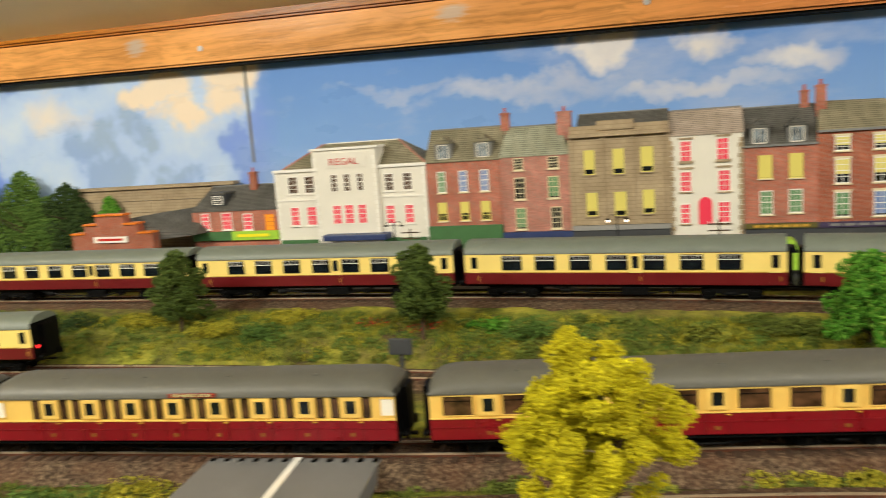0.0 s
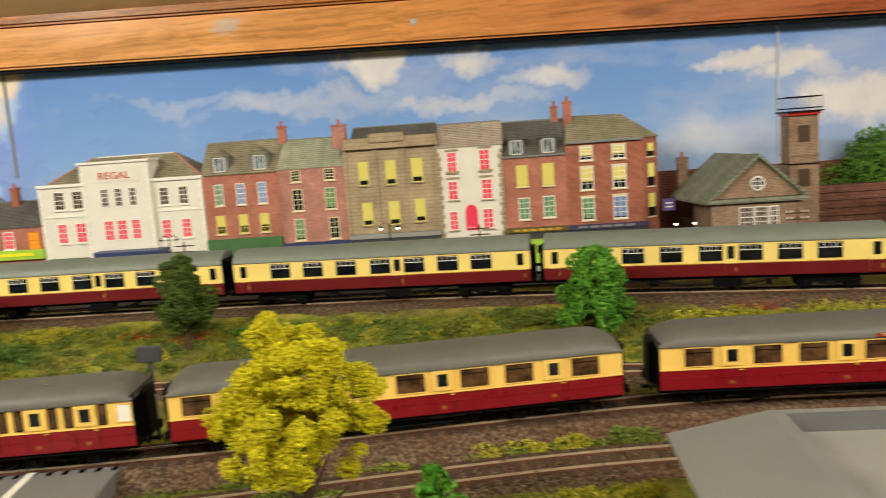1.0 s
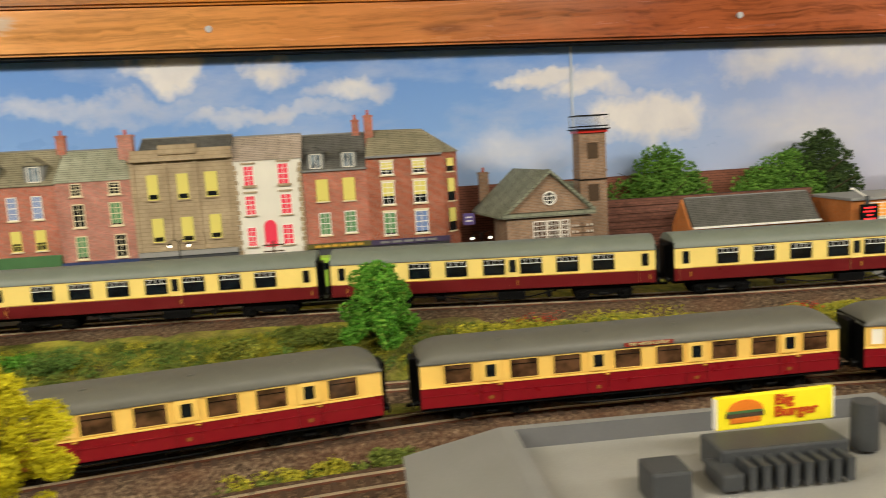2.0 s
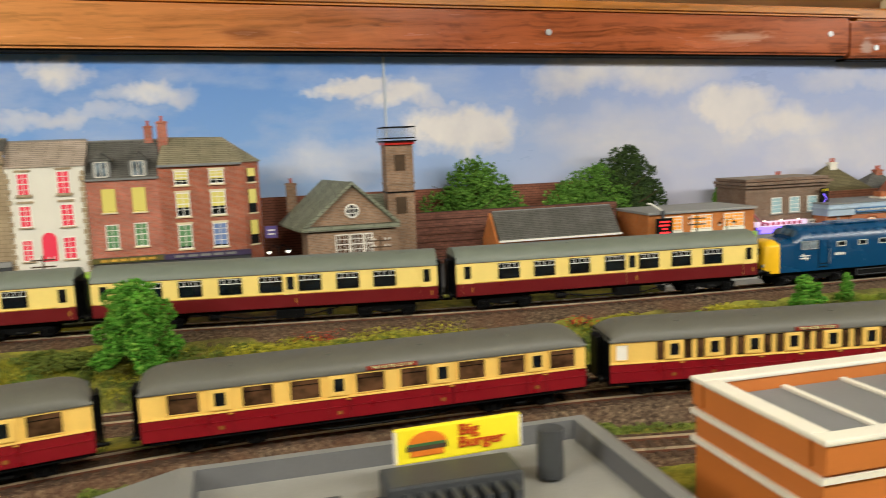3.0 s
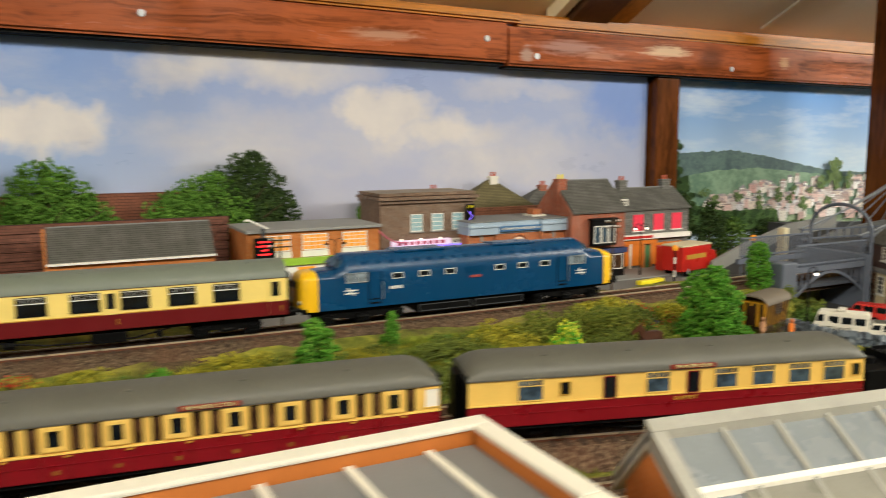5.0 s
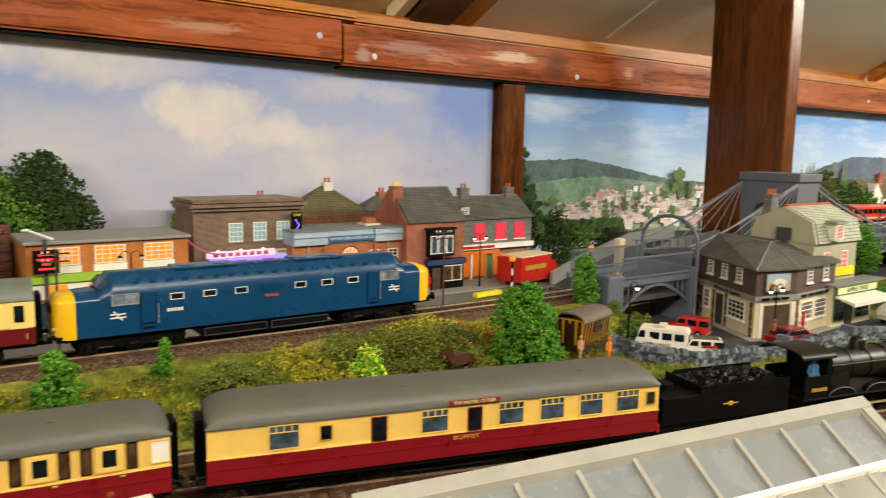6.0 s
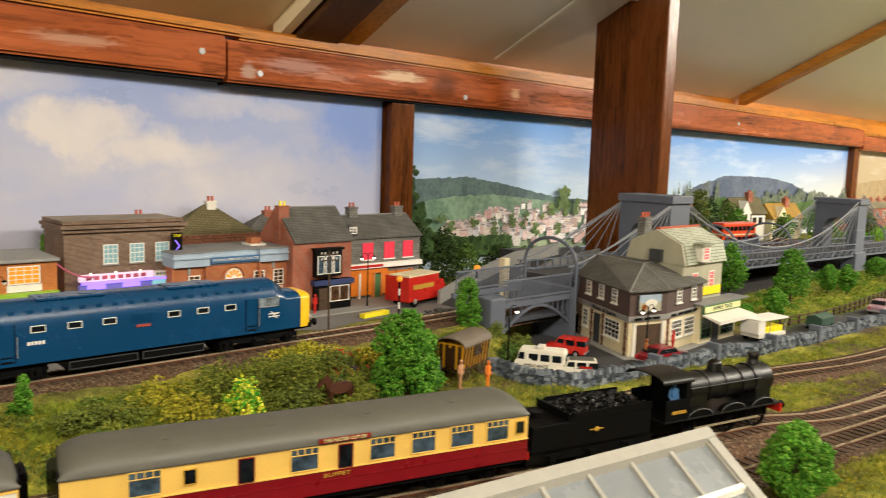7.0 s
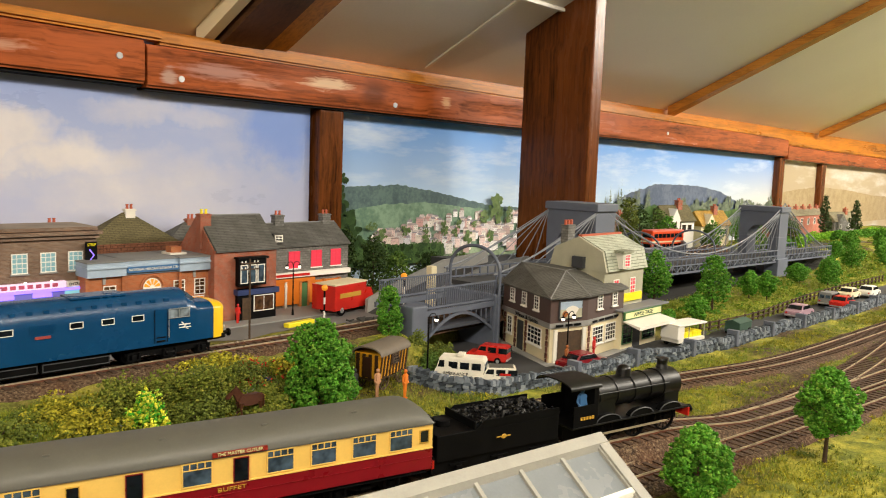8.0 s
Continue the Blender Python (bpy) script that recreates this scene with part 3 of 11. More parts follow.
bm = slope_slab(1.08, 5.0, 0.975, -1.15, 0.0, 0.02)
bx(bm, -2.6, 5.0, -2.6, -1.15, slope_z(-1.15), slope_z(-1.15) + 0.02)
setting("ceiling", bm, "ceiling", "pale grey-cream sloping ceiling boards under the roof", "ceiling")
setting("ceiling_2", slope_slab(-2.6, 1.08, 0.975, -1.15, 0.0, 0.02), "reveal", "cream painted sloping ceiling beside the roof window", "ceiling")
for x, w, mat, lift in ((1.078, 0.060, "darkraf", 0.03), (1.058, 0.014, "reveal", 0.022), (1.14, 0.035, "rafter", 0.026), (2.26, 0.035, "rafter", 0.02), (3.30, 0.035, "rafter", 0.02), (4.3, 0.035, "rafter", 0.02)):
    setting("trim_rafter", slope_slab(x, x + w, 0.94, -1.1, lift, lift - 0.001), mat, "varnished timber rafter running up the sloping ceiling", "rafter")
bm = slope_slab(1.455, 1.462, 0.94, 0.755, 0.004, 0.003)
bx(bm, 1.455, 1.62, 0.751, 0.757, slope_z(0.755) - 0.006, slope_z(0.755) - 0.001)
setting("trim_bead", bm, "white", "thin white cover strip on the ceiling joint", "trim")
bm = slope_slab(0.60, 1.05, 0.86, 0.84, 0.006, 0.005)
bx(bm, 0.60, 0.62, 0.45, 0.86, slope_z(0.86) - 0.004, slope_z(0.86))
setting("trim_reveal", bm, "reveal", "cream moulding round the roof window", "trim")


def beam(name, x0, x1, z0, z1, h, y0, y1, mat, label):
    """A long timber whose underside falls from z0 to z1."""
    bm = bmesh.new()
    prism(bm, [(x0, z0), (x1, z1), (x1, z1 + h), (x0, z0 + h)], "y", y0, y1)
    bmesh.ops.bevel(bm, geom=[e for e in bm.edges if abs((e.verts[0].co - e.verts[1].co).x) > 0.3], offset=0.003, segments=2, affect="EDGES")
    ob = setting(name, bm, mat, label, "beam")
    return ob


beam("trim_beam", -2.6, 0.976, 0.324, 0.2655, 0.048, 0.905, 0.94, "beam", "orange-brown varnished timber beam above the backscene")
beam("trim_beam", 0.979, 2.94, 0.262, 0.248, 0.048, 0.905, 0.94, "beam", "orange-brown varnished timber beam with worn pale patches")
beam("trim_beam", 2.945, 5.0, 0.240, 0.222, 0.040, 0.905, 0.94, "beam", "orange-brown varnished timber beam above the far backscene")
beam("trim_ledge", -2.6, 1.0, 0.375, 0.316, 0.012, 0.912, 0.955, "beam_y", "golden varnished batten lying on the beam")
beam("trim_ledge", 1.0, 2.94, 0.3125, 0.2955, 0.016, 0.915, 0.955, "beam_y", "golden varnished batten lying on the beam")
beam("trim_ledge", 2.94, 5.0, 0.283, 0.265, 0.012, 0.915, 0.955, "beam_y", "golden varnished batten lying on the beam")
# Solid black strips put in the shadow line below the beams.
beam("trim_shadow_strip", -2.6, 0.976, 0.3205, 0.262, 0.0035, 0.912, 0.932, "black", "thin black strip put in for the shadow under the beam")
beam("trim_shadow_strip", 0.979, 2.94, 0.2595, 0.2455, 0.0025, 0.912, 0.932, "black", "thin black strip put in for the shadow under the beam")


def post(name, x0, x1, y0, y1, z0, z1, label):
    return setting(name, box(x0, x1, y0, y1, z0, z1, 0.003), "post", label, "post")


post("trim_post", 1.231, 1.273, 0.916, 0.940, -0.01, 0.2575, "dark reddish-brown timber post between two backscene panels")
post("trim_post", 1.56, 1.59, 0.697, 0.824, -0.01, 0.48, "broad dark brown timber post rising to the roof behind the bridge")
post("trim_post", 2.92, 2.96, 0.918, 0.948, -0.01, 0.247, "narrow dark timber post between two backscene panels")
post("trim_post", 3.29, 3.33, 0.918, 0.948, -0.01, 0.235, "narrow dark timber post between two backscene panels")
for x, z, y in ((-0.055, 0.306, 0.905), (0.947, 0.293, 0.905), (1.02, 0.275, 0.905), (1.36, 0.272, 0.905), (0.55, 0.296, 0.905), (2.2, 0.276, 0.905), (-0.62, 0.312, 0.905)):
    bm = bmesh.new()
    cyl(bm, (x, y + 0.002, z), (x, y - 0.0012, z), 0.0042, 0.0036, 14)
    bx(bm, x - 0.0025, x + 0.0025, y - 0.0016, y - 0.001, z - 0.0004, z + 0.0004)
    s = part("screw", bm, "silver")
    tagged(s, "round silver screw head sunk in the timber beam", "screw", "screws in the beam", "structure")
setting("trim_fillet", box(1.0, 5.0, 0.9555, 0.961, 0.27, 0.345), "beam_y", "golden varnished board closing the gap above the beam", "trim")

# printed backscenes
M["seam"] = plain("pale_grey_joint_tape", "b4bcc8", 0.4)
setting("backdrop_sky", box(-2.6, 1.226, 0.932, 0.955, -0.01, 0.325), "sky", "printed blue sky backscene with white clouds", "backscene")
setting("backdrop_hills", box(1.266, 5.0, 0.936, 0.957, -0.01, 0.27), "sky2", "printed bright sky above wooded hills", "backscene")
setting("backdrop_seam", box(0.353, 0.3556, 0.9305, 0.9325, 0.03, 0.285, 0.001), "seam", "pale vertical joint strip in the backscene", "seam")
setting("backdrop_seam", box(-0.576, -0.5725, 0.9305, 0.9325, 0.16, 0.30, 0.0008), "lead", "dark vertical joint in the painted backscene", "seam")


def ridge_print(name, x0, x1, base, prof, y, mat, label):
    """A flat printed silhouette on the backscene; prof gives heights at even steps."""
    bm = bmesh.new()
    n = 160
    rr = random.Random(len(label))
    top, bot = [], []
    for i in range(n + 1):
        u = i / n
        h = float(np.interp(u, np.linspace(0, 1, len(prof)), prof)) + 0.0022 * noise.noise((u * 60, y * 10, 1)) + rr.uniform(-0.0006, 0.0006)
        top.append(bm.verts.new((x0 + (x1 - x0) * u, y, h)))
        bot.append(bm.verts.new((x0 + (x1 - x0) * u, y, base)))
    for i in range(n):
        bm.faces.new((bot[i], bot[i + 1], top[i + 1], top[i]))
    return setting(name, bm, mat, label, "printed hill")


def hill_mat(name, cols, sc):
    n = Nodes(name)
    a, b = n.noise(sc, 6, 0.7), n.noise(sc * 5, 4, 0.7)
    return n.finish(n.ramp(n.math("ADD", n.math("MULTIPLY", a, 0.6), n.math("MULTIPLY", b, 0.4)), [(0.36 + 0.1 * i, srgb(c)) for i, c in enumerate(cols)]), 0.4, spec=0.4)


M["hillfar"] = hill_mat("printed_far_hill", ["42535c", "4f6468", "647c78"], 34)
M["hillmid"] = hill_mat("printed_wooded_hill", ["587468", "6c8a74", "88a48c"], 26)
M["hillblue"] = hill_mat("printed_slate_blue_hill", ["44526a", "515e76", "667286"], 22)
M["hillwarm"] = hill_mat("printed_sepia_hill", ["8c7a58", "9c8866", "aa9876"], 30)
M["printgrey"] = hill_mat("printed_misty_trees", ["5e6a62", "727c70", "8c9484"], 60)
M["meadow"] = hill_mat("printed_pale_meadow", ["6e8666", "84987a", "9cae90"], 50)
M["printleaf"] = foliage("printed_tree_green", ["4c6434", "62794a", "76895c", "566e40"], 0.4)
M["printdark"] = foliage("printed_dark_tree", ["22341c", "304626", "3e5630"], 0.4)
M["printmist"] = foliage("printed_misty_tree", ["5c6a5c", "6c7868", "7e8874", "505e54"], 0.4)
M["townwin"] = plain("printed_window_grey", "7c7678", 0.4)
M["hillnear"] = hill_mat("printed_dark_trees", ["1f3418", "34502a", "55713a"], 90)
ridge_print("backdrop_hill_far", 1.267, 1.80, 0.03, [0.148, 0.152, 0.154, 0.145, 0.135, 0.122, 0.116, 0.114, 0.11], 0.9345, "hillfar", "printed hazy blue-green hill")
ridge_print("backdrop_hill_mid", 1.267, 2.05, 0.03, [0.110, 0.124, 0.126, 0.116, 0.110, 0.106, 0.10, 0.1, 0.12], 0.9330, "hillmid", "printed wooded green hillside")
ridge_print("backdrop_hill_far", 1.98, 2.92, 0.03, [0.10, 0.140, 0.161, 0.160, 0.157, 0.142, 0.113, 0.10, 0.095], 0.9345, "hillblue", "printed hazy blue-grey hill")
ridge_print("backdrop_hill_mid", 2.97, 4.9, 0.03, [0.14, 0.16, 0.15, 0.13, 0.12, 0.13, 0.12], 0.9345, "hillwarm", "printed hazy warm hillside")
ridge_print("backdrop_trees", 1.267, 1.50, 0.03, [0.085, 0.075, 0.065, 0.06, 0.062, 0.058], 0.9270, "hillnear", "printed dark trees below the town")
ridge_print("backdrop_trees", 1.72, 2.92, 0.03, [0.10, 0.085, 0.11, 0.09, 0.115, 0.085, 0.10, 0.09, 0.10, 0.08, 0.085], 0.9270, "hillnear", "printed trees beyond the far street")
ridge_print("backdrop_meadow", 1.267, 1.70, 0.03, [0.072, 0.070, 0.064, 0.052, 0.044, 0.040], 0.9326, "meadow", "printed pale meadow below the town")
rng = random.Random(12)
walls, rf, win = bmesh.new(), bmesh.new(), bmesh.new()


def flat(bm, pts, y):
    bm.faces.new([bm.verts.new((x, y, z)) for x, z in pts])


town = []
for i in range(210):
    x = 1.335 + 0.385 * rng.random() ** 0.85
    hi = float(np.interp(x, (1.335, 1.395, 1.443, 1.509, 1.566, 1.62, 1.72), (0.076, 0.084, 0.099, 0.107, 0.108, 0.100, 0.106)))
    lo = float(np.interp(x, (1.335, 1.42, 1.46, 1.72), (0.066, 0.060, 0.044, 0.040)))
    town.append((x, lo + (hi - lo) * rng.random()))
town.sort(key=lambda p: -p[1])
for i, (x, zc) in enumerate(town):
    near = 1.0 - min(1.0, max(0.0, (zc - 0.045) / 0.065))
    w, h = rng.uniform(0.009, 0.018) * (0.85 + 0.5 * near), rng.uniform(0.0045, 0.0085) * (0.85 + 0.5 * near)
    y = 0.9316 - 0.000016 * i
    flat(walls, ((x, zc - 0.005), (x + w, zc - 0.005), (x + w, zc + h), (x, zc + h)), y)
    k, rise = rng.random(), rng.uniform(0.0022, 0.0040)
    if k < 0.3:
        flat(walls, ((x, zc + h), (x + w * 0.45, zc + h), (x + w * 0.22, zc + h + rise * 1.1)), y)
        flat(rf, ((x + w * 0.22, zc + h + rise * 1.1), (x + w * 0.45, zc + h), (x + w, zc + h), (x + w * 0.85, zc + h + rise)), y)
    else:
        flat(rf, ((x - 0.0003, zc + h), (x + w + 0.0003, zc + h), (x + w * (0.98 - 0.3 * k), zc + h + rise), (x + w * (0.02 + 0.3 * (1 - k)), zc + h + rise)), y)
    if rng.random() < 0.6:
        q = x + w * rng.uniform(0.2, 0.75)
        flat(rf, ((q, zc + h + 0.001), (q + 0.0012, zc + h + 0.001), (q + 0.0012, zc + h + rise + 0.0018), (q, zc + h + rise + 0.0018)), y - 0.000005)
    n = max(2, int(w / 0.0038))
    for r in range(2 if h > 0.006 else 1):
        for q in range(n):
            if rng.random() < 0.8:
                wx, wz = x + w * (q + 0.3) / n, zc + h * (0.18 + 0.42 * r)
                flat(win, ((wx, wz), (wx + 0.0010, wz), (wx + 0.0010, wz + 0.0016), (wx, wz + 0.0016)), y - 0.000005)
setting("backdrop_town_roofs", rf, "townroof", "printed grey and brown roofs of the hillside town", "printed roofs")
setting("backdrop_town", walls, "town", "printed town of white and pink houses on the hillside", "printed town")
setting("backdrop_town_windows", win, "townwin", "printed dark windows of the hillside town", "printed windows")


def printed_tree(bm, x, z, rx, rz, y, rr):
    """A ragged printed crown built of overlapping leafy blots."""
    for _ in range(26):
        a, d = rr.uniform(0, 6.28), rr.random() ** 0.5
        cx, cz, r = x + rx * d * math.cos(a), z + rz * d * math.sin(a), min(rx, rz) * rr.uniform(0.18, 0.42)
        y -= 0.000006
        flat(bm, [(cx + r * rr.uniform(0.7, 1.2) * math.cos(t), cz + r * rr.uniform(0.7, 1.2) * math.sin(t)) for t in np.linspace(0, 5.6, 9)], y)


rng = random.Random(31)
bm = bmesh.new()
for x, z, rx, rz in ((1.632, 0.116, 0.018, 0.024), (1.60, 0.100, 0.010, 0.010), (1.672, 0.104, 0.010, 0.016), (1.50, 0.083, 0.008, 0.012), (1.455, 0.080, 0.007, 0.013), (1.535, 0.090, 0.006, 0.008), (1.64, 0.10, 0.008, 0.014), (1.41, 0.082, 0.010, 0.007), (1.36, 0.078, 0.012, 0.008), (1.56, 0.068, 0.010, 0.010), (1.62, 0.066, 0.009, 0.010), (1.48, 0.058, 0.012, 0.008), (1.34, 0.092, 0.012, 0.006), (1.525, 0.075, 0.006, 0.009), (1.575, 0.088, 0.006, 0.006), (1.46, 0.066, 0.010, 0.007)):
    printed_tree(bm, x, z, rx, rz, 0.9275, rng)
tagged(part("backdrop_shrubs", bm, "printleaf"), "printed trees and shrubs among the town houses", "printed shrubs", kind="stuff")
bm = bmesh.new()
for x, z, rx, rz in ((1.275, 0.135, 0.016, 0.020), (1.283, 0.105, 0.022, 0.022), (1.30, 0.075, 0.026, 0.018), (1.345, 0.056, 0.026, 0.012), (1.40, 0.052, 0.030, 0.010), (1.46, 0.046, 0.03, 0.008), (1.28, 0.160, 0.010, 0.010)):
    printed_tree(bm, x, z, rx, rz, 0.9262, rng)
tagged(part("backdrop_shrubs", bm, "printdark"), "printed dark trees at the edge of the town", "printed trees", kind="stuff")
bm = bmesh.new()
for i in range(26):
    x, k = rng.uniform(1.80, 2.22), rng.uniform(0.6, 1.0)
    for q in range(7):
        u = q / 6
        printed_tree(bm, x, 0.06 + (0.168 - 0.06) * k * u, 0.017 * (1.05 - u), 0.012, 0.9300, rng)
for i in range(34):
    printed_tree(bm, rng.uniform(2.2, 2.92), rng.uniform(0.07, 0.112), 0.03, 0.02, 0.9300, rng)
tagged(part("backdrop_shrubs", bm, "printmist"), "printed misty trees under the blue hill", "printed trees", kind="stuff")


# ---- ground ----
BASE = 0.0345


def step(t):
    t = min(1.0, max(0.0, t))
    return t * t * (3 - 2 * t)


def ground_z(x, y):
    foot, top = at_x(LINE_M, x) + 0.022, at_x(LINE_D, x) - 0.02
    t = min(1.0, max(0.0, (y - foot) / max(0.02, top - foot)))
    z = 0.033 * t ** (0.45 + 0.17 * step((x - 0.2) / 0.3))
    edge = 0.985 + 0.06 * step((y - 0.50) / 0.05) + 0.195 * step((y - 0.575) / 0.05)
    z *= 1 - step((x - edge) / 0.09)
    z *= 1 - 0.58 * step((x - 0.85) / 0.07) * step((0.545 - y) / 0.04)
    z += 0.012 * step((x - 2.2) / 0.25) * step((y - 0.60) / 0.08)
    z *= 1 - step((x - 0.54) / 0.06) * step((y - 0.622) / 0.02) * (1 - step((x - 2.0) / 0.1))
    lump = 0.0035 * noise.noise((x * 22, y * 22, 0)) + 0.0018 * noise.noise((x * 70, y * 70, 3))
    near = min(abs(y - at_x(LINE_M, x)), abs(y - at_x(LINE_N, x)), abs(y - at_x(LINE_C, x)), abs(y - at_x(LINE_D, x)))
    z += lump * step((near - 0.015) / 0.02) * (0.25 if y > 0.66 else 1.0)
    return z - 0.001


xs, ys = np.arange(-1.6, 4.01, 0.012), np.arange(-0.26, 0.951, 0.0085)
verts = [(float(x), float(y), ground_z(float(x), float(y))) for y in ys for x in xs]
nx = len(xs)
faces = [(j * nx + i, j * nx + i + 1, (j + 1) * nx + i + 1, (j + 1) * nx + i) for j in range(len(ys) - 1) for i in range(nx - 1)]
me = bpy.data.meshes.new("ground")
me.from_pydata(verts, [], faces)
me.polygons.foreach_set("use_smooth", [True] * len(me.polygons))
tagged(attach("ground", me, "ground"), "grassy model landscape with brown soil between the tracks", "ground", kind="structure")
setting("baseboard", box(-1.6, 4.0, -0.26, 0.944, -0.08, -0.012), "beam_y", "timber baseboard under the model railway", "baseboard")
LOW = 0.004
setting("road", box(-1.6, 0.58, 0.70, 0.935, 0.0, BASE), "road", "dark model street in front of the terrace", "road")
setting("road_lower", box(0.58, 1.24, 0.640, 0.935, -0.006, LOW), "tarmac", "grey model street in front of the shops", "road")
setting("pavement_shops", box(0.60, 1.225, 0.775, 0.86, 0.0, LOW + 0.0014), "concrete", "pale pavement along the shop fronts", "pavement")


def ribbon(bm, line, off, w, z0, z1):
    """A strip along a line: offset off, width w, from z0 to z1."""
    d = np.gradient(line[:, :2], axis=0)
    d /= np.linalg.norm(d, axis=1)[:, None]
    nrm = np.stack([-d[:, 1], d[:, 0]], 1)
    rings = []
    for p, q in zip(line, nrm):
        a, b = p[:2] + q * (off - w / 2), p[:2] + q * (off + w / 2)
        rings.append([bm.verts.new((*a, z0)), bm.verts.new((*a, z1)), bm.verts.new((*b, z1)), bm.verts.new((*b, z0))])
    for r, s in zip(rings, rings[1:]):
        for i in range(3):
            bm.faces.new((r[i], s[i], s[i + 1], r[i + 1]))


def ribbon_on(bm, line, off, w, z0, z1, lift):
    """A strip along a line whose height follows lift(x)."""
    n0 = len(bm.verts)
    ribbon(bm, line, off, w, z0, z1)
    bm.verts.ensure_lookup_table()
    for v in bm.verts[n0:]:
        v.co.z += lift(v.co.x)


def track(line, z, label, near=0.027, drop=0.0065, far=0.027, far_drop=0.0065, lift=lambda x: 0.0):
    t = thing("railway_track", label, "track", kind="structure")
    bm = bmesh.new()
    d = np.gradient(line[:, :2], axis=0)
    d /= np.linalg.norm(d, axis=1)[:, None]
    prof = ((-near, -drop), (-0.0185, -0.0024), (0.0185, -0.0024), (far, -far_drop))
    rings = []
    for p, q in zip(line, d):
        wav = 0.004 * noise.noise((p[0] * 18, z * 50, 2))
        rings.append([bm.verts.new((p[0] - q[1] * (o + (wav if abs(o) > 0.02 else 0)), p[1] + q[0] * (o + (wav if abs(o) > 0.02 else 0)), z + h + lift(p[0]) + 0.0006 * noise.noise((p[0] * 90, o * 900, 0)))) for o, h in prof])
    for r, s in zip(rings, rings[1:]):
        for i in range(3):
            bm.faces.new((r[i], s[i], s[i + 1], r[i + 1]))
    smooth(part("ballast_bed", bm, "ballast", t), 60)
    for o in (-0.0084, 0.0084):
        bm = bmesh.new()
        ribbon_on(bm, line, o, 0.0009, z - 0.0014, z, lift)
        part("rail", bm, "steel", t)
        bm = bmesh.new()
        ribbon_on(bm, line, o, 0.0019, z - 0.0022, z - 0.0010, lift)
        part("rail_foot", bm, "rust", t)
    bm = bmesh.new()
    acc = 0.0
    for a, b in zip(line, line[1:]):
        L = float(np.linalg.norm(b[:2] - a[:2]))
        while acc < L:
            u = acc / L
            p = a[:2] * (1 - u) + b[:2] * u
            q = (b[:2] - a[:2]) / L
            n_ = np.array((-q[1], q[0]))
            c = [p + n_ * s * 0.0165 + q * e * 0.0017 for s, e in ((-1, -1), (-1, 1), (1, 1), (1, -1))]
            zz = z + lift(float(p[0]))
            lo = [bm.verts.new((*k, zz - 0.005)) for k in c]
            hi = [bm.verts.new((*k, zz - 0.0016)) for k in c]
            bm.faces.new(hi)
            for i in range(4):
                j = (i + 1) % 4
                bm.faces.new((lo[i], lo[j], hi[j], hi[i]))
            acc += 0.0085
        acc -= L
    bmesh.ops.recalc_face_normals(bm, faces=bm.faces[:])
    tagged(part("sleepers", bm, "sleeper", t), kind="stuff")
    return t


track(LINE_D, RAIL_UP, "upper track with brown ballast along the embankment", 0.037, 0.0120)
track(LINE_M, RAIL_LOW, "lower track with rusty rails behind the crimson train")
track(LINE_N, RAIL_MID, "raised track under the crimson and cream train", 0.0255, 0.0140, 0.0255, 0.0140, lambda x: (RAIL_LOW - RAIL_MID) * step((x - 1.03) / 0.12))
track(LINE_X, RAIL_LOW - 0.0004, "crossover track with bright rails between the lower lines")
track(LINE_C, RAIL_LOW, "front track with reddish-brown rails and sleepers")


# ---- trains ----
def wheelset(parent, x, r, mat="soot", gauge=0.0072):
    """Two wheels on one axle, each a part of its own."""
    for s in (-1, 1):
        bm = bmesh.new()
        cyl(bm, (x, s * gauge, r), (x, s * (gauge + 0.0014), r), r, r, 24)
        cyl(bm, (x, s * (gauge - 0.0005), r), (x, s * gauge, r), r + 0.0006, r + 0.0006, 24)
        cyl(bm, (x, s * (gauge + 0.0014), r), (x, s * (gauge + 0.0022), r), r * 0.3, r * 0.22, 10)
        part("wheel", bm, mat, parent)
    part("axle", cyl(bmesh.new(), (x, -gauge, r), (x, gauge, r), 0.0009, seg=8), "dkgrey", parent)


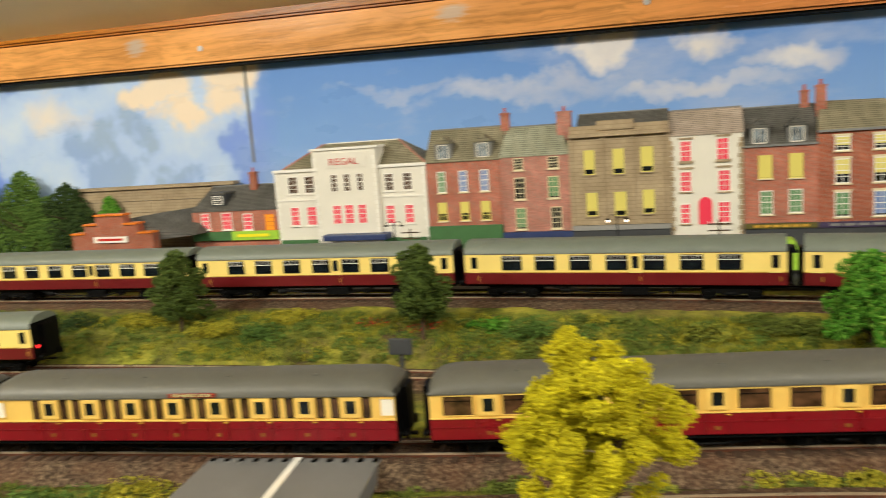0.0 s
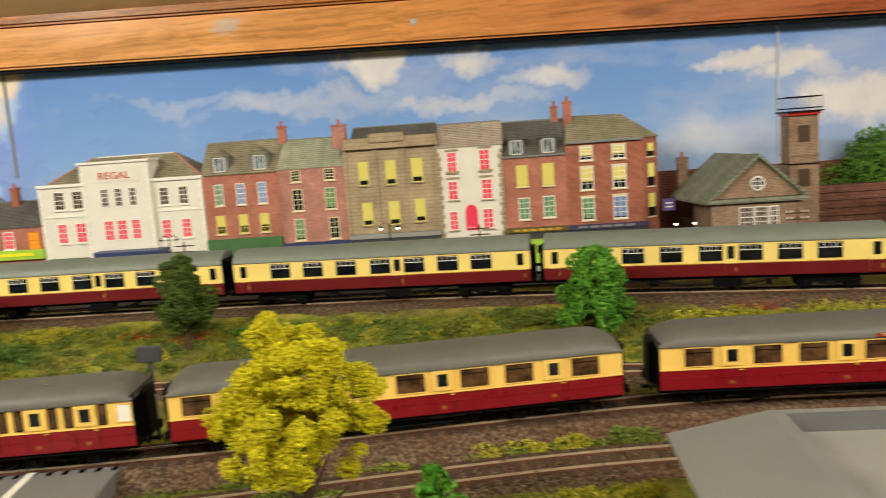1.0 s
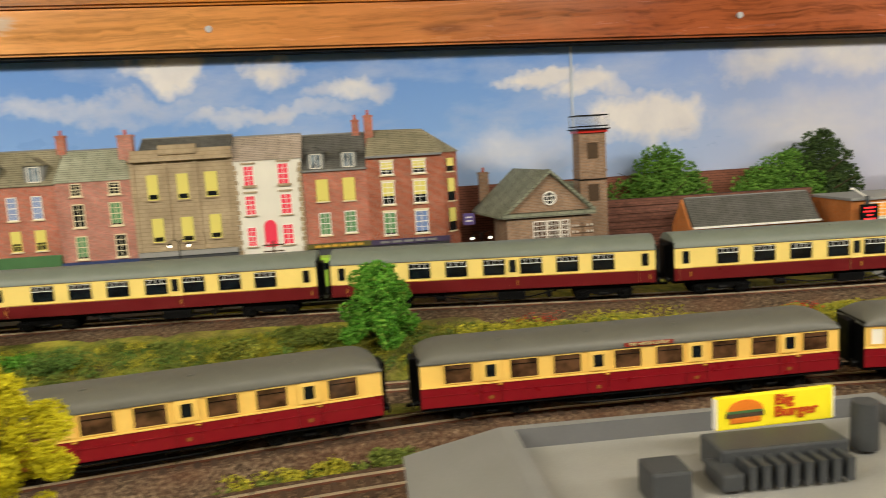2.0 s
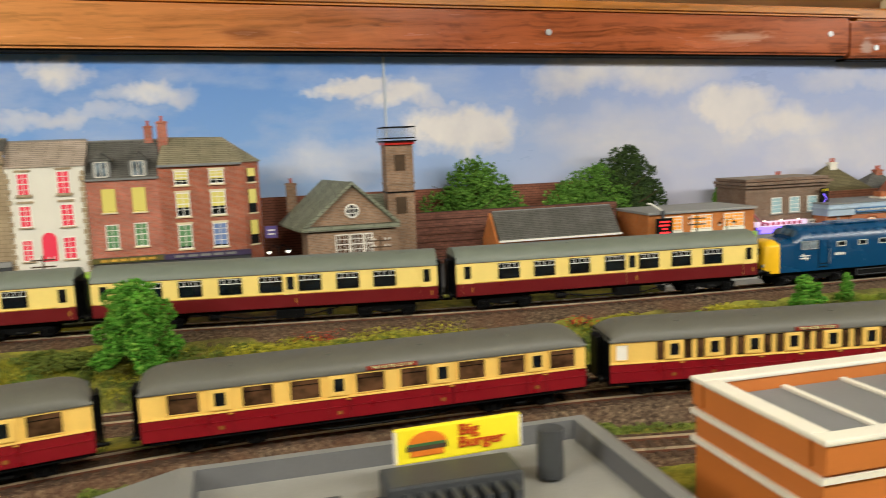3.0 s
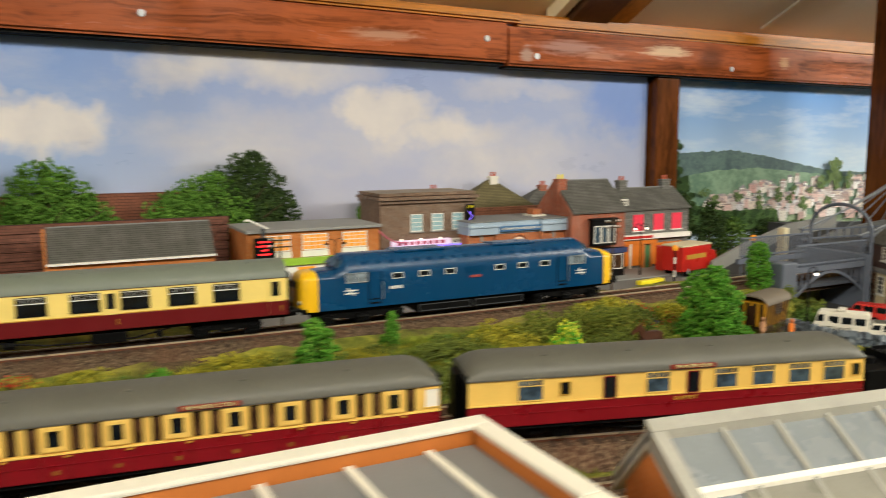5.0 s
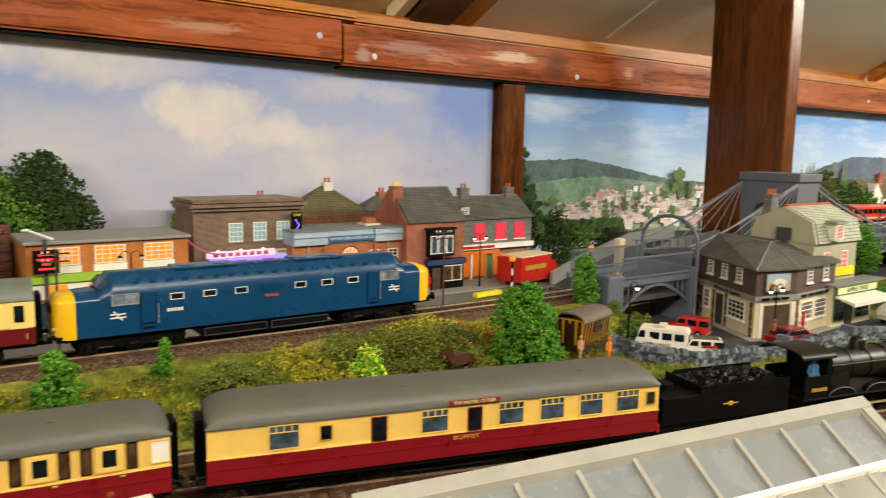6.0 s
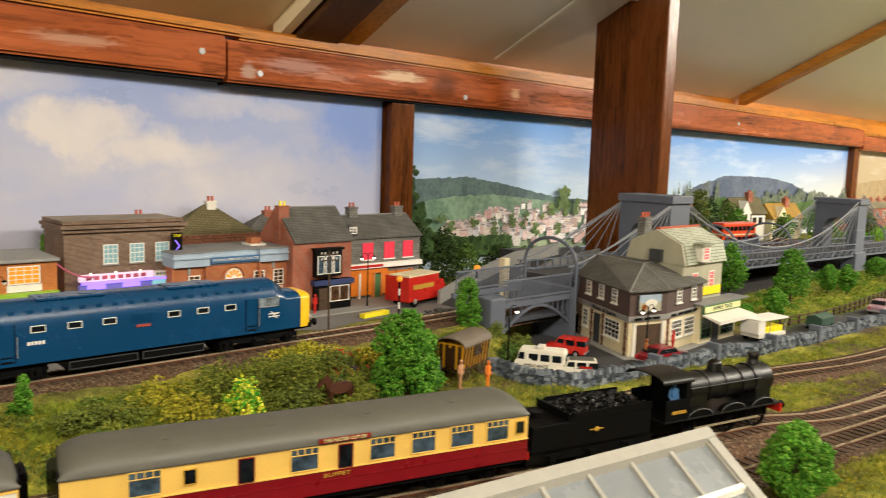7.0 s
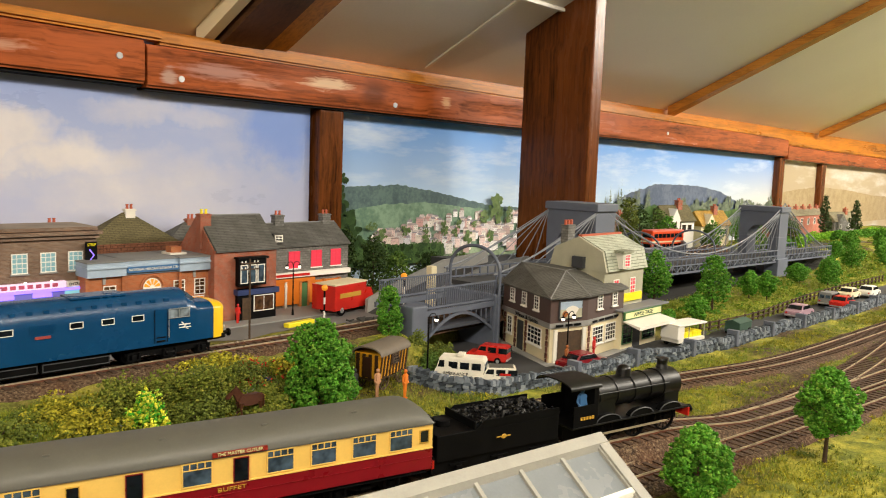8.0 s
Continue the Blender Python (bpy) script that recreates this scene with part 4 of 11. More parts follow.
def bogie(parent, x, base, r=0.006, axles=2, half=0.011):
    """A bogie with side frames, springs and axle boxes."""
    bm = bmesh.new()
    xs_ = [x + base * (i / (axles - 1) - 0.5) for i in range(axles)]
    for s in (-1, 1):
        y0, y1 = sorted((s * half, s * (half + 0.0016)))
        prism(bm, [(xs_[0] - 0.006, 0.0085), (xs_[0] + 0.004, 0.0105), (xs_[-1] - 0.004, 0.0105), (xs_[-1] + 0.006, 0.0085), (xs_[-1] + 0.006, 0.0068), (xs_[-1] - 0.005, 0.0064), (x + 0.004, 0.0044), (x - 0.004, 0.0044), (xs_[0] + 0.005, 0.0064), (xs_[0] - 0.006, 0.0068)], "y", y0, y1)
        ya, yb = sorted((s * (half + 0.0016), s * (half + 0.0036)))
        for a in xs_:
            bx(bm, a - 0.0018, a + 0.0018, ya, yb, 0.0040, 0.0078, 0.0004)
            bx(bm, a - 0.0046, a + 0.0046, ya, yb - 0.0008 if s > 0 else yb, 0.0032, 0.0041)
            for k in (-1, 1):
                cyl(bm, (a + k * 0.0042, s * (half + 0.0024), 0.0038), (a + k * 0.0042, s * (half + 0.0024), 0.0088), 0.0009, seg=6)
        cyl(bm, (x - 0.003, s * (half + 0.0022), 0.006), (x + 0.003, s * (half + 0.0022), 0.006), 0.0016, seg=8)
    bx(bm, x - 0.004, x + 0.004, -half, half, 0.0075, 0.0115)
    b = part("bogie", bm, "soot", parent)
    for a in xs_:
        wheelset(b, a, r)
    return b


def buffers(parent, x, s, z=0.0138, y=0.0115):
    for k in (-1, 1):
        bm = bmesh.new()
        cyl(bm, (x, k * y, z), (x + s * 0.004, k * y, z), 0.0016, 0.0013, 10)
        cyl(bm, (x + s * 0.004, k * y, z), (x + s * 0.0052, k * y, z), 0.0030, 0.0030, 14)
        part("buffer", bm, "black", parent)
    bm = bmesh.new()
    bx(bm, min(x, x + s * 0.008), max(x, x + s * 0.008), -0.0016, 0.0016, 0.0085, 0.0100, 0.0004)
    part("coupling", bm, "black", parent)


def arch(w, z0, z1, n=14, flat=2.4):
    """Points of a carriage roof from one eave to the other."""
    return [(-w * math.cos(math.pi * i / n), z0 + (z1 - z0) * (1 - abs(math.cos(math.pi * i / n)) ** flat) ** (1 / 1.9)) for i in range(n + 1)]


def roof_shell(L, w, z0, z1, dome=0.0, over=0.0006):
    """An arched roof; dome rounds its ends down over that length."""
    bm = bmesh.new()
    n, m = 14, 16 if dome else 2
    xs_ = [-L / 2 + dome * (1 - math.cos(math.pi / 2 * i / 6)) for i in range(7)] if dome else [-L / 2]
    xs_ = xs_ + [-x for x in xs_[::-1]]
    rings = []
    for x in xs_:
        e = max(0.0, (abs(x) - (L / 2 - dome)) / dome) if dome else 0.0
        k = math.sqrt(max(0.0, 1 - e * e)) if dome else 1.0
        rings.append([bm.verts.new((x, y, z0 + (z - z0) * (0.12 + 0.88 * k))) for y, z in arch(w / 2 + over, z0, z1, n)])
    for a, b in zip(rings, rings[1:]):
        for i in range(n):
            bm.faces.new((a[i], b[i], b[i + 1], a[i + 1]))
    for r in (rings[0], rings[-1]):
        bm.faces.new(r)
    bm.faces.new([rings[0][0], rings[0][-1], rings[-1][-1], rings[-1][0]])
    bmesh.ops.recalc_face_normals(bm, faces=bm.faces[:])
    return bm


def framed(parent, x, z, w, h, y, frame, pane, bar=0.0007, splits=(), top=0.0, name="window", out=0.0005, vent=""):
    """A window: frame with bars, and its pane. splits: upright bars as fractions; top: height of the vent row."""
    bm = bmesh.new()
    a, b, c, d = x - w / 2, x + w / 2, z - h / 2, z + h / 2
    bx(bm, a, b, y - out, y + 0.0003, c, c + bar), bx(bm, a, b, y - out, y + 0.0003, d - bar, d)
    bx(bm, a, a + bar, y - out, y + 0.0003, c + bar, d - bar), bx(bm, b - bar, b, y - out, y + 0.0003, c + bar, d - bar)
    lo = c + bar
    if top:
        bx(bm, a + bar, b - bar, y - out, y + 0.0003, d - top - bar * 0.7, d - top)
        lo = d - top
    if vent:
        win, bm = part(name, bm, frame, parent), bmesh.new()
        bx(bm, a + bar, b - bar, y - out - 0.0001, y + 0.0003, d - bar * 1.6, d - bar), bx(bm, a + bar, b - bar, y - out - 0.0001, y + 0.0003, d - top - bar * 0.8, d - top + bar * 0.2)
    for f in (0.02, *splits, 0.98) if vent else splits:
        q = a + w * f
        bx(bm, q - bar * 0.4, q + bar * 0.4, y - out, y + 0.0003, lo, d - bar)
    if vent:
        part("vent_frame", bm, vent, win)
    else:
        win = part(name, bm, frame, parent)
    part("pane", box(a + bar * 0.5, b - bar * 0.5, y - 0.00015, y + 0.0004, c + bar * 0.5, d - bar * 0.5), pane, win)
    return win


def gangway(parent, x, s, half=0.0075, z0=0.0125, z1=0.0415):
    """A bellows gangway in several pleats."""
    bm = bmesh.new()
    for i in range(4):
        a = x + s * 0.0012 * i
        g = 0.0006 * (i % 2)
        bx(bm, min(a, a + s * 0.0010), max(a, a + s * 0.0010), -half + g, half - g, z0 + g, z1 - g, 0.0003)
    part("gangway", bm, "black", parent, "black pleated gangway")


def modern_coach(m, label):
    """Bogie carriage in cream over dark crimson, with four-light windows."""
    L, W = 0.258, 0.0365
    c = thing("railway_coach", label, "coach", m, "coaches of the upper train")
    y = -W / 2
    part("lower_side", box(-L / 2, L / 2, -W / 2, W / 2, 0.0135, 0.0238, 0.0006), "maroon2", c, "dark crimson lower panels")
    part("upper_side", box(-L / 2, L / 2, -W / 2 + 0.0001, W / 2 - 0.0001, 0.0240, 0.0398), "cream", c, "cream upper panels")
    for z in (0.0236, 0.0394):
        part("lining", box(-L / 2, L / 2, y - 0.0002, y + 0.0005, z, z + 0.0006), "gold" if z < 0.03 else "maroon2", c)
    smooth(part("roof", roof_shell(L, W, 0.0398, 0.0505), "roofgreen", c, "grey-green arched roof"), 50)
    bm = bmesh.new()
    for i in range(13):
        bx(bm, -L / 2 + L * (i + 0.5) / 13 - 0.0002, -L / 2 + L * (i + 0.5) / 13 + 0.0002, -0.014, 0.014, 0.0462, 0.0466)
    part("roof_rib", bm, "roofgreen", c)
    for i in range(7):
        xx = -L / 2 + L * (i + 0.7) / 7.4
        part("roof_vent", cyl(bmesh.new(), (xx, -0.008, 0.0480), (xx, -0.008, 0.0502), 0.0014, 0.0010, 8), "roofgreen", c)
    for f in (0.165, 0.278, 0.392, 0.508, 0.622, 0.733, 0.842):
        framed(c, -L / 2 + L * f, 0.0321, 0.0172, 0.0122, y, "black", "glass", 0.00050, (0.25, 0.5, 0.75), 0.0040, vent="white")
    for f in (0.035, 0.565, 0.968):
        x = -L / 2 + L * f
        d = part("door", box(x - 0.0048, x + 0.0048, y - 0.00035, y + 0.0003, 0.0142, 0.0388), "cream", c)
        part("door_panel", box(x - 0.0048, x + 0.0048, y - 0.0005, y - 0.0003, 0.0142, 0.0236), "maroon2", d)
        part("door_pane", box(x - 0.0026, x + 0.0026, y - 0.0007, y, 0.0275, 0.0372), "glass", d)
        part("door_handle", box(x + 0.0034, x + 0.0040, y - 0.0010, y - 0.0004, 0.0170, 0.0205), "gold", d)
    for s in (-1, 1):
        part("end_wall", box(s * (L / 2) - 0.0004, s * (L / 2) + 0.0004, -W / 2 + 0.0003, W / 2 - 0.0003, 0.0135, 0.0440), "black", c)
        gangway(c, s * L / 2, s)
        buffers(c, s * (L / 2 - 0.0005), s)
        bogie(c, s * 0.089, 0.034)
    bm = bmesh.new()
    bx(bm, -L / 2, L / 2, -0.0145, 0.0145, 0.0110, 0.0135)
    part("underframe", bm, "black", c)
    bm = bmesh.new()
    bx(bm, 0.004, 0.026, -0.0150, -0.006, 0.0045, 0.0112, 0.0005)
    for i in range(5):
        bx(bm, 0.0052 + i * 0.0042, 0.0058 + i * 0.0042, -0.0153, -0.0148, 0.0048, 0.0108)
    part("battery_box", bm, "soot", c)
    bm = bmesh.new()
    for a, b in ((-0.052, -0.020), (0.052, 0.030)):
        tube(bm, [(a, -0.0140, 0.0108), (b, -0.0140, 0.0062)], 0.0006)
    tube(bm, [(-0.020, -0.0140, 0.0062), (0.030, -0.0140, 0.0062)], 0.0006)
    cyl(bm, (-0.046, -0.012, 0.0078), (-0.038, -0.012, 0.0078), 0.0026, seg=12)
    cyl(bm, (0.045, -0.010, 0.0078), (0.045, -0.016, 0.0078), 0.0024, seg=12)
    part("brake_gear", bm, "black", c)
    return c


def old_coach(m, label, plan, board=None, lettering="", interior="glassbrown"):
    """Domed-roof carriage in cream over crimson. plan: (kind, fraction along the side)."""
    L, W = 0.246, 0.0365
    c = thing("railway_coach", label, "coach", m, "coaches of the lower train")
    y = -W / 2
    part("lower_side", box(-L / 2, L / 2, -W / 2, W / 2, 0.0122, 0.0252, 0.0006), "maroon", c, "crimson lower panels")
    part("upper_side", box(-L / 2 + 0.0002, L / 2 - 0.0002, -W / 2 + 0.0002, W / 2 - 0.0002, 0.0254, 0.0400), "cream2", c, "warm cream upper panels")
    part("waist_beading", box(-L / 2, L / 2, y - 0.0004, y + 0.0005, 0.0250, 0.0257), "cream2", c)
    part("beading", box(-L / 2, L / 2, y - 0.0003, y + 0.0005, 0.0196, 0.0200), "maroon", c)
    part("cornice", box(-L / 2, L / 2, y - 0.0006, y + 0.0005, 0.0396, 0.0404), "roofgrey", c)
    smooth(part("roof", roof_shell(L + 0.001, W, 0.0402, 0.0512, 0.016), "roofgrey", c, "weathered grey domed roof"), 50)
    for i in range(9):
        xx = -L / 2 + L * (i + 0.8) / 9.6
        zz = 0.0502 if 0 < i < 8 else 0.0488
        for yy in ((-0.009,) if i % 2 else (-0.005, 0.006)):
            part("roof_vent", box(xx - 0.0016, xx + 0.0016, yy - 0.0009, yy + 0.0009, zz - 0.003, zz + 0.0004, 0.0003), "roofgrey", c)
    for kind, f in plan:
        x = -L / 2 + L * f
        if kind == "big":
            w_ = framed(c, x, 0.0330, 0.0165, 0.0124, y, "cream2", interior, 0.0005, (), 0.0)
            part("vent_bar", box(x - 0.008, x + 0.008, y - 0.0004, y, 0.0356, 0.0360), "black", w_)
        elif kind == "vent":
            framed(c, x, 0.0330, 0.0150, 0.0126, y, "cream2", "glassblue", 0.0006, (0.25, 0.5, 0.75), 0.0036)
        elif kind == "narrow":
            framed(c, x, 0.0330, 0.0042, 0.0122, y, "black", interior, 0.0004)
        elif kind == "small":
            framed(c, x, 0.0330, 0.0062, 0.0080, y, "gold", "glass", 0.0005)
        elif kind == "white":
            framed(c, x, 0.0330, 0.0082, 0.0110, y, "cream2", "white", 0.0005)
        elif kind == "tall":
            framed(c, x, 0.0318, 0.0080, 0.0130, y, "maroon", "glass", 0.0004)
        elif kind == "door":
            d = part("door", box(x - 0.0056, x + 0.0056, y - 0.0009, y + 0.0003, 0.0268, 0.0392, 0.0004), "cream2", c)
            part("door_pane", box(x - 0.0027, x + 0.0027, y - 0.0011, y - 0.0005, 0.0296, 0.0372), "glass", d)
            part("door_handle", box(x + 0.0040, x + 0.0062, y - 0.0010, y, 0.0238, 0.0244), "gold", d)
            for k in (-1, 1):
                part("door_joint", box(x + k * 0.0060 - 0.00015, x + k * 0.0060 + 0.00015, y - 0.0003, y + 0.0002, 0.0130, 0.0250), "maroon2", d)
            part("class_plate", box(x - 0.0012, x + 0.0012, y - 0.0003, y, 0.0152, 0.0172), "goldlow", d)
    if board:
        x = -L / 2 + L * board
        b = part("roof_board", box(x - 0.0140, x + 0.0140, y - 0.0012, y - 0.0002, 0.0404, 0.0428), "boardred", c, "dull red name board with pale letters")
        words("THE MASTER CUTLER", 0.0025, "tuftcream", b, Matrix.Translation((x, y - 0.0014, 0.0417)) @ FRONT, width=0.98)
    if lettering:
        words(lettering, 0.0030, "gold", c, Matrix.Translation((0.006, y - 0.0004, 0.0225)) @ FRONT, width=1.5)
    for s in (-1, 1):
        part("end_wall", box(s * (L / 2) - 0.0004, s * (L / 2) + 0.0004, -W / 2 + 0.0003, W / 2 - 0.0003, 0.0122, 0.0430), "black", c)
        gangway(c, s * L / 2, s)
        buffers(c, s * (L / 2 - 0.0005), s)
        bogie(c, s * 0.083, 0.033)
    part("underframe", box(-L / 2, L / 2, -0.0155, 0.0155, 0.0098, 0.0122), "black", c)
    part("footboard", box(-L / 2 + 0.004, L / 2 - 0.004, y - 0.0006, y + 0.003, 0.0108, 0.0114), "black", c)
    bm = bmesh.new()
    for a, b in ((-0.058, -0.026), (0.058, 0.026)):
        tube(bm, [(a, -0.0135, 0.0100), (b, -0.0135, 0.0050)], 0.0008)
    tube(bm, [(-0.026, -0.0135, 0.0050), (0.026, -0.0135, 0.0050)], 0.0008)
    bx(bm, -0.012, 0.010, -0.013, -0.004, 0.0052, 0.0100, 0.0005)
    part("truss_rod", bm, "black", c)
    return c


OPEN = [("big", 0.087), ("door", 0.160), ("big", 0.238), ("big", 0.338), ("door", 0.410), ("big", 0.480), ("big", 0.580), ("door", 0.645), ("big", 0.714), ("big", 0.812), ("door", 0.874), ("big", 0.939)]
COMP = [("white", 0.030), ("white", 0.982)]
for f in (0.165, 0.270, 0.375, 0.480, 0.585, 0.690, 0.795, 0.900):
    COMP += [("narrow", f - 0.036), ("door", f), ("narrow", f + 0.036)]
BUFF = [("vent", 0.145), ("small", 0.227), ("tall", 0.335), ("vent", 0.454), ("tall", 0.543), ("vent", 0.627), ("vent", 0.725), ("vent", 0.822), ("vent", 0.915), ("small", 0.976)]


def near(x0, x1):
    """The pose of a carriage whose near corners stand at x0 and x1."""
    half = 0.0183
    a = math.atan2(at_x(LINE_N, x1) - at_x(LINE_N, x0), x1 - x0)
    k = math.hypot(x1 - x0, at_x(LINE_N, x1) - at_x(LINE_N, x0)) / 0.246
    return on_line(LINE_N, x0 - half * math.sin(a), x1 - half * math.sin(a), RAIL_MID) @ Matrix.Diagonal((min(1.0, k), 1, 0.9, 1))


old_coach(near(-0.640, -0.405), "crimson and cream carriage with a grey domed roof", OPEN, 0.53)
old_coach(near(-0.396, -0.156), "crimson and cream compartment carriage with a red name board", COMP, 0.53)
old_coach(near(-0.143, 0.1075), "crimson and cream open carriage with a weathered grey roof", [(k, 1 - f) for k, f in OPEN])
old_coach(near(0.122, 0.371), "crimson and cream open carriage with a red name board", OPEN, 0.53)
old_coach(near(0.3845, 0.6195), "crimson and cream compartment carriage with narrow windows and name board", COMP, 0.54)
old_coach(near(0.633, 0.8505), "crimson and cream buffet carriage coupled behind the black tender", BUFF, 0.54, "BUFFET")

LOCO_X = 0.607
x = LOCO_X - 0.009
for i in range(6):
    modern_coach(on_line(LINE_D, x - 0.258, x, RAIL_UP), "cream and dark crimson carriage on the embankment track" if i else "cream and dark crimson carriage coupled to the blue diesel")
    x -= 0.258 + 0.0115
tail = modern_coach(on_line(LINE_M, -0.800, -0.545, RAIL_LOW), "cream and crimson carriage with a red tail lamp")
part("tail_lamp", ball(bmesh.new(), (0.1305, -0.013, 0.0235), 0.0016), "ledred", tail, "glowing red tail lamp")


def diesel(m):
    """Blue twin-cab diesel with yellow noses."""
    L, W = 0.272, 0.0355
    c = thing("diesel_locomotive", "rail-blue diesel locomotive with yellow noses and silver window frames", "locomotive", m)
    y = -W / 2
    h = L / 2

    def section(z0, z1, half, n=16, k=2.6):
        return [(-half, z0)] + [(-half * math.cos(math.pi * i / n), 0.0350 + (z1 - 0.0350) * (1 - abs(math.cos(math.pi * i / n)) ** k) ** 0.55) for i in range(n + 1)] + [(half, z0)]

    def loft(secs, mat, name, label=""):
        bm = bmesh.new()
        rings = [[bm.verts.new((xx, yy, zz)) for yy, zz in s] for xx, s in secs]
        for a, b in zip(rings, rings[1:]):
            for i in range(len(a)):
                j = (i + 1) % len(a)
                bm.faces.new((a[i], b[i], b[j], a[j]))
        bm.faces.new(rings[0]), bm.faces.new(rings[-1])
        bmesh.ops.recalc_face_normals(bm, faces=bm.faces[:])
        return smooth(part(name, bm, mat, c, label), 35)

    full = section(0.0128, 0.0512, W / 2)
    body = loft([(-h + 0.0335, full), (h - 0.0335, full)], "blue", "body", "deep rail-blue body side and roof")
    for s in (-1, 1):
        secs = []
        for d, top, half in ((0.0335, 0.0512, W / 2), (0.0262, 0.0425, W / 2 - 0.0004)):
            secs.append((s * (h - d), section(0.0128, top, half)))
        loft(secs, "blue", "cab_front")
        low = [(s * (h - 0.0265), section(0.0128, 0.0415, W / 2 - 0.0005)), (s * (h - 0.012), section(0.0128, 0.0405, W / 2 - 0.0012))]
        loft(low, "blue", "nose", "blue bonnet")
        yel = []
        for d, top, half, z0 in ((0.0120, 0.0407, W / 2 - 0.0008, 0.0126), (0.0060, 0.0402, W / 2 - 0.0018, 0.0126), (0.0022, 0.0388, W / 2 - 0.0042, 0.0130), (0.0, 0.0355, W / 2 - 0.0080, 0.0140)):
            yel.append((s * (h - d), section(z0, top, half)))
        ye = loft(yel, "yellow", "nose_end", "rounded warning-yellow nose")
        part("headcode_box", box(s * h - 0.0012, s * h + 0.0008, -0.0072, 0.0072, 0.0285, 0.0335, 0.0005), "black", ye)
        for k in (-1, 1):
            bm = cyl(bmesh.new(), (s * (h - 0.001), k * 0.0105, 0.0190), (s * (h + 0.0006), k * 0.0105, 0.0190), 0.0014, seg=12)
            part("marker_lamp", bm, "silver", ye)
        buffers(c, s * (h - 0.001), s, 0.0142)
        part("buffer_beam", box(min(s * (h - 0.006), s * (h - 0.001)), max(s * (h - 0.006), s * (h - 0.001)), -0.0150, 0.0150, 0.0110, 0.0148, 0.0005), "black", c)
        # windscreen, set on the sloping front
        for k in (-1, 1):
            bm = bmesh.new()
            p = [(s * (h - 0.0312), k * 0.0018, 0.0486), (s * (h - 0.0312), k * 0.0110, 0.0472), (s * (h - 0.0266), k * 0.0125, 0.0428), (s * (h - 0.0266), k * 0.0018, 0.0434)]
            hull(bm, [(a + s * 0.0012, b, q + 0.0006) for a, b, q in p] + [(a - s * 0.002, b, q - 0.001) for a, b, q in p])
            part("windscreen", bm, "glassblue", c)
        cx = s * (h - 0.0405)
        w_ = framed(c, cx, 0.0352, 0.0165, 0.0072, y, "silver", "glasspale", 0.0005, (0.5,), 0, "cab_window", 0.0007)
        dx = s * (h - 0.0545)
        d_ = part("cab_door", box(dx - 0.0046, dx + 0.0046, y - 0.0003, y + 0.0004, 0.0150, 0.0388), "blue", c)
        for k in (-1, 1):
            part("door_joint", box(dx + k * 0.0047 - 0.0002, dx + k * 0.0047 + 0.0002, y - 0.00045, y, 0.0150, 0.0388), "black", d_)
        part("step_recess", box(dx - 0.0034, dx + 0.0034, y - 0.0005, y, 0.0152, 0.0164), "black", d_)
        part("step_recess", box(dx - 0.0034, dx + 0.0034, y - 0.0005, y, 0.0182, 0.0190), "black", d_)
        part("handrail", cyl(bmesh.new(), (dx + 0.0058, y - 0.0008, 0.018), (dx + 0.0058, y - 0.0008, 0.031), 0.0003, seg=6), "silver", d_)
        # plain double-arrow emblem made of bars
        ex = s * (h - 0.0360)
        bm = bmesh.new()
        for zz in (0.0240, 0.0262):
            bx(bm, ex - 0.0046, ex + 0.0046, y - 0.0003, y, zz - 0.0004, zz + 0.0004)
        prism(bm, [(ex - 0.0020, 0.0240), (ex - 0.0008, 0.0240), (ex + 0.0020, 0.0262), (ex + 0.0008, 0.0262)], "y", y - 0.0003, y)
        prism(bm, [(ex - 0.0012, 0.0262), (ex, 0.0262), (ex - 0.0020, 0.0282), (ex - 0.0030, 0.0282)], "y", y - 0.0003, y)
        prism(bm, [(ex + 0.0012, 0.0240), (ex, 0.0240), (ex + 0.0020, 0.0222), (ex + 0.0030, 0.0222)], "y", y - 0.0003, y)
        part("emblem", bm, "white", c, "white emblem of crossed bars")
        bogie(c, s * 0.090, 0.054, 0.0068, 3, 0.0118)
    for f in (0.266, 0.345, 0.424, 0.583, 0.660, 0.737):
        framed(c, -h + L * f, 0.0345, 0.0088, 0.0044, y, "white", "glass", 0.00045, (), 0, "side_window")
    part("grille", box(-h + L * 0.475, -h + L * 0.535, y - 0.0003, y + 0.0004, 0.0318, 0.0372), "blue", c)
    for z_ in (0.0326, 0.0340, 0.0354):
        part("grille_slat", box(-h + L * 0.478, -h + L * 0.532, y - 0.0006, y, z_, z_ + 0.0005), "blue", c)
    part("nameplate", box(-h + L * 0.487, -h + L * 0.523, y - 0.0006, y, 0.0282, 0.0300), "plateRed", c, "dull red nameplate on the body side")
    bm = bmesh.new()
    for i in range(5):
        a = -h + L * 0.243 + i * 0.0021
        bx(bm, a, a + 0.0014, y - 0.0003, y, 0.0248, 0.0270)
    part("running_number", bm, "white", c, "row of small white bars")
    for i in range(18):
        a = -h + 0.048 + i * 0.0103
        for s in (-1, 1):
            bm = hull(bmesh.new(), [(a + q, s * 0.0140 + r_, 0.0438 + t_) for q in (-0.0018, 0.0018) for r_ in (-0.0012, 0.0012) for t_ in (0.0, 0.0022)])
            part("roof_hatch", bm, "blue", c)
    for a, b in ((-0.062, -0.020), (0.022, 0.060)):
        bm = box(a, b, -0.0095, 0.0095, 0.0500, 0.0517, 0.0006)
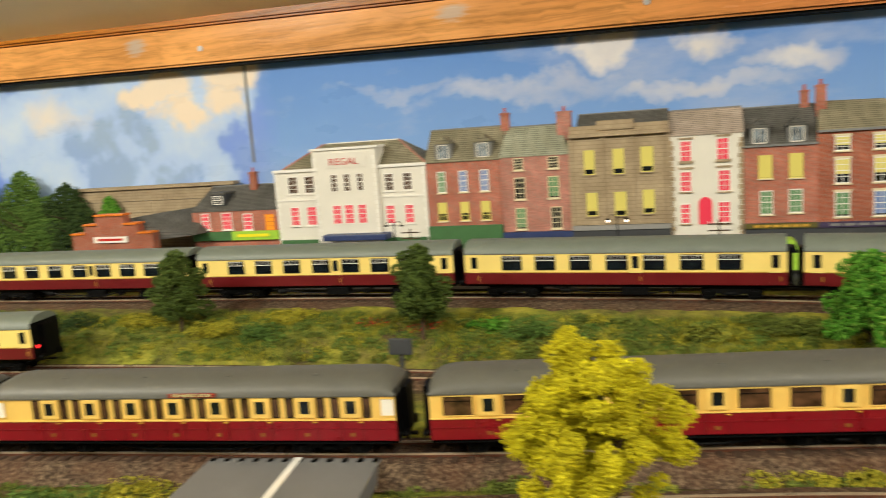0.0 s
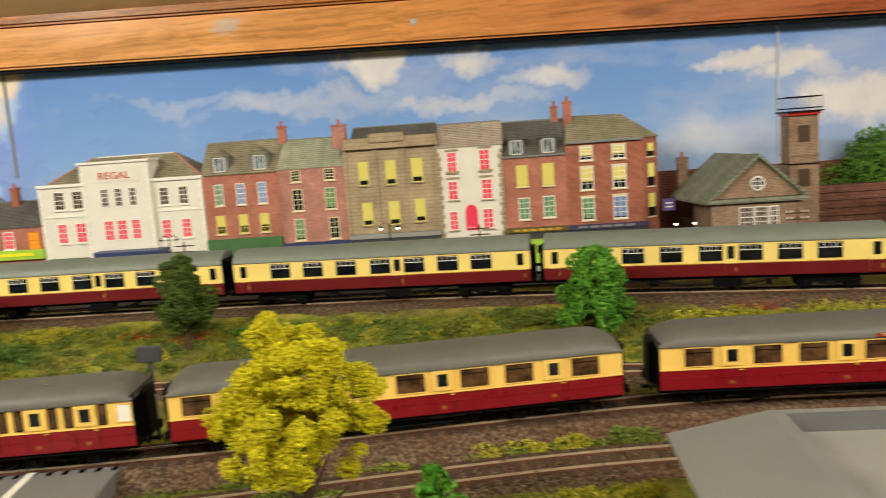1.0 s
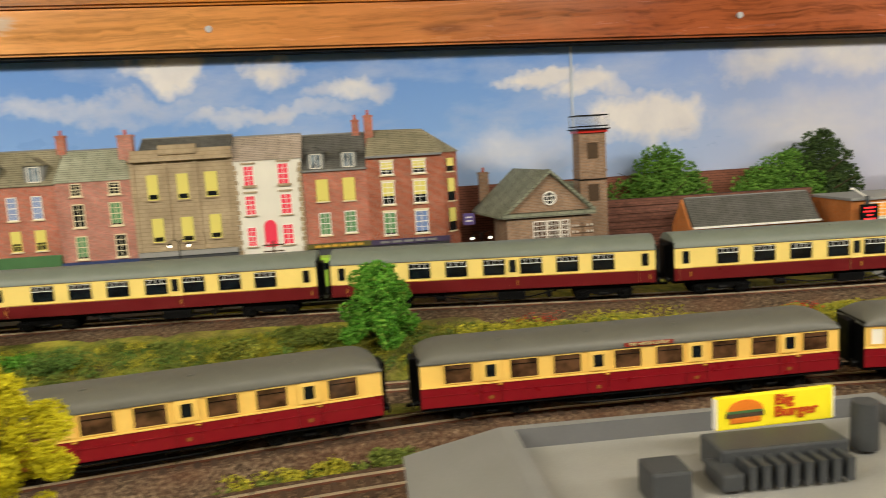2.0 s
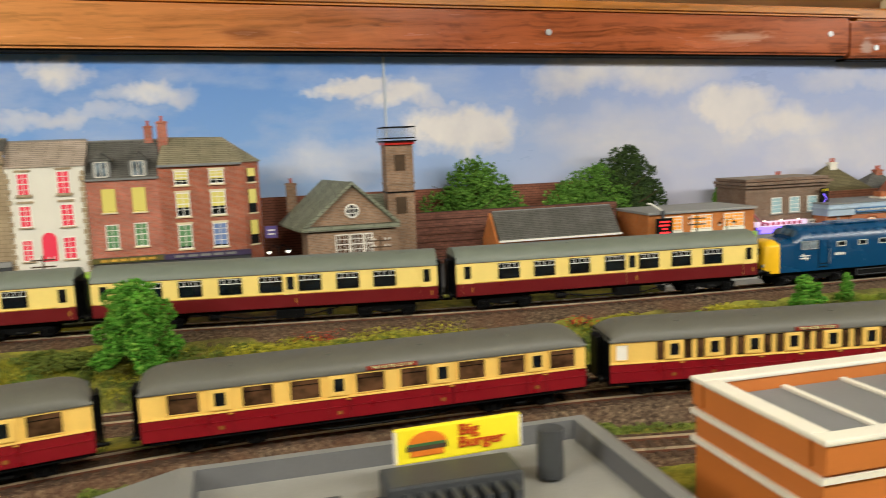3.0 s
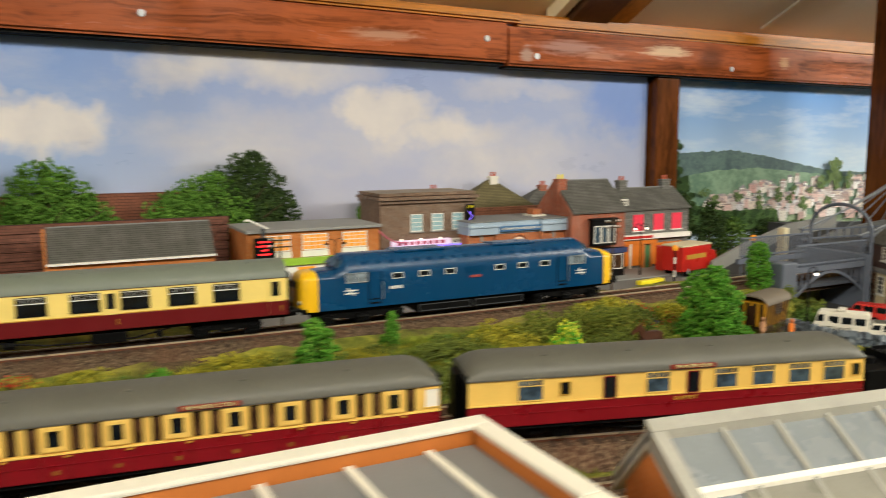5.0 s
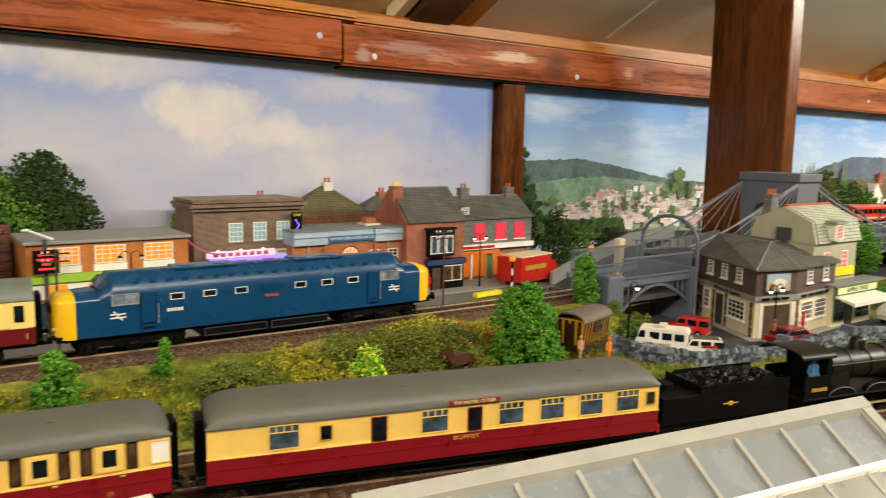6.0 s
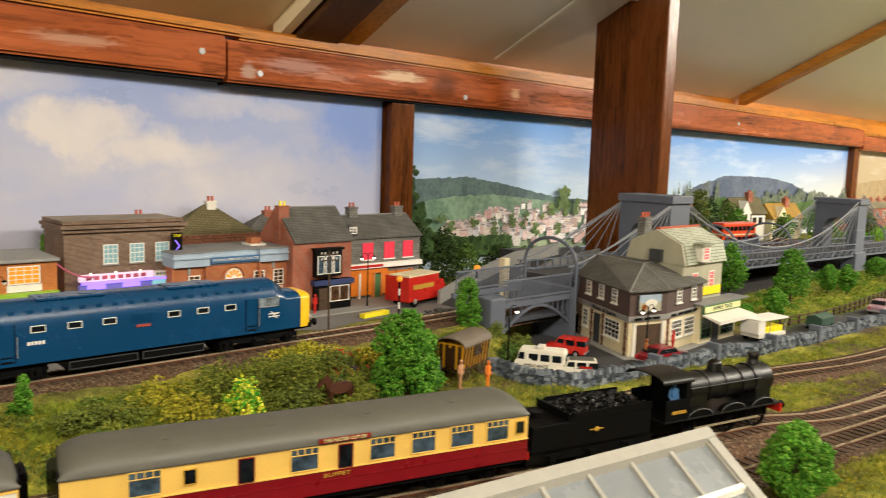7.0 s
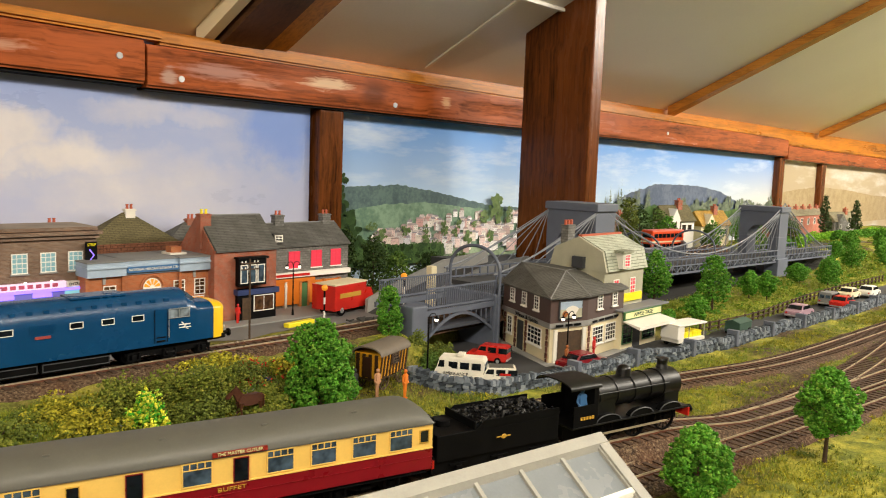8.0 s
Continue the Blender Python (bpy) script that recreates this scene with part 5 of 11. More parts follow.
        cyl(bm, ((a + b) / 2 - 0.012, 0, 0.0510), ((a + b) / 2 - 0.012, 0, 0.0520), 0.0058, seg=20)
        cyl(bm, ((a + b) / 2 + 0.012, 0, 0.0510), ((a + b) / 2 + 0.012, 0, 0.0520), 0.0058, seg=20)
        part("roof_fan_cover", bm, "blue", c)
    bm = box(-0.046, -0.001, -0.0150, 0.0150, 0.0040, 0.0112, 0.0006)
    bx(bm, 0.001, 0.046, -0.0150, 0.0150, 0.0040, 0.0112, 0.0006)
    part("fuel_tank", bm, "soot", c)
    bm = bmesh.new()
    for a in (-0.0455, 0.0015):
        for z_ in (0.0050, 0.0098):
            bx(bm, a, a + 0.044, -0.0156, -0.0148, z_, z_ + 0.0006)
        for i in range(2):
            bx(bm, a + i * 0.0434, a + i * 0.0434 + 0.0006, -0.0156, -0.0148, 0.0050, 0.0104)
    part("tank_frame", bm, "dkgrey", c)
    part("underframe", box(-h + 0.006, h - 0.006, -0.0140, 0.0140, 0.0105, 0.0130), "black", c)
    return c


diesel(on_line(LINE_D, LOCO_X, LOCO_X + 0.272, RAIL_UP))


def tender(m):
    c = thing("steam_tender", "black tender heaped with coal behind the steam locomotive", "tender", m)
    bm = bmesh.new()
    bx(bm, -0.043, 0.043, -0.0155, 0.0155, 0.0130, 0.0300, 0.0008)
    part("tank", bm, "soot", c)
    bm = bmesh.new()
    for s in (-1, 1):
        prism(bm, [(-0.018, 0.0300), (0.043, 0.0300), (0.043, 0.0350), (-0.012, 0.0350)], "y", s * 0.0155 - 0.0003, s * 0.0155 + 0.0003)
    bx(bm, -0.0185, -0.0178, -0.0155, 0.0155, 0.0300, 0.0350)
    part("coal_rail", bm, "soot", c)
    bm = bmesh.new()
    rr = random.Random(5)
    for i in range(420):
        u, v = rr.uniform(-0.016, 0.042), rr.uniform(-0.0145, 0.0145)
        z = 0.031 + 0.006 * (1 - (v / 0.0155) ** 2) * (1 - ((u - 0.013) / 0.034) ** 2) + rr.uniform(-0.001, 0.001)
        r = rr.uniform(0.0008, 0.0020)
        hull(bm, [(u + rr.uniform(-r, r), v + rr.uniform(-r, r), z + rr.uniform(-r, r)) for _ in range(7)])
    tagged(part("coal", bm, "coal", c), kind="stuff")
    bm = bmesh.new()
    cyl(bm, (-0.030, 0, 0.0300), (-0.030, 0, 0.0335), 0.0045, 0.0042, 16)
    part("filler_cap", bm, "soot", c)
    bm = bmesh.new()
    for s in (-1, 1):
        bx(bm, -0.045, 0.045, s * 0.0135 - 0.0006, s * 0.0135 + 0.0006, 0.0060, 0.0130)
        for a in (-0.028, 0.0, 0.028):
            bx(bm, a - 0.002, a + 0.002, s * 0.0150 - 0.0010, s * 0.0150 + 0.0010, 0.0050, 0.0095, 0.0004)
            bx(bm, a - 0.006, a + 0.006, s * 0.0148 - 0.0007, s * 0.0148 + 0.0007, 0.0096, 0.0108)
    part("frame", bm, "soot", c)
    for a in (-0.028, 0.0, 0.028):
        wheelset(c, a, 0.0082)
    part("buffer_beam", box(-0.0455, -0.0440, -0.0150, 0.0150, 0.0100, 0.0150), "redpaint", c, "red buffer beam")
    buffers(c, -0.0455, -1)
    bm = bmesh.new()
    ball(bm, (0.002, -0.0157, 0.0225), 0.0016, 2, (1.2, 0.2, 1))
    bx(bm, -0.0030, 0.0068, -0.0158, -0.0155, 0.0222, 0.0229)
    part("crest", bm, "gold", c, "small gold crest")
    return c


def steam_loco(m):
    """Black inside-cylinder goods engine; the cab stands at the -x end."""
    c = thing("steam_locomotive", "black steam locomotive with round boiler, dome and chimney", "locomotive", m)
    bm = bmesh.new()
    cyl(bm, (-0.022, 0, 0.0335), (0.042, 0, 0.0335), 0.0108, 0.0104, 32)
    for a in (-0.018, -0.002, 0.014, 0.029):
        cyl(bm, (a, 0, 0.0335), (a + 0.0010, 0, 0.0335), 0.0112, 0.0112, 32)
    smooth(part("boiler", bm, "locoblack", c, "satin black boiler with bands"), 40)
    bm = bmesh.new()
    cyl(bm, (0.042, 0, 0.0335), (0.058, 0, 0.0335), 0.0112, 0.0112, 32)
    cyl(bm, (0.058, 0, 0.0335), (0.0598, 0, 0.0335), 0.0092, 0.0070, 24)
    cyl(bm, (0.0598, 0, 0.0335), (0.0625, 0, 0.0335), 0.0008, 0.0008, 8)
    bx(bm, 0.043, 0.057, -0.0100, 0.0100, 0.0180, 0.0300)
    smooth(part("smokebox", bm, "locoblack", c), 40)
    bm = bmesh.new()
    cyl(bm, (0.050, 0, 0.0435), (0.050, 0, 0.0475), 0.0045, 0.0034, 20)
    cyl(bm, (0.050, 0, 0.0475), (0.050, 0, 0.0510), 0.0034, 0.0037, 20)
    cyl(bm, (0.050, 0, 0.0510), (0.050, 0, 0.0522), 0.0045, 0.0042, 20)
    smooth(part("chimney", bm, "locoblack", c), 50)
    bm = bmesh.new()
    cyl(bm, (0.013, 0, 0.0435), (0.013, 0, 0.0480), 0.0052, 0.0046, 20)
    ball(bm, (0.013, 0, 0.0478), 0.0046, 3, (1, 1, 0.8))
    smooth(part("dome", bm, "locoblack", c), 50)
    bm = bmesh.new()
    bx(bm, -0.024, -0.004, -0.0105, 0.0105, 0.018, 0.0360)
    for i in (-0.0035, 0.0035):
        cyl(bm, (-0.020, i, 0.0440), (-0.020, i, 0.0475), 0.0014, seg=10)
    part("firebox", bm, "locoblack", c)
    bm = bmesh.new()
    for s in (-1, 1):
        bx(bm, -0.0440, -0.0240, s * 0.0150 - 0.0004, s * 0.0150 + 0.0004, 0.0180, 0.0325)
        bx(bm, -0.0275, -0.0240, s * 0.0150 - 0.0004, s * 0.0150 + 0.0004, 0.0325, 0.0450)
    bx(bm, -0.0245, -0.0238, -0.0150, 0.0150, 0.0180, 0.0450)
    part("cab", bm, "soot", c, "black cab with open sides")
    bm = bmesh.new()
    pts = arch(0.0165, 0.0450, 0.0495, 12)
    prism(bm, pts + [(p, q - 0.0010) for p, q in pts[::-1]], "x", -0.0480, -0.0225)
    smooth(part("cab_roof", bm, "locoblack", c), 50)
    part("running_plate", box(-0.045, 0.062, -0.0160, 0.0160, 0.0168, 0.0180, 0.0004), "locoblack", c)
    for s in (-1, 1):
        for a in (-0.014, 0.016, 0.044):
            pts = [(a + 0.0105 * math.cos(t), 0.0178 + 0.0052 * math.sin(t)) for t in np.linspace(0, math.pi, 12)]
            part("splasher", prism(bmesh.new(), pts, "y", s * 0.0132 - 0.0020, s * 0.0132 + 0.0020), "soot", c)
            part("splasher_beading", tube(bmesh.new(), [(x_, s * 0.0153, z_) for x_, z_ in pts], 0.0004), "dkgrey", c)
    part("frame", box(-0.044, 0.060, -0.0060, 0.0060, 0.0060, 0.0170), "soot", c)
    for a in (-0.014, 0.016, 0.044):
        for s in (-1, 1):
            bm = bmesh.new()
            bmesh.ops.create_circle(bm, segments=28, radius=0.0098, matrix=Matrix.Translation((a, s * 0.0086, 0.0098)) @ Matrix.Rotation(radians(90), 4, "X"))
            r_in = bmesh.ops.create_circle(bm, segments=28, radius=0.0086, matrix=Matrix.Translation((a, s * 0.0086, 0.0098)) @ Matrix.Rotation(radians(90), 4, "X"))
            bmesh.ops.bridge_loops(bm, edges=bm.edges[:])
            ext = bmesh.ops.extrude_face_region(bm, geom=bm.faces[:])
            for v in [g for g in ext["geom"] if isinstance(g, bmesh.types.BMVert)]:
                v.co.y += s * 0.0016
            for k in range(12):
                t = math.pi * 2 * k / 12
                cyl(bm, (a, s * 0.0094, 0.0098), (a + 0.0089 * math.cos(t), s * 0.0094, 0.0098 + 0.0089 * math.sin(t)), 0.0004, seg=5)
            cyl(bm, (a, s * 0.0086, 0.0098), (a, s * 0.0110, 0.0098), 0.0018, seg=12)
            bmesh.ops.recalc_face_normals(bm, faces=bm.faces[:])
            part("wheel", bm, "soot", c, "spoked black driving wheel")
    bm = bmesh.new()
    for s in (-1, 1):
        bx(bm, -0.014, 0.044, s * 0.0114 - 0.0004, s * 0.0114 + 0.0004, 0.0072, 0.0086)
    part("coupling_rod", bm, "steel", c)
    part("buffer_beam", box(0.0605, 0.0620, -0.0160, 0.0160, 0.0100, 0.0165), "redpaint", c, "red buffer beam")
    buffers(c, 0.0620, 1)
    bm = bmesh.new()
    for i in range(5):
        bx(bm, -0.0385 + i * 0.0024, -0.0369 + i * 0.0024, -0.0157, -0.0153, 0.0225, 0.0248)
    part("running_number", bm, "gold", c, "row of small cream bars")
    bm = bmesh.new()
    for s in (-1, 1):
        tube(bm, [(-0.022, s * 0.0118, 0.0370), (0.045, s * 0.0118, 0.0370)], 0.0003)
    part("handrail", bm, "dkgrey", c)
    return c


LOW_TRAIN = Matrix.Diagonal((1, 1, 0.9, 1))
tender(on_line(LINE_N, 0.858, 0.944, RAIL_MID) @ LOW_TRAIN)
steam_loco(on_line(LINE_N, 0.946, 1.048, RAIL_MID) @ LOW_TRAIN)


def figure(m, label, coat, group="painted figures"):
    """A small painted figurine, one plain shape."""
    bm = bmesh.new()
    ball(bm, (0, -0.0002, 0.0214), 0.0015, 2, (0.9, 1.0, 1.15))
    cyl(bm, (0, 0, 0.0190), (0, 0, 0.0204), 0.0008, 0.0008, 8)
    hull(bm, [(e * k, d * q, z) for e in (-1, 1) for d in (-1, 1) for k, q, z in ((0.0019, 0.0012, 0.0108), (0.0020, 0.0012, 0.0130), (0.0028, 0.0014, 0.0178), (0.0016, 0.0010, 0.0193))])
    for s in (-1, 1):
        cyl(bm, (s * 0.0013, 0.0003 * s, 0.0005), (s * 0.0010, 0, 0.0118), 0.0008, 0.0012, 8)
        hull(bm, [(s * 0.0013 + e, 0.0003 * s + d, z) for e in (-0.0007, 0.0007) for d in (-0.0020, 0.0008) for z in (0.0, 0.0009)])
        cyl(bm, (s * 0.0027, 0, 0.0182), (s * 0.0036, 0.0003, 0.0142), 0.0008, 0.0007, 7)
        cyl(bm, (s * 0.0036, 0.0003, 0.0143), (s * 0.0026, -0.0018, 0.0118), 0.0007, 0.0005, 7)
    ob = part("figurine", bm, coat)
    ob.matrix_basis = m
    return smooth(tagged(ob, label, "figurine", group), 60)


m = on_line(LINE_N, 0.946, 1.048, RAIL_MID)
figure(m @ pose(-0.034, -0.0112, 0.0164, 0, 0, 0), "painted model driver in blue overalls at the cab", "signblue")


# ---- buildings of the upper street ----


def sash(parent, x0, x1, z0, z1, y=0.0, frame="white", pane="glass", blind="", bars=(0.5,), mid=True, sill="", bar=0.0010, cover=0.6):
    """A sash window standing a little proud: frame, pane, blind and sill."""
    bm = bmesh.new()
    f, b = y - 0.0008, y + 0.0004
    rings = [[bm.verts.new((xx, yy, zz)) for xx, zz in ((x0 + i, z0 + i), (x1 - i, z0 + i), (x1 - i, z1 - i), (x0 + i, z1 - i))] for i, yy in ((0.0, b), (0.0, f), (bar, f), (bar, b))]
    for r, q in zip(rings, rings[1:]):
        for i in range(4):
            j = (i + 1) % 4
            bm.faces.new((r[i], r[j], q[j], q[i]))
    w = part("window", bm, frame, parent)
    host = w if parent.parent is None else parent
    for q in bars:
        xx = x0 + (x1 - x0) * q
        part("glazing_bar", box(xx - bar * 0.3, xx + bar * 0.3, f + 0.0002, b, z0 + bar, z1 - bar), frame, host)
    for q in ((0.28, 0.52, 0.76) if mid else ()):
        zz = z0 + (z1 - z0) * q
        k = 0.45 if q == 0.52 else 0.26
        part("glazing_bar", box(x0 + bar, x1 - bar, f + 0.0001, b, zz - bar * k, zz + bar * k), frame, host)
    part("pane", box(x0 + bar * 0.5, x1 - bar * 0.5, y - 0.0003, y + 0.0004, z0 + bar * 0.5, z1 - bar * 0.5), pane, host)
    if blind:
        part("blind", box(x0 + bar * 0.7, x1 - bar * 0.7, y - 0.0005, y - 0.0001, z1 - (z1 - z0) * cover, z1 - bar * 0.7), blind, host)
    if sill:
        part("sill", box(x0 - 0.0012, x1 + 0.0012, y - 0.0018, y + 0.0004, z0 - 0.0014, z0, 0.0002), sill, host)
    return w


def chimney(parent, x, y, z0, z1, w, mat, pots=2, pot="chimpot"):
    bm = box(x - w / 2, x + w / 2, y - w * 0.35, y + w * 0.35, z0, z1)
    bx(bm, x - w / 2 - 0.0008, x + w / 2 + 0.0008, y - w * 0.35 - 0.0008, y + w * 0.35 + 0.0008, z1 - 0.0022, z1 - 0.0006)
    c = part("chimney", bm, mat, parent)
    for i in range(pots):
        px_ = x + (i - (pots - 1) / 2) * w * 0.42
        bm = cyl(bmesh.new(), (px_, y, z1 - 0.0004), (px_, y, z1 + 0.0048), 0.0017, 0.0013, 10)
        cyl(bm, (px_, y, z1 + 0.0042), (px_, y, z1 + 0.0052), 0.0017, 0.0016, 10)
        part("chimney_pot", bm, pot, c)
    return c


def gable_roof(parent, x0, x1, y0, y1, ze, zr, mat, ridge=None, over=0.001, hip0=0.0, hip1=0.0, name="roof", yr=None):
    """Pitched roof along x, hipped at either end, with a ridge strip."""
    ym = (y0 + y1) / 2 if yr is None else yr
    bm = bmesh.new()
    e = [(x0 - over, y0 - over, ze), (x1 + over, y0 - over, ze), (x1 + over, y1 + over, ze), (x0 - over, y1 + over, ze)]
    hull(bm, e + [(a, b, c - 0.0012) for a, b, c in e] + [(x0 - over + hip0, ym, zr), (x1 + over - hip1, ym, zr)])
    r = part(name, bm, mat, parent)
    part("ridge", cyl(bmesh.new(), (x0 + hip0, ym, zr), (x1 - hip1, ym, zr), 0.0009, seg=8), ridge or mat, r)
    return r


def quoins(parent, x, z0, z1, side, mat="white", y=0.0):
    """Corner stones, alternately long and short."""
    n = int((z1 - z0) / 0.0052)
    for i in range(n):
        w = 0.0046 if i % 2 else 0.0030
        a, b = (x, x + w) if side > 0 else (x - w, x)
        part("quoin", box(a, b, y - 0.0009, y + 0.0003, z0 + i * 0.0052, z0 + i * 0.0052 + 0.0045), mat, parent)


def house(name, label, x0, x1, y, ztop, wall, depth=0.07, base=BASE, turn=0.0):
    t = thing(name, label, "building", pose((x0 + x1) / 2, y, base, 0, 0, turn), "buildings of the upper street")
    h = ztop - base
    w = (x1 - x0) / 2
    part("wall", box(-w, w, 0, depth, 0, h), wall, t)
    return t, (x0 + x1) / 2, w, h


def windows(t, xc, base, lst, **kw):
    for x0, z1, x1, z0, *rest in lst:
        o = dict(kw)
        if rest:
            o.update(rest[0])
        sash(t, x0 - xc, x1 - xc, z0 - base, z1 - base, **o)


FY = 0.84
YB = {"blind": "winyellow", "frame": "winyellow"}
# cinema
t, xc, w, h = house("cinema_building", "white rendered cinema with red sign and red-lit lower windows", -0.4925, -0.2985, FY, 0.1505, "offwhite")
gable_roof(t, -w + 0.012, w - 0.002, 0.004, 0.066, h, 0.178 - BASE, "slate", "offwhite", 0.002, 0.045, 0.04)
tw = part("centre_bay", box(-0.437 - xc, -0.356 - xc, -0.005, 0.02, 0, 0.173 - BASE), "offwhite", t)
part("cornice", box(-0.439 - xc, -0.354 - xc, -0.007, 0.02, 0.171 - BASE, 0.1735 - BASE), "white", t)
part("sign_panel", box(-0.424 - xc, -0.368 - xc, -0.0058, -0.004, 0.150 - BASE, 0.167 - BASE), "offwhite", tw)
words("REGAL", 0.0112, "redpaint", tw, Matrix.Translation((-0.3968 - xc, -0.0062, 0.1568 - BASE)) @ FRONT, width=1.12)
for a in (-1, 1):
    quoins(t, a * w, 0.004, h - 0.001, -a)
    quoins(tw, -0.3965 - xc + a * 0.0405, 0.004, 0.168 - BASE, -a, y=-0.005)
windows(t, xc, BASE, [(-0.4745, 0.1425, -0.4615, 0.1215), (-0.4525, 0.1425, -0.4395, 0.1215), (-0.3493, 0.1405, -0.3382, 0.1200), (-0.3268, 0.1405, -0.3157, 0.1200)], frame="white", pane="glassbrown", sill="white")
windows(t, xc, BASE, [(-0.4155, 0.1430, -0.4064, 0.1220), (-0.3991, 0.1430, -0.3900, 0.1220), (-0.3820, 0.1430, -0.3735, 0.1220)], frame="white", pane="glassbrown", y=-0.005)
windows(t, xc, BASE, [(-0.4743, 0.1060, -0.4627, 0.0830), (-0.4525, 0.1060, -0.4395, 0.0830), (-0.3503, 0.1040, -0.3392, 0.0820), (-0.3268, 0.1040, -0.3157, 0.0820)], frame="white", pane="winred", sill="white")
windows(t, xc, BASE, [(-0.4158, 0.1070, -0.4042, 0.0840), (-0.4004, 0.1070, -0.3886, 0.0840), (-0.3833, 0.1070, -0.3722, 0.0840)], frame="white", pane="winred", y=-0.005)
part("canopy", box(-0.425 - xc, -0.345 - xc, -0.020, 0.0, 0.066 - BASE, 0.073 - BASE, 0.001), "navy", t, "blue entrance canopy")
part("shopfront", box(-w + 0.003, w - 0.003, -0.003, 0.001, 0.0, 0.066 - BASE), "green", t)
for px_, e in ((-w + 0.010, 1), (w, -1)):
    part("hip_tile", cyl(bmesh.new(), (px_, 0.002, h), (px_ + e * 0.043, 0.035, 0.178 - BASE), 0.0012, seg=8), "brickred2", t, "pinkish hip tiles")
part("string_course", box(-w, w, -0.0010, 0.0004, 0.1130 - BASE, 0.1145 - BASE), "white", t)
part("eaves_band", box(-w - 0.001, w + 0.001, -0.0022, 0.0006, h - 0.0030, h + 0.0004), "white", t)
# brick house with two dormers
t, xc, w, h = house("terraced_house", "red brick terraced house with dormers and yellow blinds", -0.2980, -0.2120, FY, 0.1500, "brickred")
gable_roof(t, -w, w, 0, 0.05, h, 0.1850 - BASE, "slate", "lead", 0.001, yr=0.030)
for a in (-0.277, -0.231):
    d = part("dormer", box(a - xc - 0.0095, a - xc + 0.0095, 0.002, 0.03, h + 0.001, 0.170 - BASE), "lead", t)
    hull_b = hull(bmesh.new(), [(a - xc + sx * 0.0115, yy, 0.1695 - BASE) for sx in (-1, 1) for yy in (0.0, 0.03)] + [(a - xc, yy, 0.1770 - BASE) for yy in (0.0, 0.03)])
    part("dormer_roof", hull_b, "slate", d)
    sash(d, a - xc - 0.0062, a - xc + 0.0062, h + 0.0025, 0.1685 - BASE, 0.002, "offwhite", "glasspale", mid=False)
windows(t, xc, BASE, [(-0.285, 0.139, -0.2755, 0.115, {"blind": "wingreen", "cover": 0.95}), (-0.260, 0.139, -0.250, 0.115, {"blind": "winblue", "cover": 0.95}), (-0.2355, 0.139, -0.2255, 0.115, {"blind": "winblue", "cover": 0.95}),
                      (-0.2865, 0.104, -0.276, 0.083, YB), (-0.260, 0.104, -0.250, 0.083, YB), (-0.236, 0.104, -0.2255, 0.083, YB)], sill="creamwall")
chimney(t, -0.210 - xc, 0.028, h, 0.199 - BASE, 0.0092, "brickred", 1)
part("shopfront", box(-w, w, -0.004, 0.001, 0.0, 0.0775 - BASE), "green", t, "dark green shopfront")
# narrow pink brick house
t, xc, w, h = house("terraced_house", "pinkish brick terraced house with cream quoins and slate roof", -0.2115, -0.1345, FY, 0.1515, "brickred2")
gable_roof(t, -w, w, 0, 0.05, h, 0.1825 - BASE, "slategreen", "lead", 0.001, 0.004, 0.018, yr=0.028)
windows(t, xc, BASE, [(-0.1965, 0.149, -0.186, 0.136), (-0.159, 0.149, -0.1475, 0.136), (-0.197, 0.128, -0.185, 0.104), (-0.160, 0.128, -0.148, 0.104, {"blind": "wingreen", "cover": 0.9}),
                      (-0.197, 0.095, -0.1855, 0.071, {"blind": "wingreen", "cover": 0.9}), (-0.158, 0.095, -0.1465, 0.071)], frame="creamwall", sill="creamwall")
quoins(t, -w, 0.004, h - 0.001, 1, "brickred2"), quoins(t, w, 0.004, h - 0.001, -1, "brickred2")
chimney(t, -0.143 - xc, 0.022, h - 0.002, 0.196 - BASE, 0.015, "brickred2", 1)
part("shopfront", box(-w, w, -0.004, 0.001, 0.0, 0.0685 - BASE), "navy", t)
# stone building
t, xc, w, h = house("stone_building", "buff stone commercial building with yellow blinds and parapet", -0.1345, -0.0335, FY, 0.1675, "stonework")
part("cornice", box(-w - 0.001, w + 0.001, -0.0045, 0.004, h - 0.001, h + 0.003, 0.0004), "stonework", t)
part("parapet", box(-w, w, -0.001, 0.006, h + 0.003, 0.1785 - BASE), "stonework", t)
part("plaque", box(-0.022, 0.016, -0.003, 0.002, 0.173 - BASE, 0.183 - BASE, 0.0008), "stonework", t, "carved stone plaque")
gable_roof(t, -w + 0.006, w - 0.001, 0.006, 0.05, 0.1765 - BASE, 0.1905 - BASE, "slatedark", "lead", 0.0, yr=0.03)
for a in (-0.1345, -0.101, -0.0705, -0.0345):
    part("pilaster", box(a - xc - 0.0018, a - xc + 0.0018, -0.0016, 0.0003, 0.004, h - 0.001), "stonework", t)
windows(t, xc, BASE, [(-0.1205, 0.153, -0.1095, 0.127, YB), (-0.0905, 0.153, -0.079, 0.1265, YB), (-0.062, 0.1535, -0.0495, 0.1275, YB), (-0.1195, 0.108, -0.108, 0.083, YB), (-0.090, 0.108, -0.078, 0.0825, YB), (-0.061, 0.109, -0.0495, 0.084, YB)], sill="stonework", bars=(), mid=False, cover=0.78)
part("shopfront", box(-w, w, -0.004, 0.001, 0.0, 0.0735 - BASE), "dkgrey", t)
part("fascia", box(-w, w, -0.0055, -0.0035, 0.0685 - BASE, 0.0735 - BASE), "concrete", t)
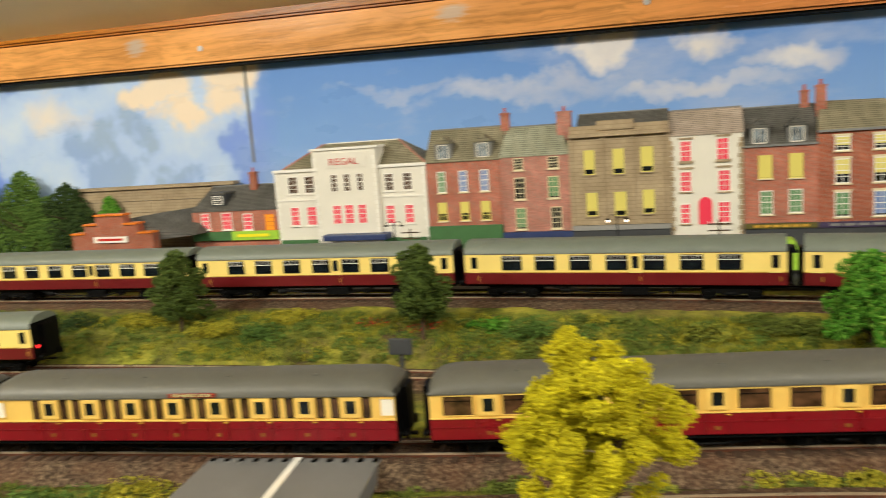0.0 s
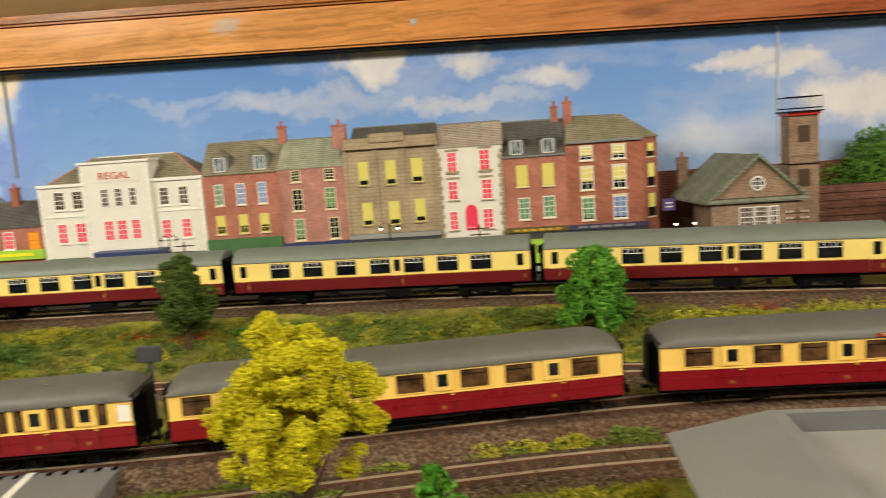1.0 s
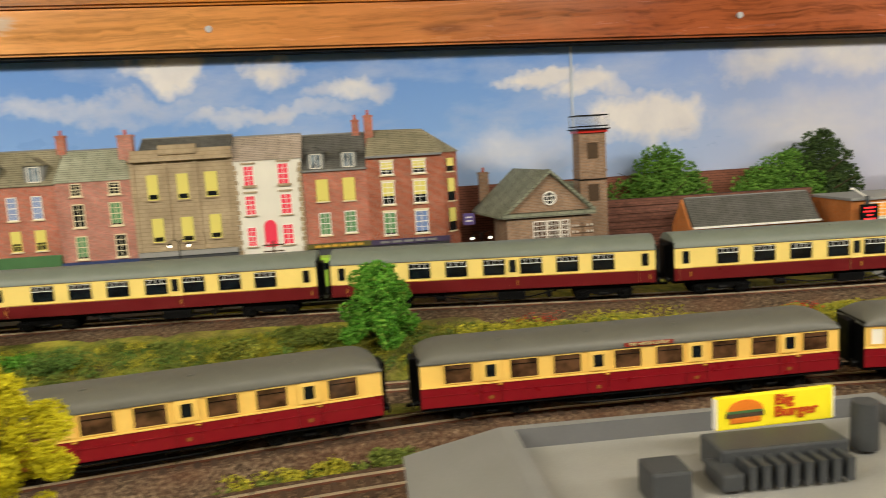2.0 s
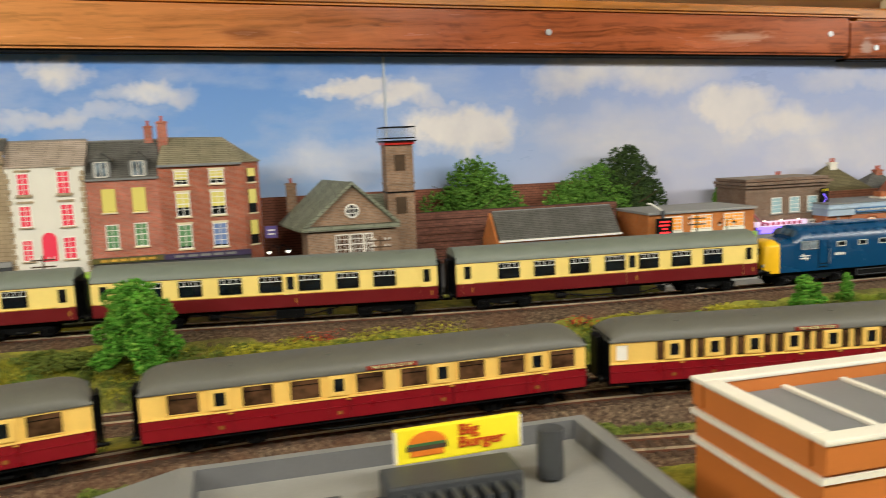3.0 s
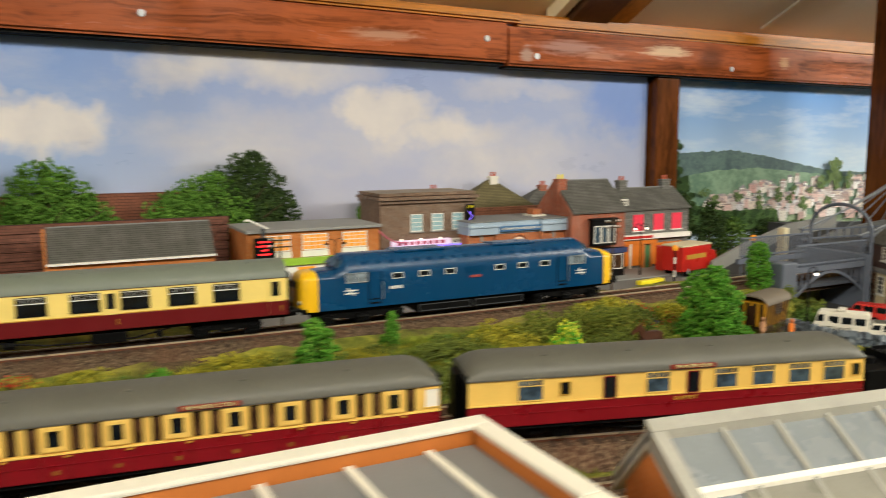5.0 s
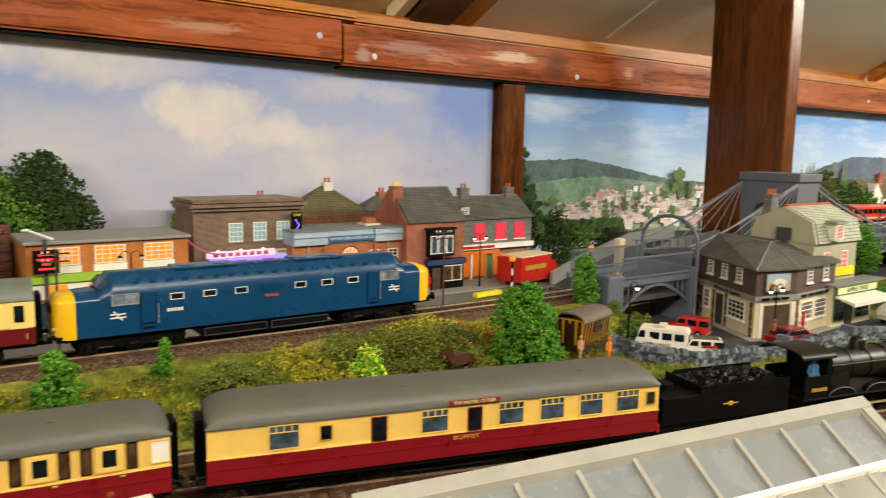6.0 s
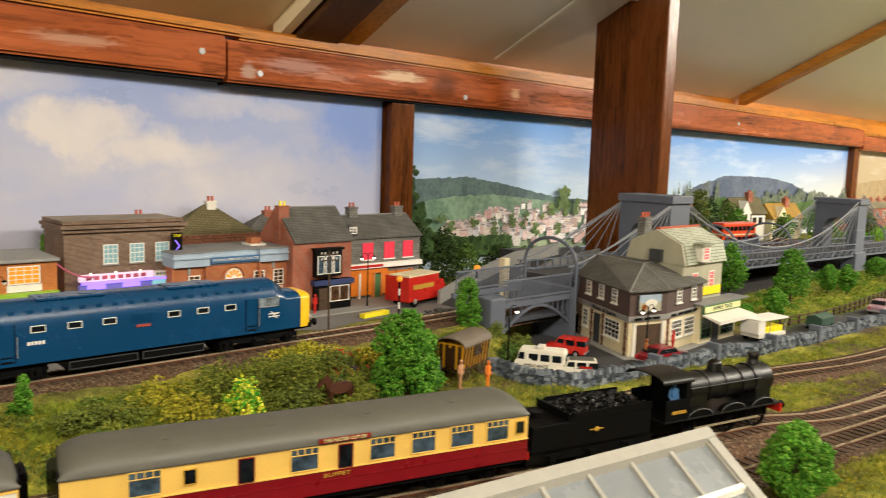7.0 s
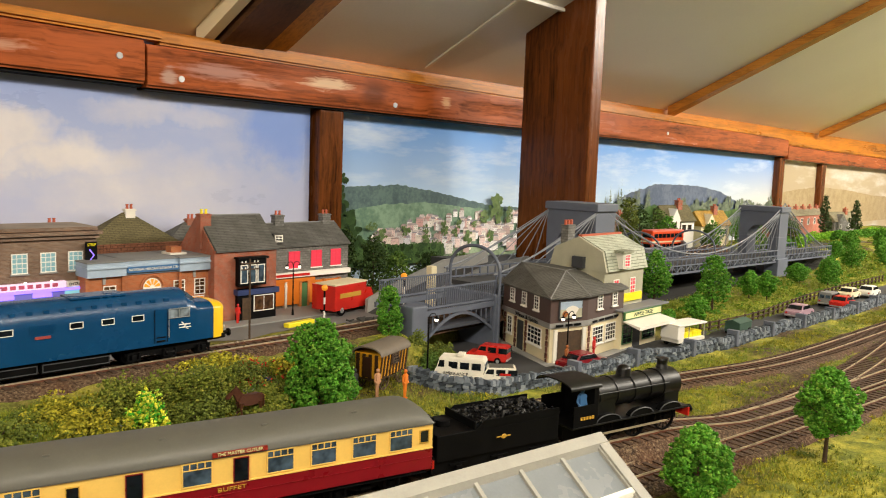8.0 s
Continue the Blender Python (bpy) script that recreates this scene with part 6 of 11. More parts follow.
# white house with red windows
t, xc, w, h = house("terraced_house", "white house with red-lit windows and stone quoins", -0.0335, 0.0370, FY, 0.1630, "offwhite")
gable_roof(t, -w, w, 0, 0.05, h, 0.1875 - BASE, "slatepink", "lead", 0.001, yr=0.03)
quoins(t, -w, 0.004, h - 0.001, 1, "stonework"), quoins(t, w, 0.004, h - 0.001, -1, "stonework")
windows(t, xc, BASE, [(-0.023, 0.157, -0.012, 0.135), (0.012, 0.158, 0.024, 0.135), (-0.0235, 0.126, -0.0125, 0.105), (0.013, 0.126, 0.025, 0.104), (-0.024, 0.093, -0.014, 0.072), (0.0125, 0.094, 0.0245, 0.072)], frame="white", pane="winred", sill="stonework")
bm = bmesh.new()
arc = [(0.0005 - xc - 0.0065, 0.071 - BASE), (0.0005 - xc + 0.0065, 0.071 - BASE)] + [(0.0005 - xc + 0.0065 * math.cos(q), 0.0925 - BASE + 0.0065 * math.sin(q)) for q in np.linspace(0, math.pi, 12)]
part("arched_window", prism(bm, arc, "y", -0.0006, 0.0003), "winred", t)
for a, b in ((-0.0235, 0.1345), (0.0125, 0.1345), (-0.0235, 0.158), (0.0125, 0.159), (-0.0235, 0.128), (0.0125, 0.128)):
    part("lintel", box(a - xc - 0.001, a - xc + 0.0135, -0.0012, 0.0003, b - BASE, b - BASE + 0.002), "stonework", t)
# brick house with dormers
t, xc, w, h = house("terraced_house", "red brick house with two dormers and a tall chimney", 0.0375, 0.1045, FY, 0.1475, "brickred")
gable_roof(t, -w, w, 0, 0.05, h, 0.1850 - BASE, "slatedark", "lead", 0.001, yr=0.03)
part("gutter", box(-w, w, -0.002, 0.0, h - 0.0012, h + 0.0006), "lead", t)
for a in (0.0525, 0.0865):
    d = part("dormer", box(a - xc - 0.0085, a - xc + 0.0085, 0.001, 0.03, h + 0.001, 0.166 - BASE), "lead", t)
    part("dormer_roof", hull(bmesh.new(), [(a - xc + sx * 0.0105, yy, 0.1655 - BASE) for sx in (-1, 1) for yy in (-0.001, 0.03)] + [(a - xc, yy, 0.1735 - BASE) for yy in (-0.001, 0.03)]), "slatedark", d)
    sash(d, a - xc - 0.0060, a - xc + 0.0060, h + 0.0020, 0.1650 - BASE, 0.001, "offwhite", "glasspale", mid=False)
windows(t, xc, BASE, [(0.051, 0.138, 0.0635, 0.115, {"blind": "winyellow", "cover": 0.95, "frame": "winyellow"}), (0.079, 0.1385, 0.0915, 0.1145, {"blind": "winyellow", "cover": 0.95, "frame": "winyellow"}),
                      (0.052, 0.103, 0.064, 0.079, {"blind": "wingreen", "cover": 0.95}), (0.0785, 0.1035, 0.091, 0.080, {"blind": "wingreen", "cover": 0.95})], sill="creamwall")
chimney(t, 0.0960 - xc, 0.03, h, 0.199 - BASE, 0.0078, "brickred", 1)
part("shopfront", box(-w, w, -0.004, 0.001, 0.0, 0.0705 - BASE), "dkgrey", t)
part("fascia", box(-w, w, -0.0055, -0.0035, 0.0655 - BASE, 0.0705 - BASE), "oliveboard", t, "olive shop fascia with yellow lettering bars")
for q in range(6):
    part("lettering_bar", box(-w + 0.008 + q * 0.0088, -w + 0.015 + q * 0.0088, -0.0060, -0.0050, 0.0668 - BASE, 0.0692 - BASE), "gold", t)
# corner house
t, xc, w, h = house("corner_house", "tall red brick corner house with cream blinds and hipped slate roof", 0.1045, 0.1855, FY, 0.1590, "brickdark", 0.06)
side = part("corner_wall", hull(bmesh.new(), [(w, 0, 0), (w, 0, h), (w + 0.017, 0.012, 0), (w + 0.017, 0.012, h), (w, 0.06, 0), (w, 0.06, h), (w + 0.017, 0.06, 0), (w + 0.017, 0.06, h)]), "brickdark", t)
rf = hull(bmesh.new(), [(-w, -0.002, h), (w, -0.002, h), (w + 0.020, 0.011, h), (w + 0.020, 0.062, h), (-w, 0.062, h), (-w + 0.005, 0.03, 0.187 - BASE), (w - 0.018, 0.03, 0.1855 - BASE)])
part("roof", rf, "slate", t)
part("gutter", box(-w, w, -0.003, -0.0008, h - 0.002, h + 0.0004), "lead", t)
for zt, zb in ((0.1525, 0.1385), (0.131, 0.107), (0.099, 0.0745)):
    for a, b in ((0.1195, 0.133), (0.153, 0.1675)):
        low = zt < 0.1
        sash(t, a - xc, b - xc, zb - BASE, zt - BASE, 0, "white", "glass", ("wingreen" if a < 0.13 else "winblue") if low else "winyellow", sill="creamwall", cover=0.9 if low else 0.62)
        part("lintel", box(a - xc - 0.001, b - xc + 0.001, -0.001, 0.0003, zt - BASE, zt - BASE + 0.002), "creamwall", t)
    wn = part("side_window", box(-0.0048, 0.0048, -0.0006, 0.0004, 0, zt - zb), "glass", t)
    wn.matrix_basis = Matrix.Translation((w + 0.0085, 0.006, zb - BASE)) @ Matrix.Rotation(math.atan2(0.012, 0.017), 4, "Z")
    part("side_sill", box(-0.0056, 0.0056, -0.0018, 0.0004, -0.0014, 0.0), "creamwall", wn)
    part("side_blind", box(-0.0044, 0.0044, -0.0010, -0.0002, (zt - zb) * 0.4, zt - zb), "winyellow", wn)
chimney(t, 0.1100 - xc, 0.024, h, 0.203 - BASE, 0.0095, "brickred", 1)
part("shopfront", box(-w, w + 0.004, -0.004, 0.001, 0.0, 0.0700 - BASE), "dkgrey", t)
part("fascia", box(-w, w + 0.004, -0.0055, -0.0035, 0.0650 - BASE, 0.0705 - BASE), "plum", t, "dark plum shop fascia with pale lettering bars")
for q in range(5):
    part("lettering_bar", box(-w + 0.010 + q * 0.0125, -w + 0.020 + q * 0.0125, -0.0060, -0.0050, 0.0666 - BASE, 0.0690 - BASE), "lead", t)
sg = part("hanging_sign", box(w + 0.019, w + 0.031, -0.004, -0.003, 0.0800 - BASE, 0.0925 - BASE, 0.0003), "purple", t, "purple hanging pub sign")
for q in (0.0835, 0.0875):
    part("sign_bar", box(w + 0.0215, w + 0.0285, -0.0043, -0.0038, q - BASE, q - BASE + 0.0014), "white", sg)
# low red shop on the left
t, xc, w, h = house("shop_building", "low red brick shop with pink-lit windows and slate roof", -0.6150, -0.4930, FY, 0.1055, "brickred")
gable_roof(t, -w, w, 0, 0.06, h, 0.1335 - BASE, "slatedark", "lead", 0.001, 0.012, 0.0, yr=0.035)
windows(t, xc, BASE, [(-0.602, 0.1025, -0.590, 0.082), (-0.572, 0.1025, -0.558, 0.081), (-0.5415, 0.1005, -0.529, 0.080)], frame="white", pane="winred", sill="white")
sash(t, -0.511 - xc, -0.498 - xc, 0.079 - BASE, 0.099 - BASE, 0, "orange", "winamber")
chimney(t, -0.5395 - xc, 0.03, h, 0.150 - BASE, 0.009, "brickdark", 1)
d = part("dormer", box(-0.588 - xc, -0.568 - xc, 0.004, 0.03, 0.111 - BASE, 0.125 - BASE), "dkgrey", t)
part("dormer_roof", box(-0.590 - xc, -0.566 - xc, 0.002, 0.03, 0.125 - BASE, 0.1275 - BASE), "slatedark", d)
sash(d, -0.585 - xc, -0.571 - xc, 0.1125 - BASE, 0.1235 - BASE, 0.004, "white", "glass")
part("fascia", box(-w, -0.558 - xc, -0.004, 0.001, 0.068 - BASE, 0.079 - BASE), "green", t)
part("fascia", box(-0.558 - xc, w, -0.004, 0.001, 0.068 - BASE, 0.079 - BASE), "lime", t, "lime green fascia with yellow lettering bars")
part("lettering_bar", box(-0.550 - xc, -0.505 - xc, -0.0045, -0.0035, 0.072 - BASE, 0.0755 - BASE), "signyellow", t)
# stepped garage
t = thing("garage_building", "small red brick garage with stepped gable and dark roof", "building", pose(-0.709, 0.80, BASE), "buildings of the upper street")
for a, zt in ((0.062, 0.085), (0.041, 0.0965), (0.022, 0.108)):
    bm = box(-a, a, -0.0005 * a, 0.012, 0, zt - BASE)
    part("gable_wall", bm, "brickdark", t)
    for s in (-1, 1):
        part("coping", box(min(s * a, s * (a - 0.021)), max(s * a, s * (a - 0.021)), -0.002, 0.014, zt - BASE, zt - BASE + 0.0022), "orange", t)
part("roof", hull(bmesh.new(), [(-0.055, 0.012, 0.030), (0.115, 0.012, 0.045), (0.0, 0.012, 0.066), (-0.055, 0.09, 0.030), (0.122, 0.09, 0.045), (0.09, 0.09, 0.075), (0.0, 0.09, 0.066)]), "slatedark", t)
part("sign", box(-0.026, 0.025, -0.0025, -0.0005, 0.040, 0.0475), "white", t, "white sign board with red bar")
part("sign_bar", box(-0.020, 0.019, -0.0029, -0.0023, 0.0425, 0.0452), "redpaint", t)
bm = bmesh.new()
for i in range(6):
    for j in range(30):
        o = 0.5 * (i % 2)
        bx(bm, -0.87 + (j + o) * 0.0088 + 0.0003, -0.87 + (j + o + 1) * 0.0088 - 0.0003, 0.917, 0.924, 0.034 + i * 0.0165, 0.034 + (i + 1) * 0.0165 - 0.0006)
tagged(part("retaining_wall", bm, "stonework"), "buff stone retaining wall behind the garage", "wall", kind="structure")
tagged(part("retaining_wall_coping", box(-0.875, -0.598, 0.913, 0.928, 0.1330, 0.1375, 0.0006), "stonework"), "pale stone coping on the retaining wall", "wall coping", kind="structure")
# schoolhouse with round window
t = thing("schoolhouse", "brown brick schoolhouse with steep gable and round white window", "building", pose(0.289, 0.794, BASE), "buildings of the upper street")
zb = 0.078 - BASE
part("wall", box(-0.045, 0.045, 0.0, 0.08, 0, 0.086 - BASE), "brickbrown", t)
part("gable_wall", hull(bmesh.new(), [(-0.046, yy, 0.093 - BASE) for yy in (0.0, 0.03)] + [(0.043, yy, 0.093 - BASE) for yy in (0.0, 0.03)] + [(0.001, yy, 0.131 - BASE) for yy in (0.0, 0.03)]), "brickbrown", t)
for e in (-0.052, 0.048):
    part("roof_slope", hull(bmesh.new(), [(x_, y_, z_ + l - BASE) for l in (-0.0022, 0.0) for x_, y_, z_ in ((0.001, -0.003, 0.1355), (-0.018, 0.095, 0.1355), (e, -0.003, 0.0900), (e - 0.016, 0.095, 0.0900))]), "slatesage", t, "sage grey slated roof slope")
part("back_wing", hull(bmesh.new(), [(x_, y_, z_ - BASE) for x_ in (0.01, 0.062) for y_, z_ in ((0.045, 0.0), (0.105, 0.0), (0.045, 0.092), (0.105, 0.092))] + [(x_, 0.075, 0.118 - BASE) for x_ in (0.01, 0.062)]), "slatesage", t)
for s in (-1, 1):
    bm = hull(bmesh.new(), [(0.001, yy, q - BASE) for yy in (-0.004, 0.012) for q in (0.1325, 0.1360)] + [(0.001 + s * 0.047, yy, q - BASE) for yy in (-0.004, 0.012) for q in (0.0905, 0.094)])
    part("barge_board", bm, "slatesage", t)
part("string_course", box(-0.050, 0.048, -0.004, 0.0, 0.0880 - BASE, 0.0925 - BASE), "slatesage", t)
bm = bmesh.new()
bmesh.ops.create_circle(bm, cap_ends=True, segments=24, radius=0.0068, matrix=Matrix.Translation((0, -0.0008, 0.1065 - BASE)) @ Matrix.Rotation(radians(90), 4, "X"))
rw = part("round_window", bm, "glass", t)
bm = bmesh.new()
ring = [(0.0066 * math.cos(q), -0.0010, 0.1065 - BASE + 0.0066 * math.sin(q)) for q in np.linspace(0, 2 * math.pi, 25)]
tube(bm, ring, 0.0008)
for q in (-0.0022, 0.0022):
    bx(bm, q - 0.0004, q + 0.0004, -0.0014, -0.0006, 0.1005 - BASE, 0.1125 - BASE)
    bx(bm, -0.0062, 0.0062, -0.0014, -0.0006, 0.1065 + q - BASE - 0.0004, 0.1065 + q - BASE + 0.0004)
part("glazing_bar", bm, "white", rw)
for a, b in ((-0.018, -0.004), (-0.003, 0.010), (0.011, 0.020)):
    sash(t, a, b, 0.062 - BASE, 0.0835 - BASE, 0, "white", "glassbrown", bars=(0.33, 0.66))
chimney(t, -0.052, 0.10, 0.06, 0.133 - BASE, 0.011, "brickbrown", 1)
# brick tower with railed balcony
t = thing("brick_tower", "brown brick tower with open windows and a black railed balcony", "building", pose(0.3480, 0.836, BASE) @ Matrix.Diagonal((0.79, 0.79, 1, 1)), "buildings of the upper street")
bm = box(-0.0175, 0.0195, 0.0, 0.034, 0, 0.1735 - BASE)
part("shaft", bm, "brickbrown", t)
part("string_course", box(-0.0185, 0.0205, -0.001, 0.035, 0.1285 - BASE, 0.1305 - BASE), "brickbrown", t)
part("string_course", box(-0.0185, 0.0205, -0.001, 0.035, 0.1195 - BASE, 0.1210 - BASE), "black", t)
for zt, zb_ in ((0.160, 0.143), (0.115, 0.097)):
    o = part("opening", box(-0.0065, 0.0085, -0.0008, 0.0004, zb_ - BASE, zt - BASE), "trunk", t)
    part("lintel", box(-0.0065, 0.0095, -0.0014, 0.0, zt - BASE, zt - BASE + 0.0014), "brickbrown", o)
part("platform", box(-0.0225, 0.0245, -0.006, 0.040, 0.1735 - BASE, 0.1750 - BASE), "black", t)
part("cornice", box(-0.0195, 0.0215, -0.003, 0.037, 0.1705 - BASE, 0.1735 - BASE), "redpaint", t)
for z_ in (0.1775, 0.1890):
    bm = bmesh.new()
    ps = [(-0.0205, -0.004), (0.0225, -0.004), (0.0225, 0.038), (-0.0205, 0.038), (-0.0205, -0.004)]
    tube(bm, [(a, b, z_ - BASE) for a, b in ps], 0.0007)
    part("rail", bm, "black", t)
for i in range(10):
    for yy in (-0.004, 0.038):
        a = -0.0205 + 0.043 * i / 9
        part("baluster", cyl(bmesh.new(), (a, yy, 0.175 - BASE), (a, yy, 0.189 - BASE), 0.0004, seg=6), "lead", t)
# dark wall behind, plain red roof prints and slate-roofed shed
bm = bmesh.new()
for i in range(7):
    bx(bm, 0.362, 0.62, 0.870 + 0.0004 * i, 0.882, 0.034 + i * 0.0085, 0.034 + (i + 1) * 0.0085 - 0.0007)
tagged(part("brick_wall", bm, "wallbrown"), "dark purple-brown brick wall in stepped courses", "wall", kind="structure")
setting("backdrop_roofs", box(0.205, 0.64, 0.925, 0.9315, 0.04, 0.1165), "slatebrown", "printed reddish-brown tiled roofs behind the trees", "printed roofs")
t = thing("brick_shed", "orange brick shed with a dark slate roof and white gutter", "building", pose(0.520, 0.815, BASE), "buildings of the upper street")
part("wall", box(-0.072, 0.074, 0.0, 0.05, 0, 0.0625 - BASE), "brickorange", t)
part("gable_wall", hull(bmesh.new(), [(-0.0722, 0.0, 0.06 - BASE), (-0.0722, 0.05, 0.06 - BASE), (-0.0722, 0.025, 0.0915 - BASE), (-0.07, 0.0, 0.06 - BASE), (-0.07, 0.05, 0.06 - BASE), (-0.07, 0.025, 0.0915 - BASE)]), "brickorange", t)
gable_roof(t, -0.068, 0.074, -0.001, 0.051, 0.0625 - BASE, 0.0925 - BASE, "slatedark", "lead", 0.001)
part("gutter", box(-0.070, 0.075, -0.0045, -0.0018, 0.0612 - BASE, 0.0632 - BASE), "white", t)
for a in (-0.05, -0.01, 0.03):
    sash(t, a, a + 0.014, 0.040 - BASE, 0.0555 - BASE, 0, "white", "glass")
# flat-roofed shop with amber windows
t = thing("flat_roof_shop", "orange brick flat-roofed shop with amber-lit windows and lime fascia", "building", pose(0.690, 0.800, BASE), "buildings of the upper street")
part("wall", box(-0.068, 0.068, 0.0, 0.075, 0, 0.0815 - BASE), "brickorange", t)
part("roof", box(-0.070, 0.070, -0.003, 0.077, 0.0815 - BASE, 0.0845 - BASE, 0.0006), "concrete", t, "pale grey flat roof")
for a in (-0.052, -0.014, 0.028):
    w_ = sash(t, a, a + 0.026, 0.0625 - BASE, 0.0785 - BASE, 0, "white", "winamber", bars=(0.25, 0.5, 0.75))
    part("white_panel", box(a - 0.001, a + 0.027, -0.0008, 0.0003, 0.0560 - BASE, 0.0620 - BASE), "white", w_)
part("fascia", box(-0.068, 0.068, -0.006, 0.0, 0.0490 - BASE, 0.0555 - BASE), "lime", t, "lime green fascia")
part("shop_front", box(-0.066, 0.066, -0.003, 0.0, 0.0, 0.0490 - BASE), "white", t)
for a in (-0.055, -0.02, 0.015, 0.045):
    part("shop_pane", box(a, a + 0.018, -0.0036, -0.0026, 0.003, 0.0120), "winamber", t)
ar = bmesh.new()
tube(ar, [(-0.045, 0.01, 0.0500), (-0.066, 0.0, 0.0600), (-0.070, -0.002, 0.0600)], 0.0012)
part("roof_duct", ar, "white", t, "white bent roof duct")
t = thing("led_sign", "black board with red lit bars on a grey post", "sign", pose(0.636, 0.792, LOW))
part("post", box(-0.0015, 0.0015, 0.0, 0.003, 0, 0.052 + 0.0305), "dkgrey", t)
sg = part("panel", box(-0.010, 0.010, -0.003, 0.0, 0.0540, 0.0740, 0.0004), "black", t)
for q, (a, b) in enumerate(((-0.006, 0.006), (-0.003, 0.003), (-0.007, 0.005), (-0.006, 0.006))):
    part("lit_bar", box(a, b, -0.0034, -0.0028, 0.0575 + q * 0.004, 0.0591 + q * 0.004), "ledred", sg)
# grey-brown shop with violet neon
t = thing("neon_shop", "grey-brown brick corner shop with violet neon front and parapet", "building", pose(0.835, 0.842, BASE), "buildings of the upper street")
part("wall", box(-0.058, 0.058, 0.0, 0.06, 0, 0.105 - BASE), "brickgrey", t)
for q, (o, zz) in enumerate(((0.002, 0.101), (0.004, 0.105), (0.001, 0.109))):
    part("cornice", box(-0.058 - o, 0.058 + o, -o * 1.6, 0.062, zz - BASE, zz + 0.0034 - BASE), "brickgrey", t)
for a in (-0.022, 0.004, 0.030):
    sash(t, a, a + 0.0145, 0.0690 - BASE, 0.0885 - BASE, 0, "white", "winpale", bars=(0.33, 0.66), sill="concrete")
# Emission on this wall stands in for neon light falling on it.
part("neon_front", box(-0.046, 0.050, -0.0035, 0.0, 0.010, 0.050 - BASE), "violetwall", t, "painted front with violet neon light put in as surface glow")
part("neon_strip", box(-0.044, 0.048, -0.0055, -0.0030, 0.0505 - BASE, 0.0530 - BASE), "neonviolet", t, "glowing violet neon strip")
fs = part("fascia", box(-0.046, 0.026, -0.0045, 0.0, 0.0535 - BASE, 0.0600 - BASE), "pinksign", t, "pink lit fascia with letter bars")
for q in range(8):
    part("lettering_bar", box(-0.040 + q * 0.0076, -0.035 + q * 0.0076, -0.0050, -0.0040, 0.0550 - BASE, 0.0586 - BASE), "pinkletter", fs)
en = part("entrance_sign", box(0.027, 0.050, -0.0048, 0.0, 0.0535 - BASE, 0.0592 - BASE), "white", t, "white sign over the doorway")
words("ENTRANCE", 0.0036, "black", en, Matrix.Translation((0.0385, -0.0050, 0.0563 - BASE)) @ FRONT, width=1.05)
for q in (-0.036, -0.012, 0.012):
    part("sign_lamp", ball(bmesh.new(), (q, -0.0062, 0.0612 - BASE), 0.0012, 1), "lampwhite", t)
for a in (-0.030, 0.004, 0.034):
    bm = prism(bmesh.new(), [(a - 0.009, 0.011), (a + 0.009, 0.011)] + [(a + 0.009 * math.cos(q), 0.0135 + 0.006 * math.sin(q)) for q in np.linspace(0, math.pi, 9)], "y", -0.0042, -0.0030)
    part("arched_pane", bm, "neonviolet" if a < 0.03 else "wincyan", t)
sg = part("upright_sign", box(0.045, 0.0565, -0.006, -0.004, 0.0640 - BASE, 0.0975 - BASE, 0.0004), "black", t, "black upright sign with neon shapes")
words("STRIP", 0.0042, "signyellow", sg, Matrix.Translation((0.0508, -0.0063, 0.0945 - BASE)) @ FRONT, width=0.85)
words("SHOW", 0.0042, "signyellow", sg, Matrix.Translation((0.0508, -0.0063, 0.0668 - BASE)) @ FRONT, width=0.85)
tb = bmesh.new()
tube(tb, [(0.0485, -0.0064, 0.0900 - BASE), (0.0530, -0.0064, 0.0840 - BASE), (0.0490, -0.0064, 0.0790 - BASE), (0.0530, -0.0064, 0.0730 - BASE)], 0.0005)
part("neon_tube", tb, "neonviolet", sg)
bm = bmesh.new()
tube(bm, [(0.752 + 0.052 * q, 0.802 + 0.034 * q, 0.0840 - 0.026 * q - 0.006 * math.sin(math.pi * q)) for q in np.linspace(0, 1, 9)], 0.0009, 6)
tagged(part("sagging_cable", bm, "pinkletter"), "sagging pinkish-red cable strung between two shops", "cable")
# bank
t = thing("bank_building", "low orange brick bank with pale blue stone cornice and sign", "building", pose(0.942, 0.818, BASE), "buildings of the upper street")
part("wall", box(-0.068, 0.064, 0.0, 0.06, 0, 0.066 - BASE), "brickbank", t)
for a, b, o in ((-0.070, -0.031, 0.0045), (-0.031, 0.027, 0.0015), (0.027, 0.066, 0.0045)):
    part("frieze", box(a, b, -o, 0.060, 0.0640 - BASE, 0.0720 - BASE), "ltblue", t, "pale blue-grey stone frieze")
    part("cornice", box(a - 0.001, b + 0.001, -o - 0.0016, 0.060, 0.0720 - BASE, 0.0742 - BASE, 0.0005), "ltblue", t)
    part("parapet", box(a, b, -o, 0.060, 0.0742 - BASE, 0.0782 - BASE), "ltblue", t)
    part("parapet_top", box(a - 0.0008, b + 0.0008, -o - 0.0010, 0.061, 0.0782 - BASE, 0.0795 - BASE), "lead", t)
part("stack", box(0.030, 0.042, 0.020, 0.032, 0.0795 - BASE, 0.0880 - BASE), "brickbank", t)
part("stack_base", box(0.027, 0.046, 0.016, 0.036, 0.0795 - BASE, 0.0815 - BASE), "offwhite", t)
sg = part("sign", box(-0.030, 0.026, -0.0050, -0.0028, 0.0665 - BASE, 0.0725 - BASE), "signblue", t, "blue bank sign with white letters")
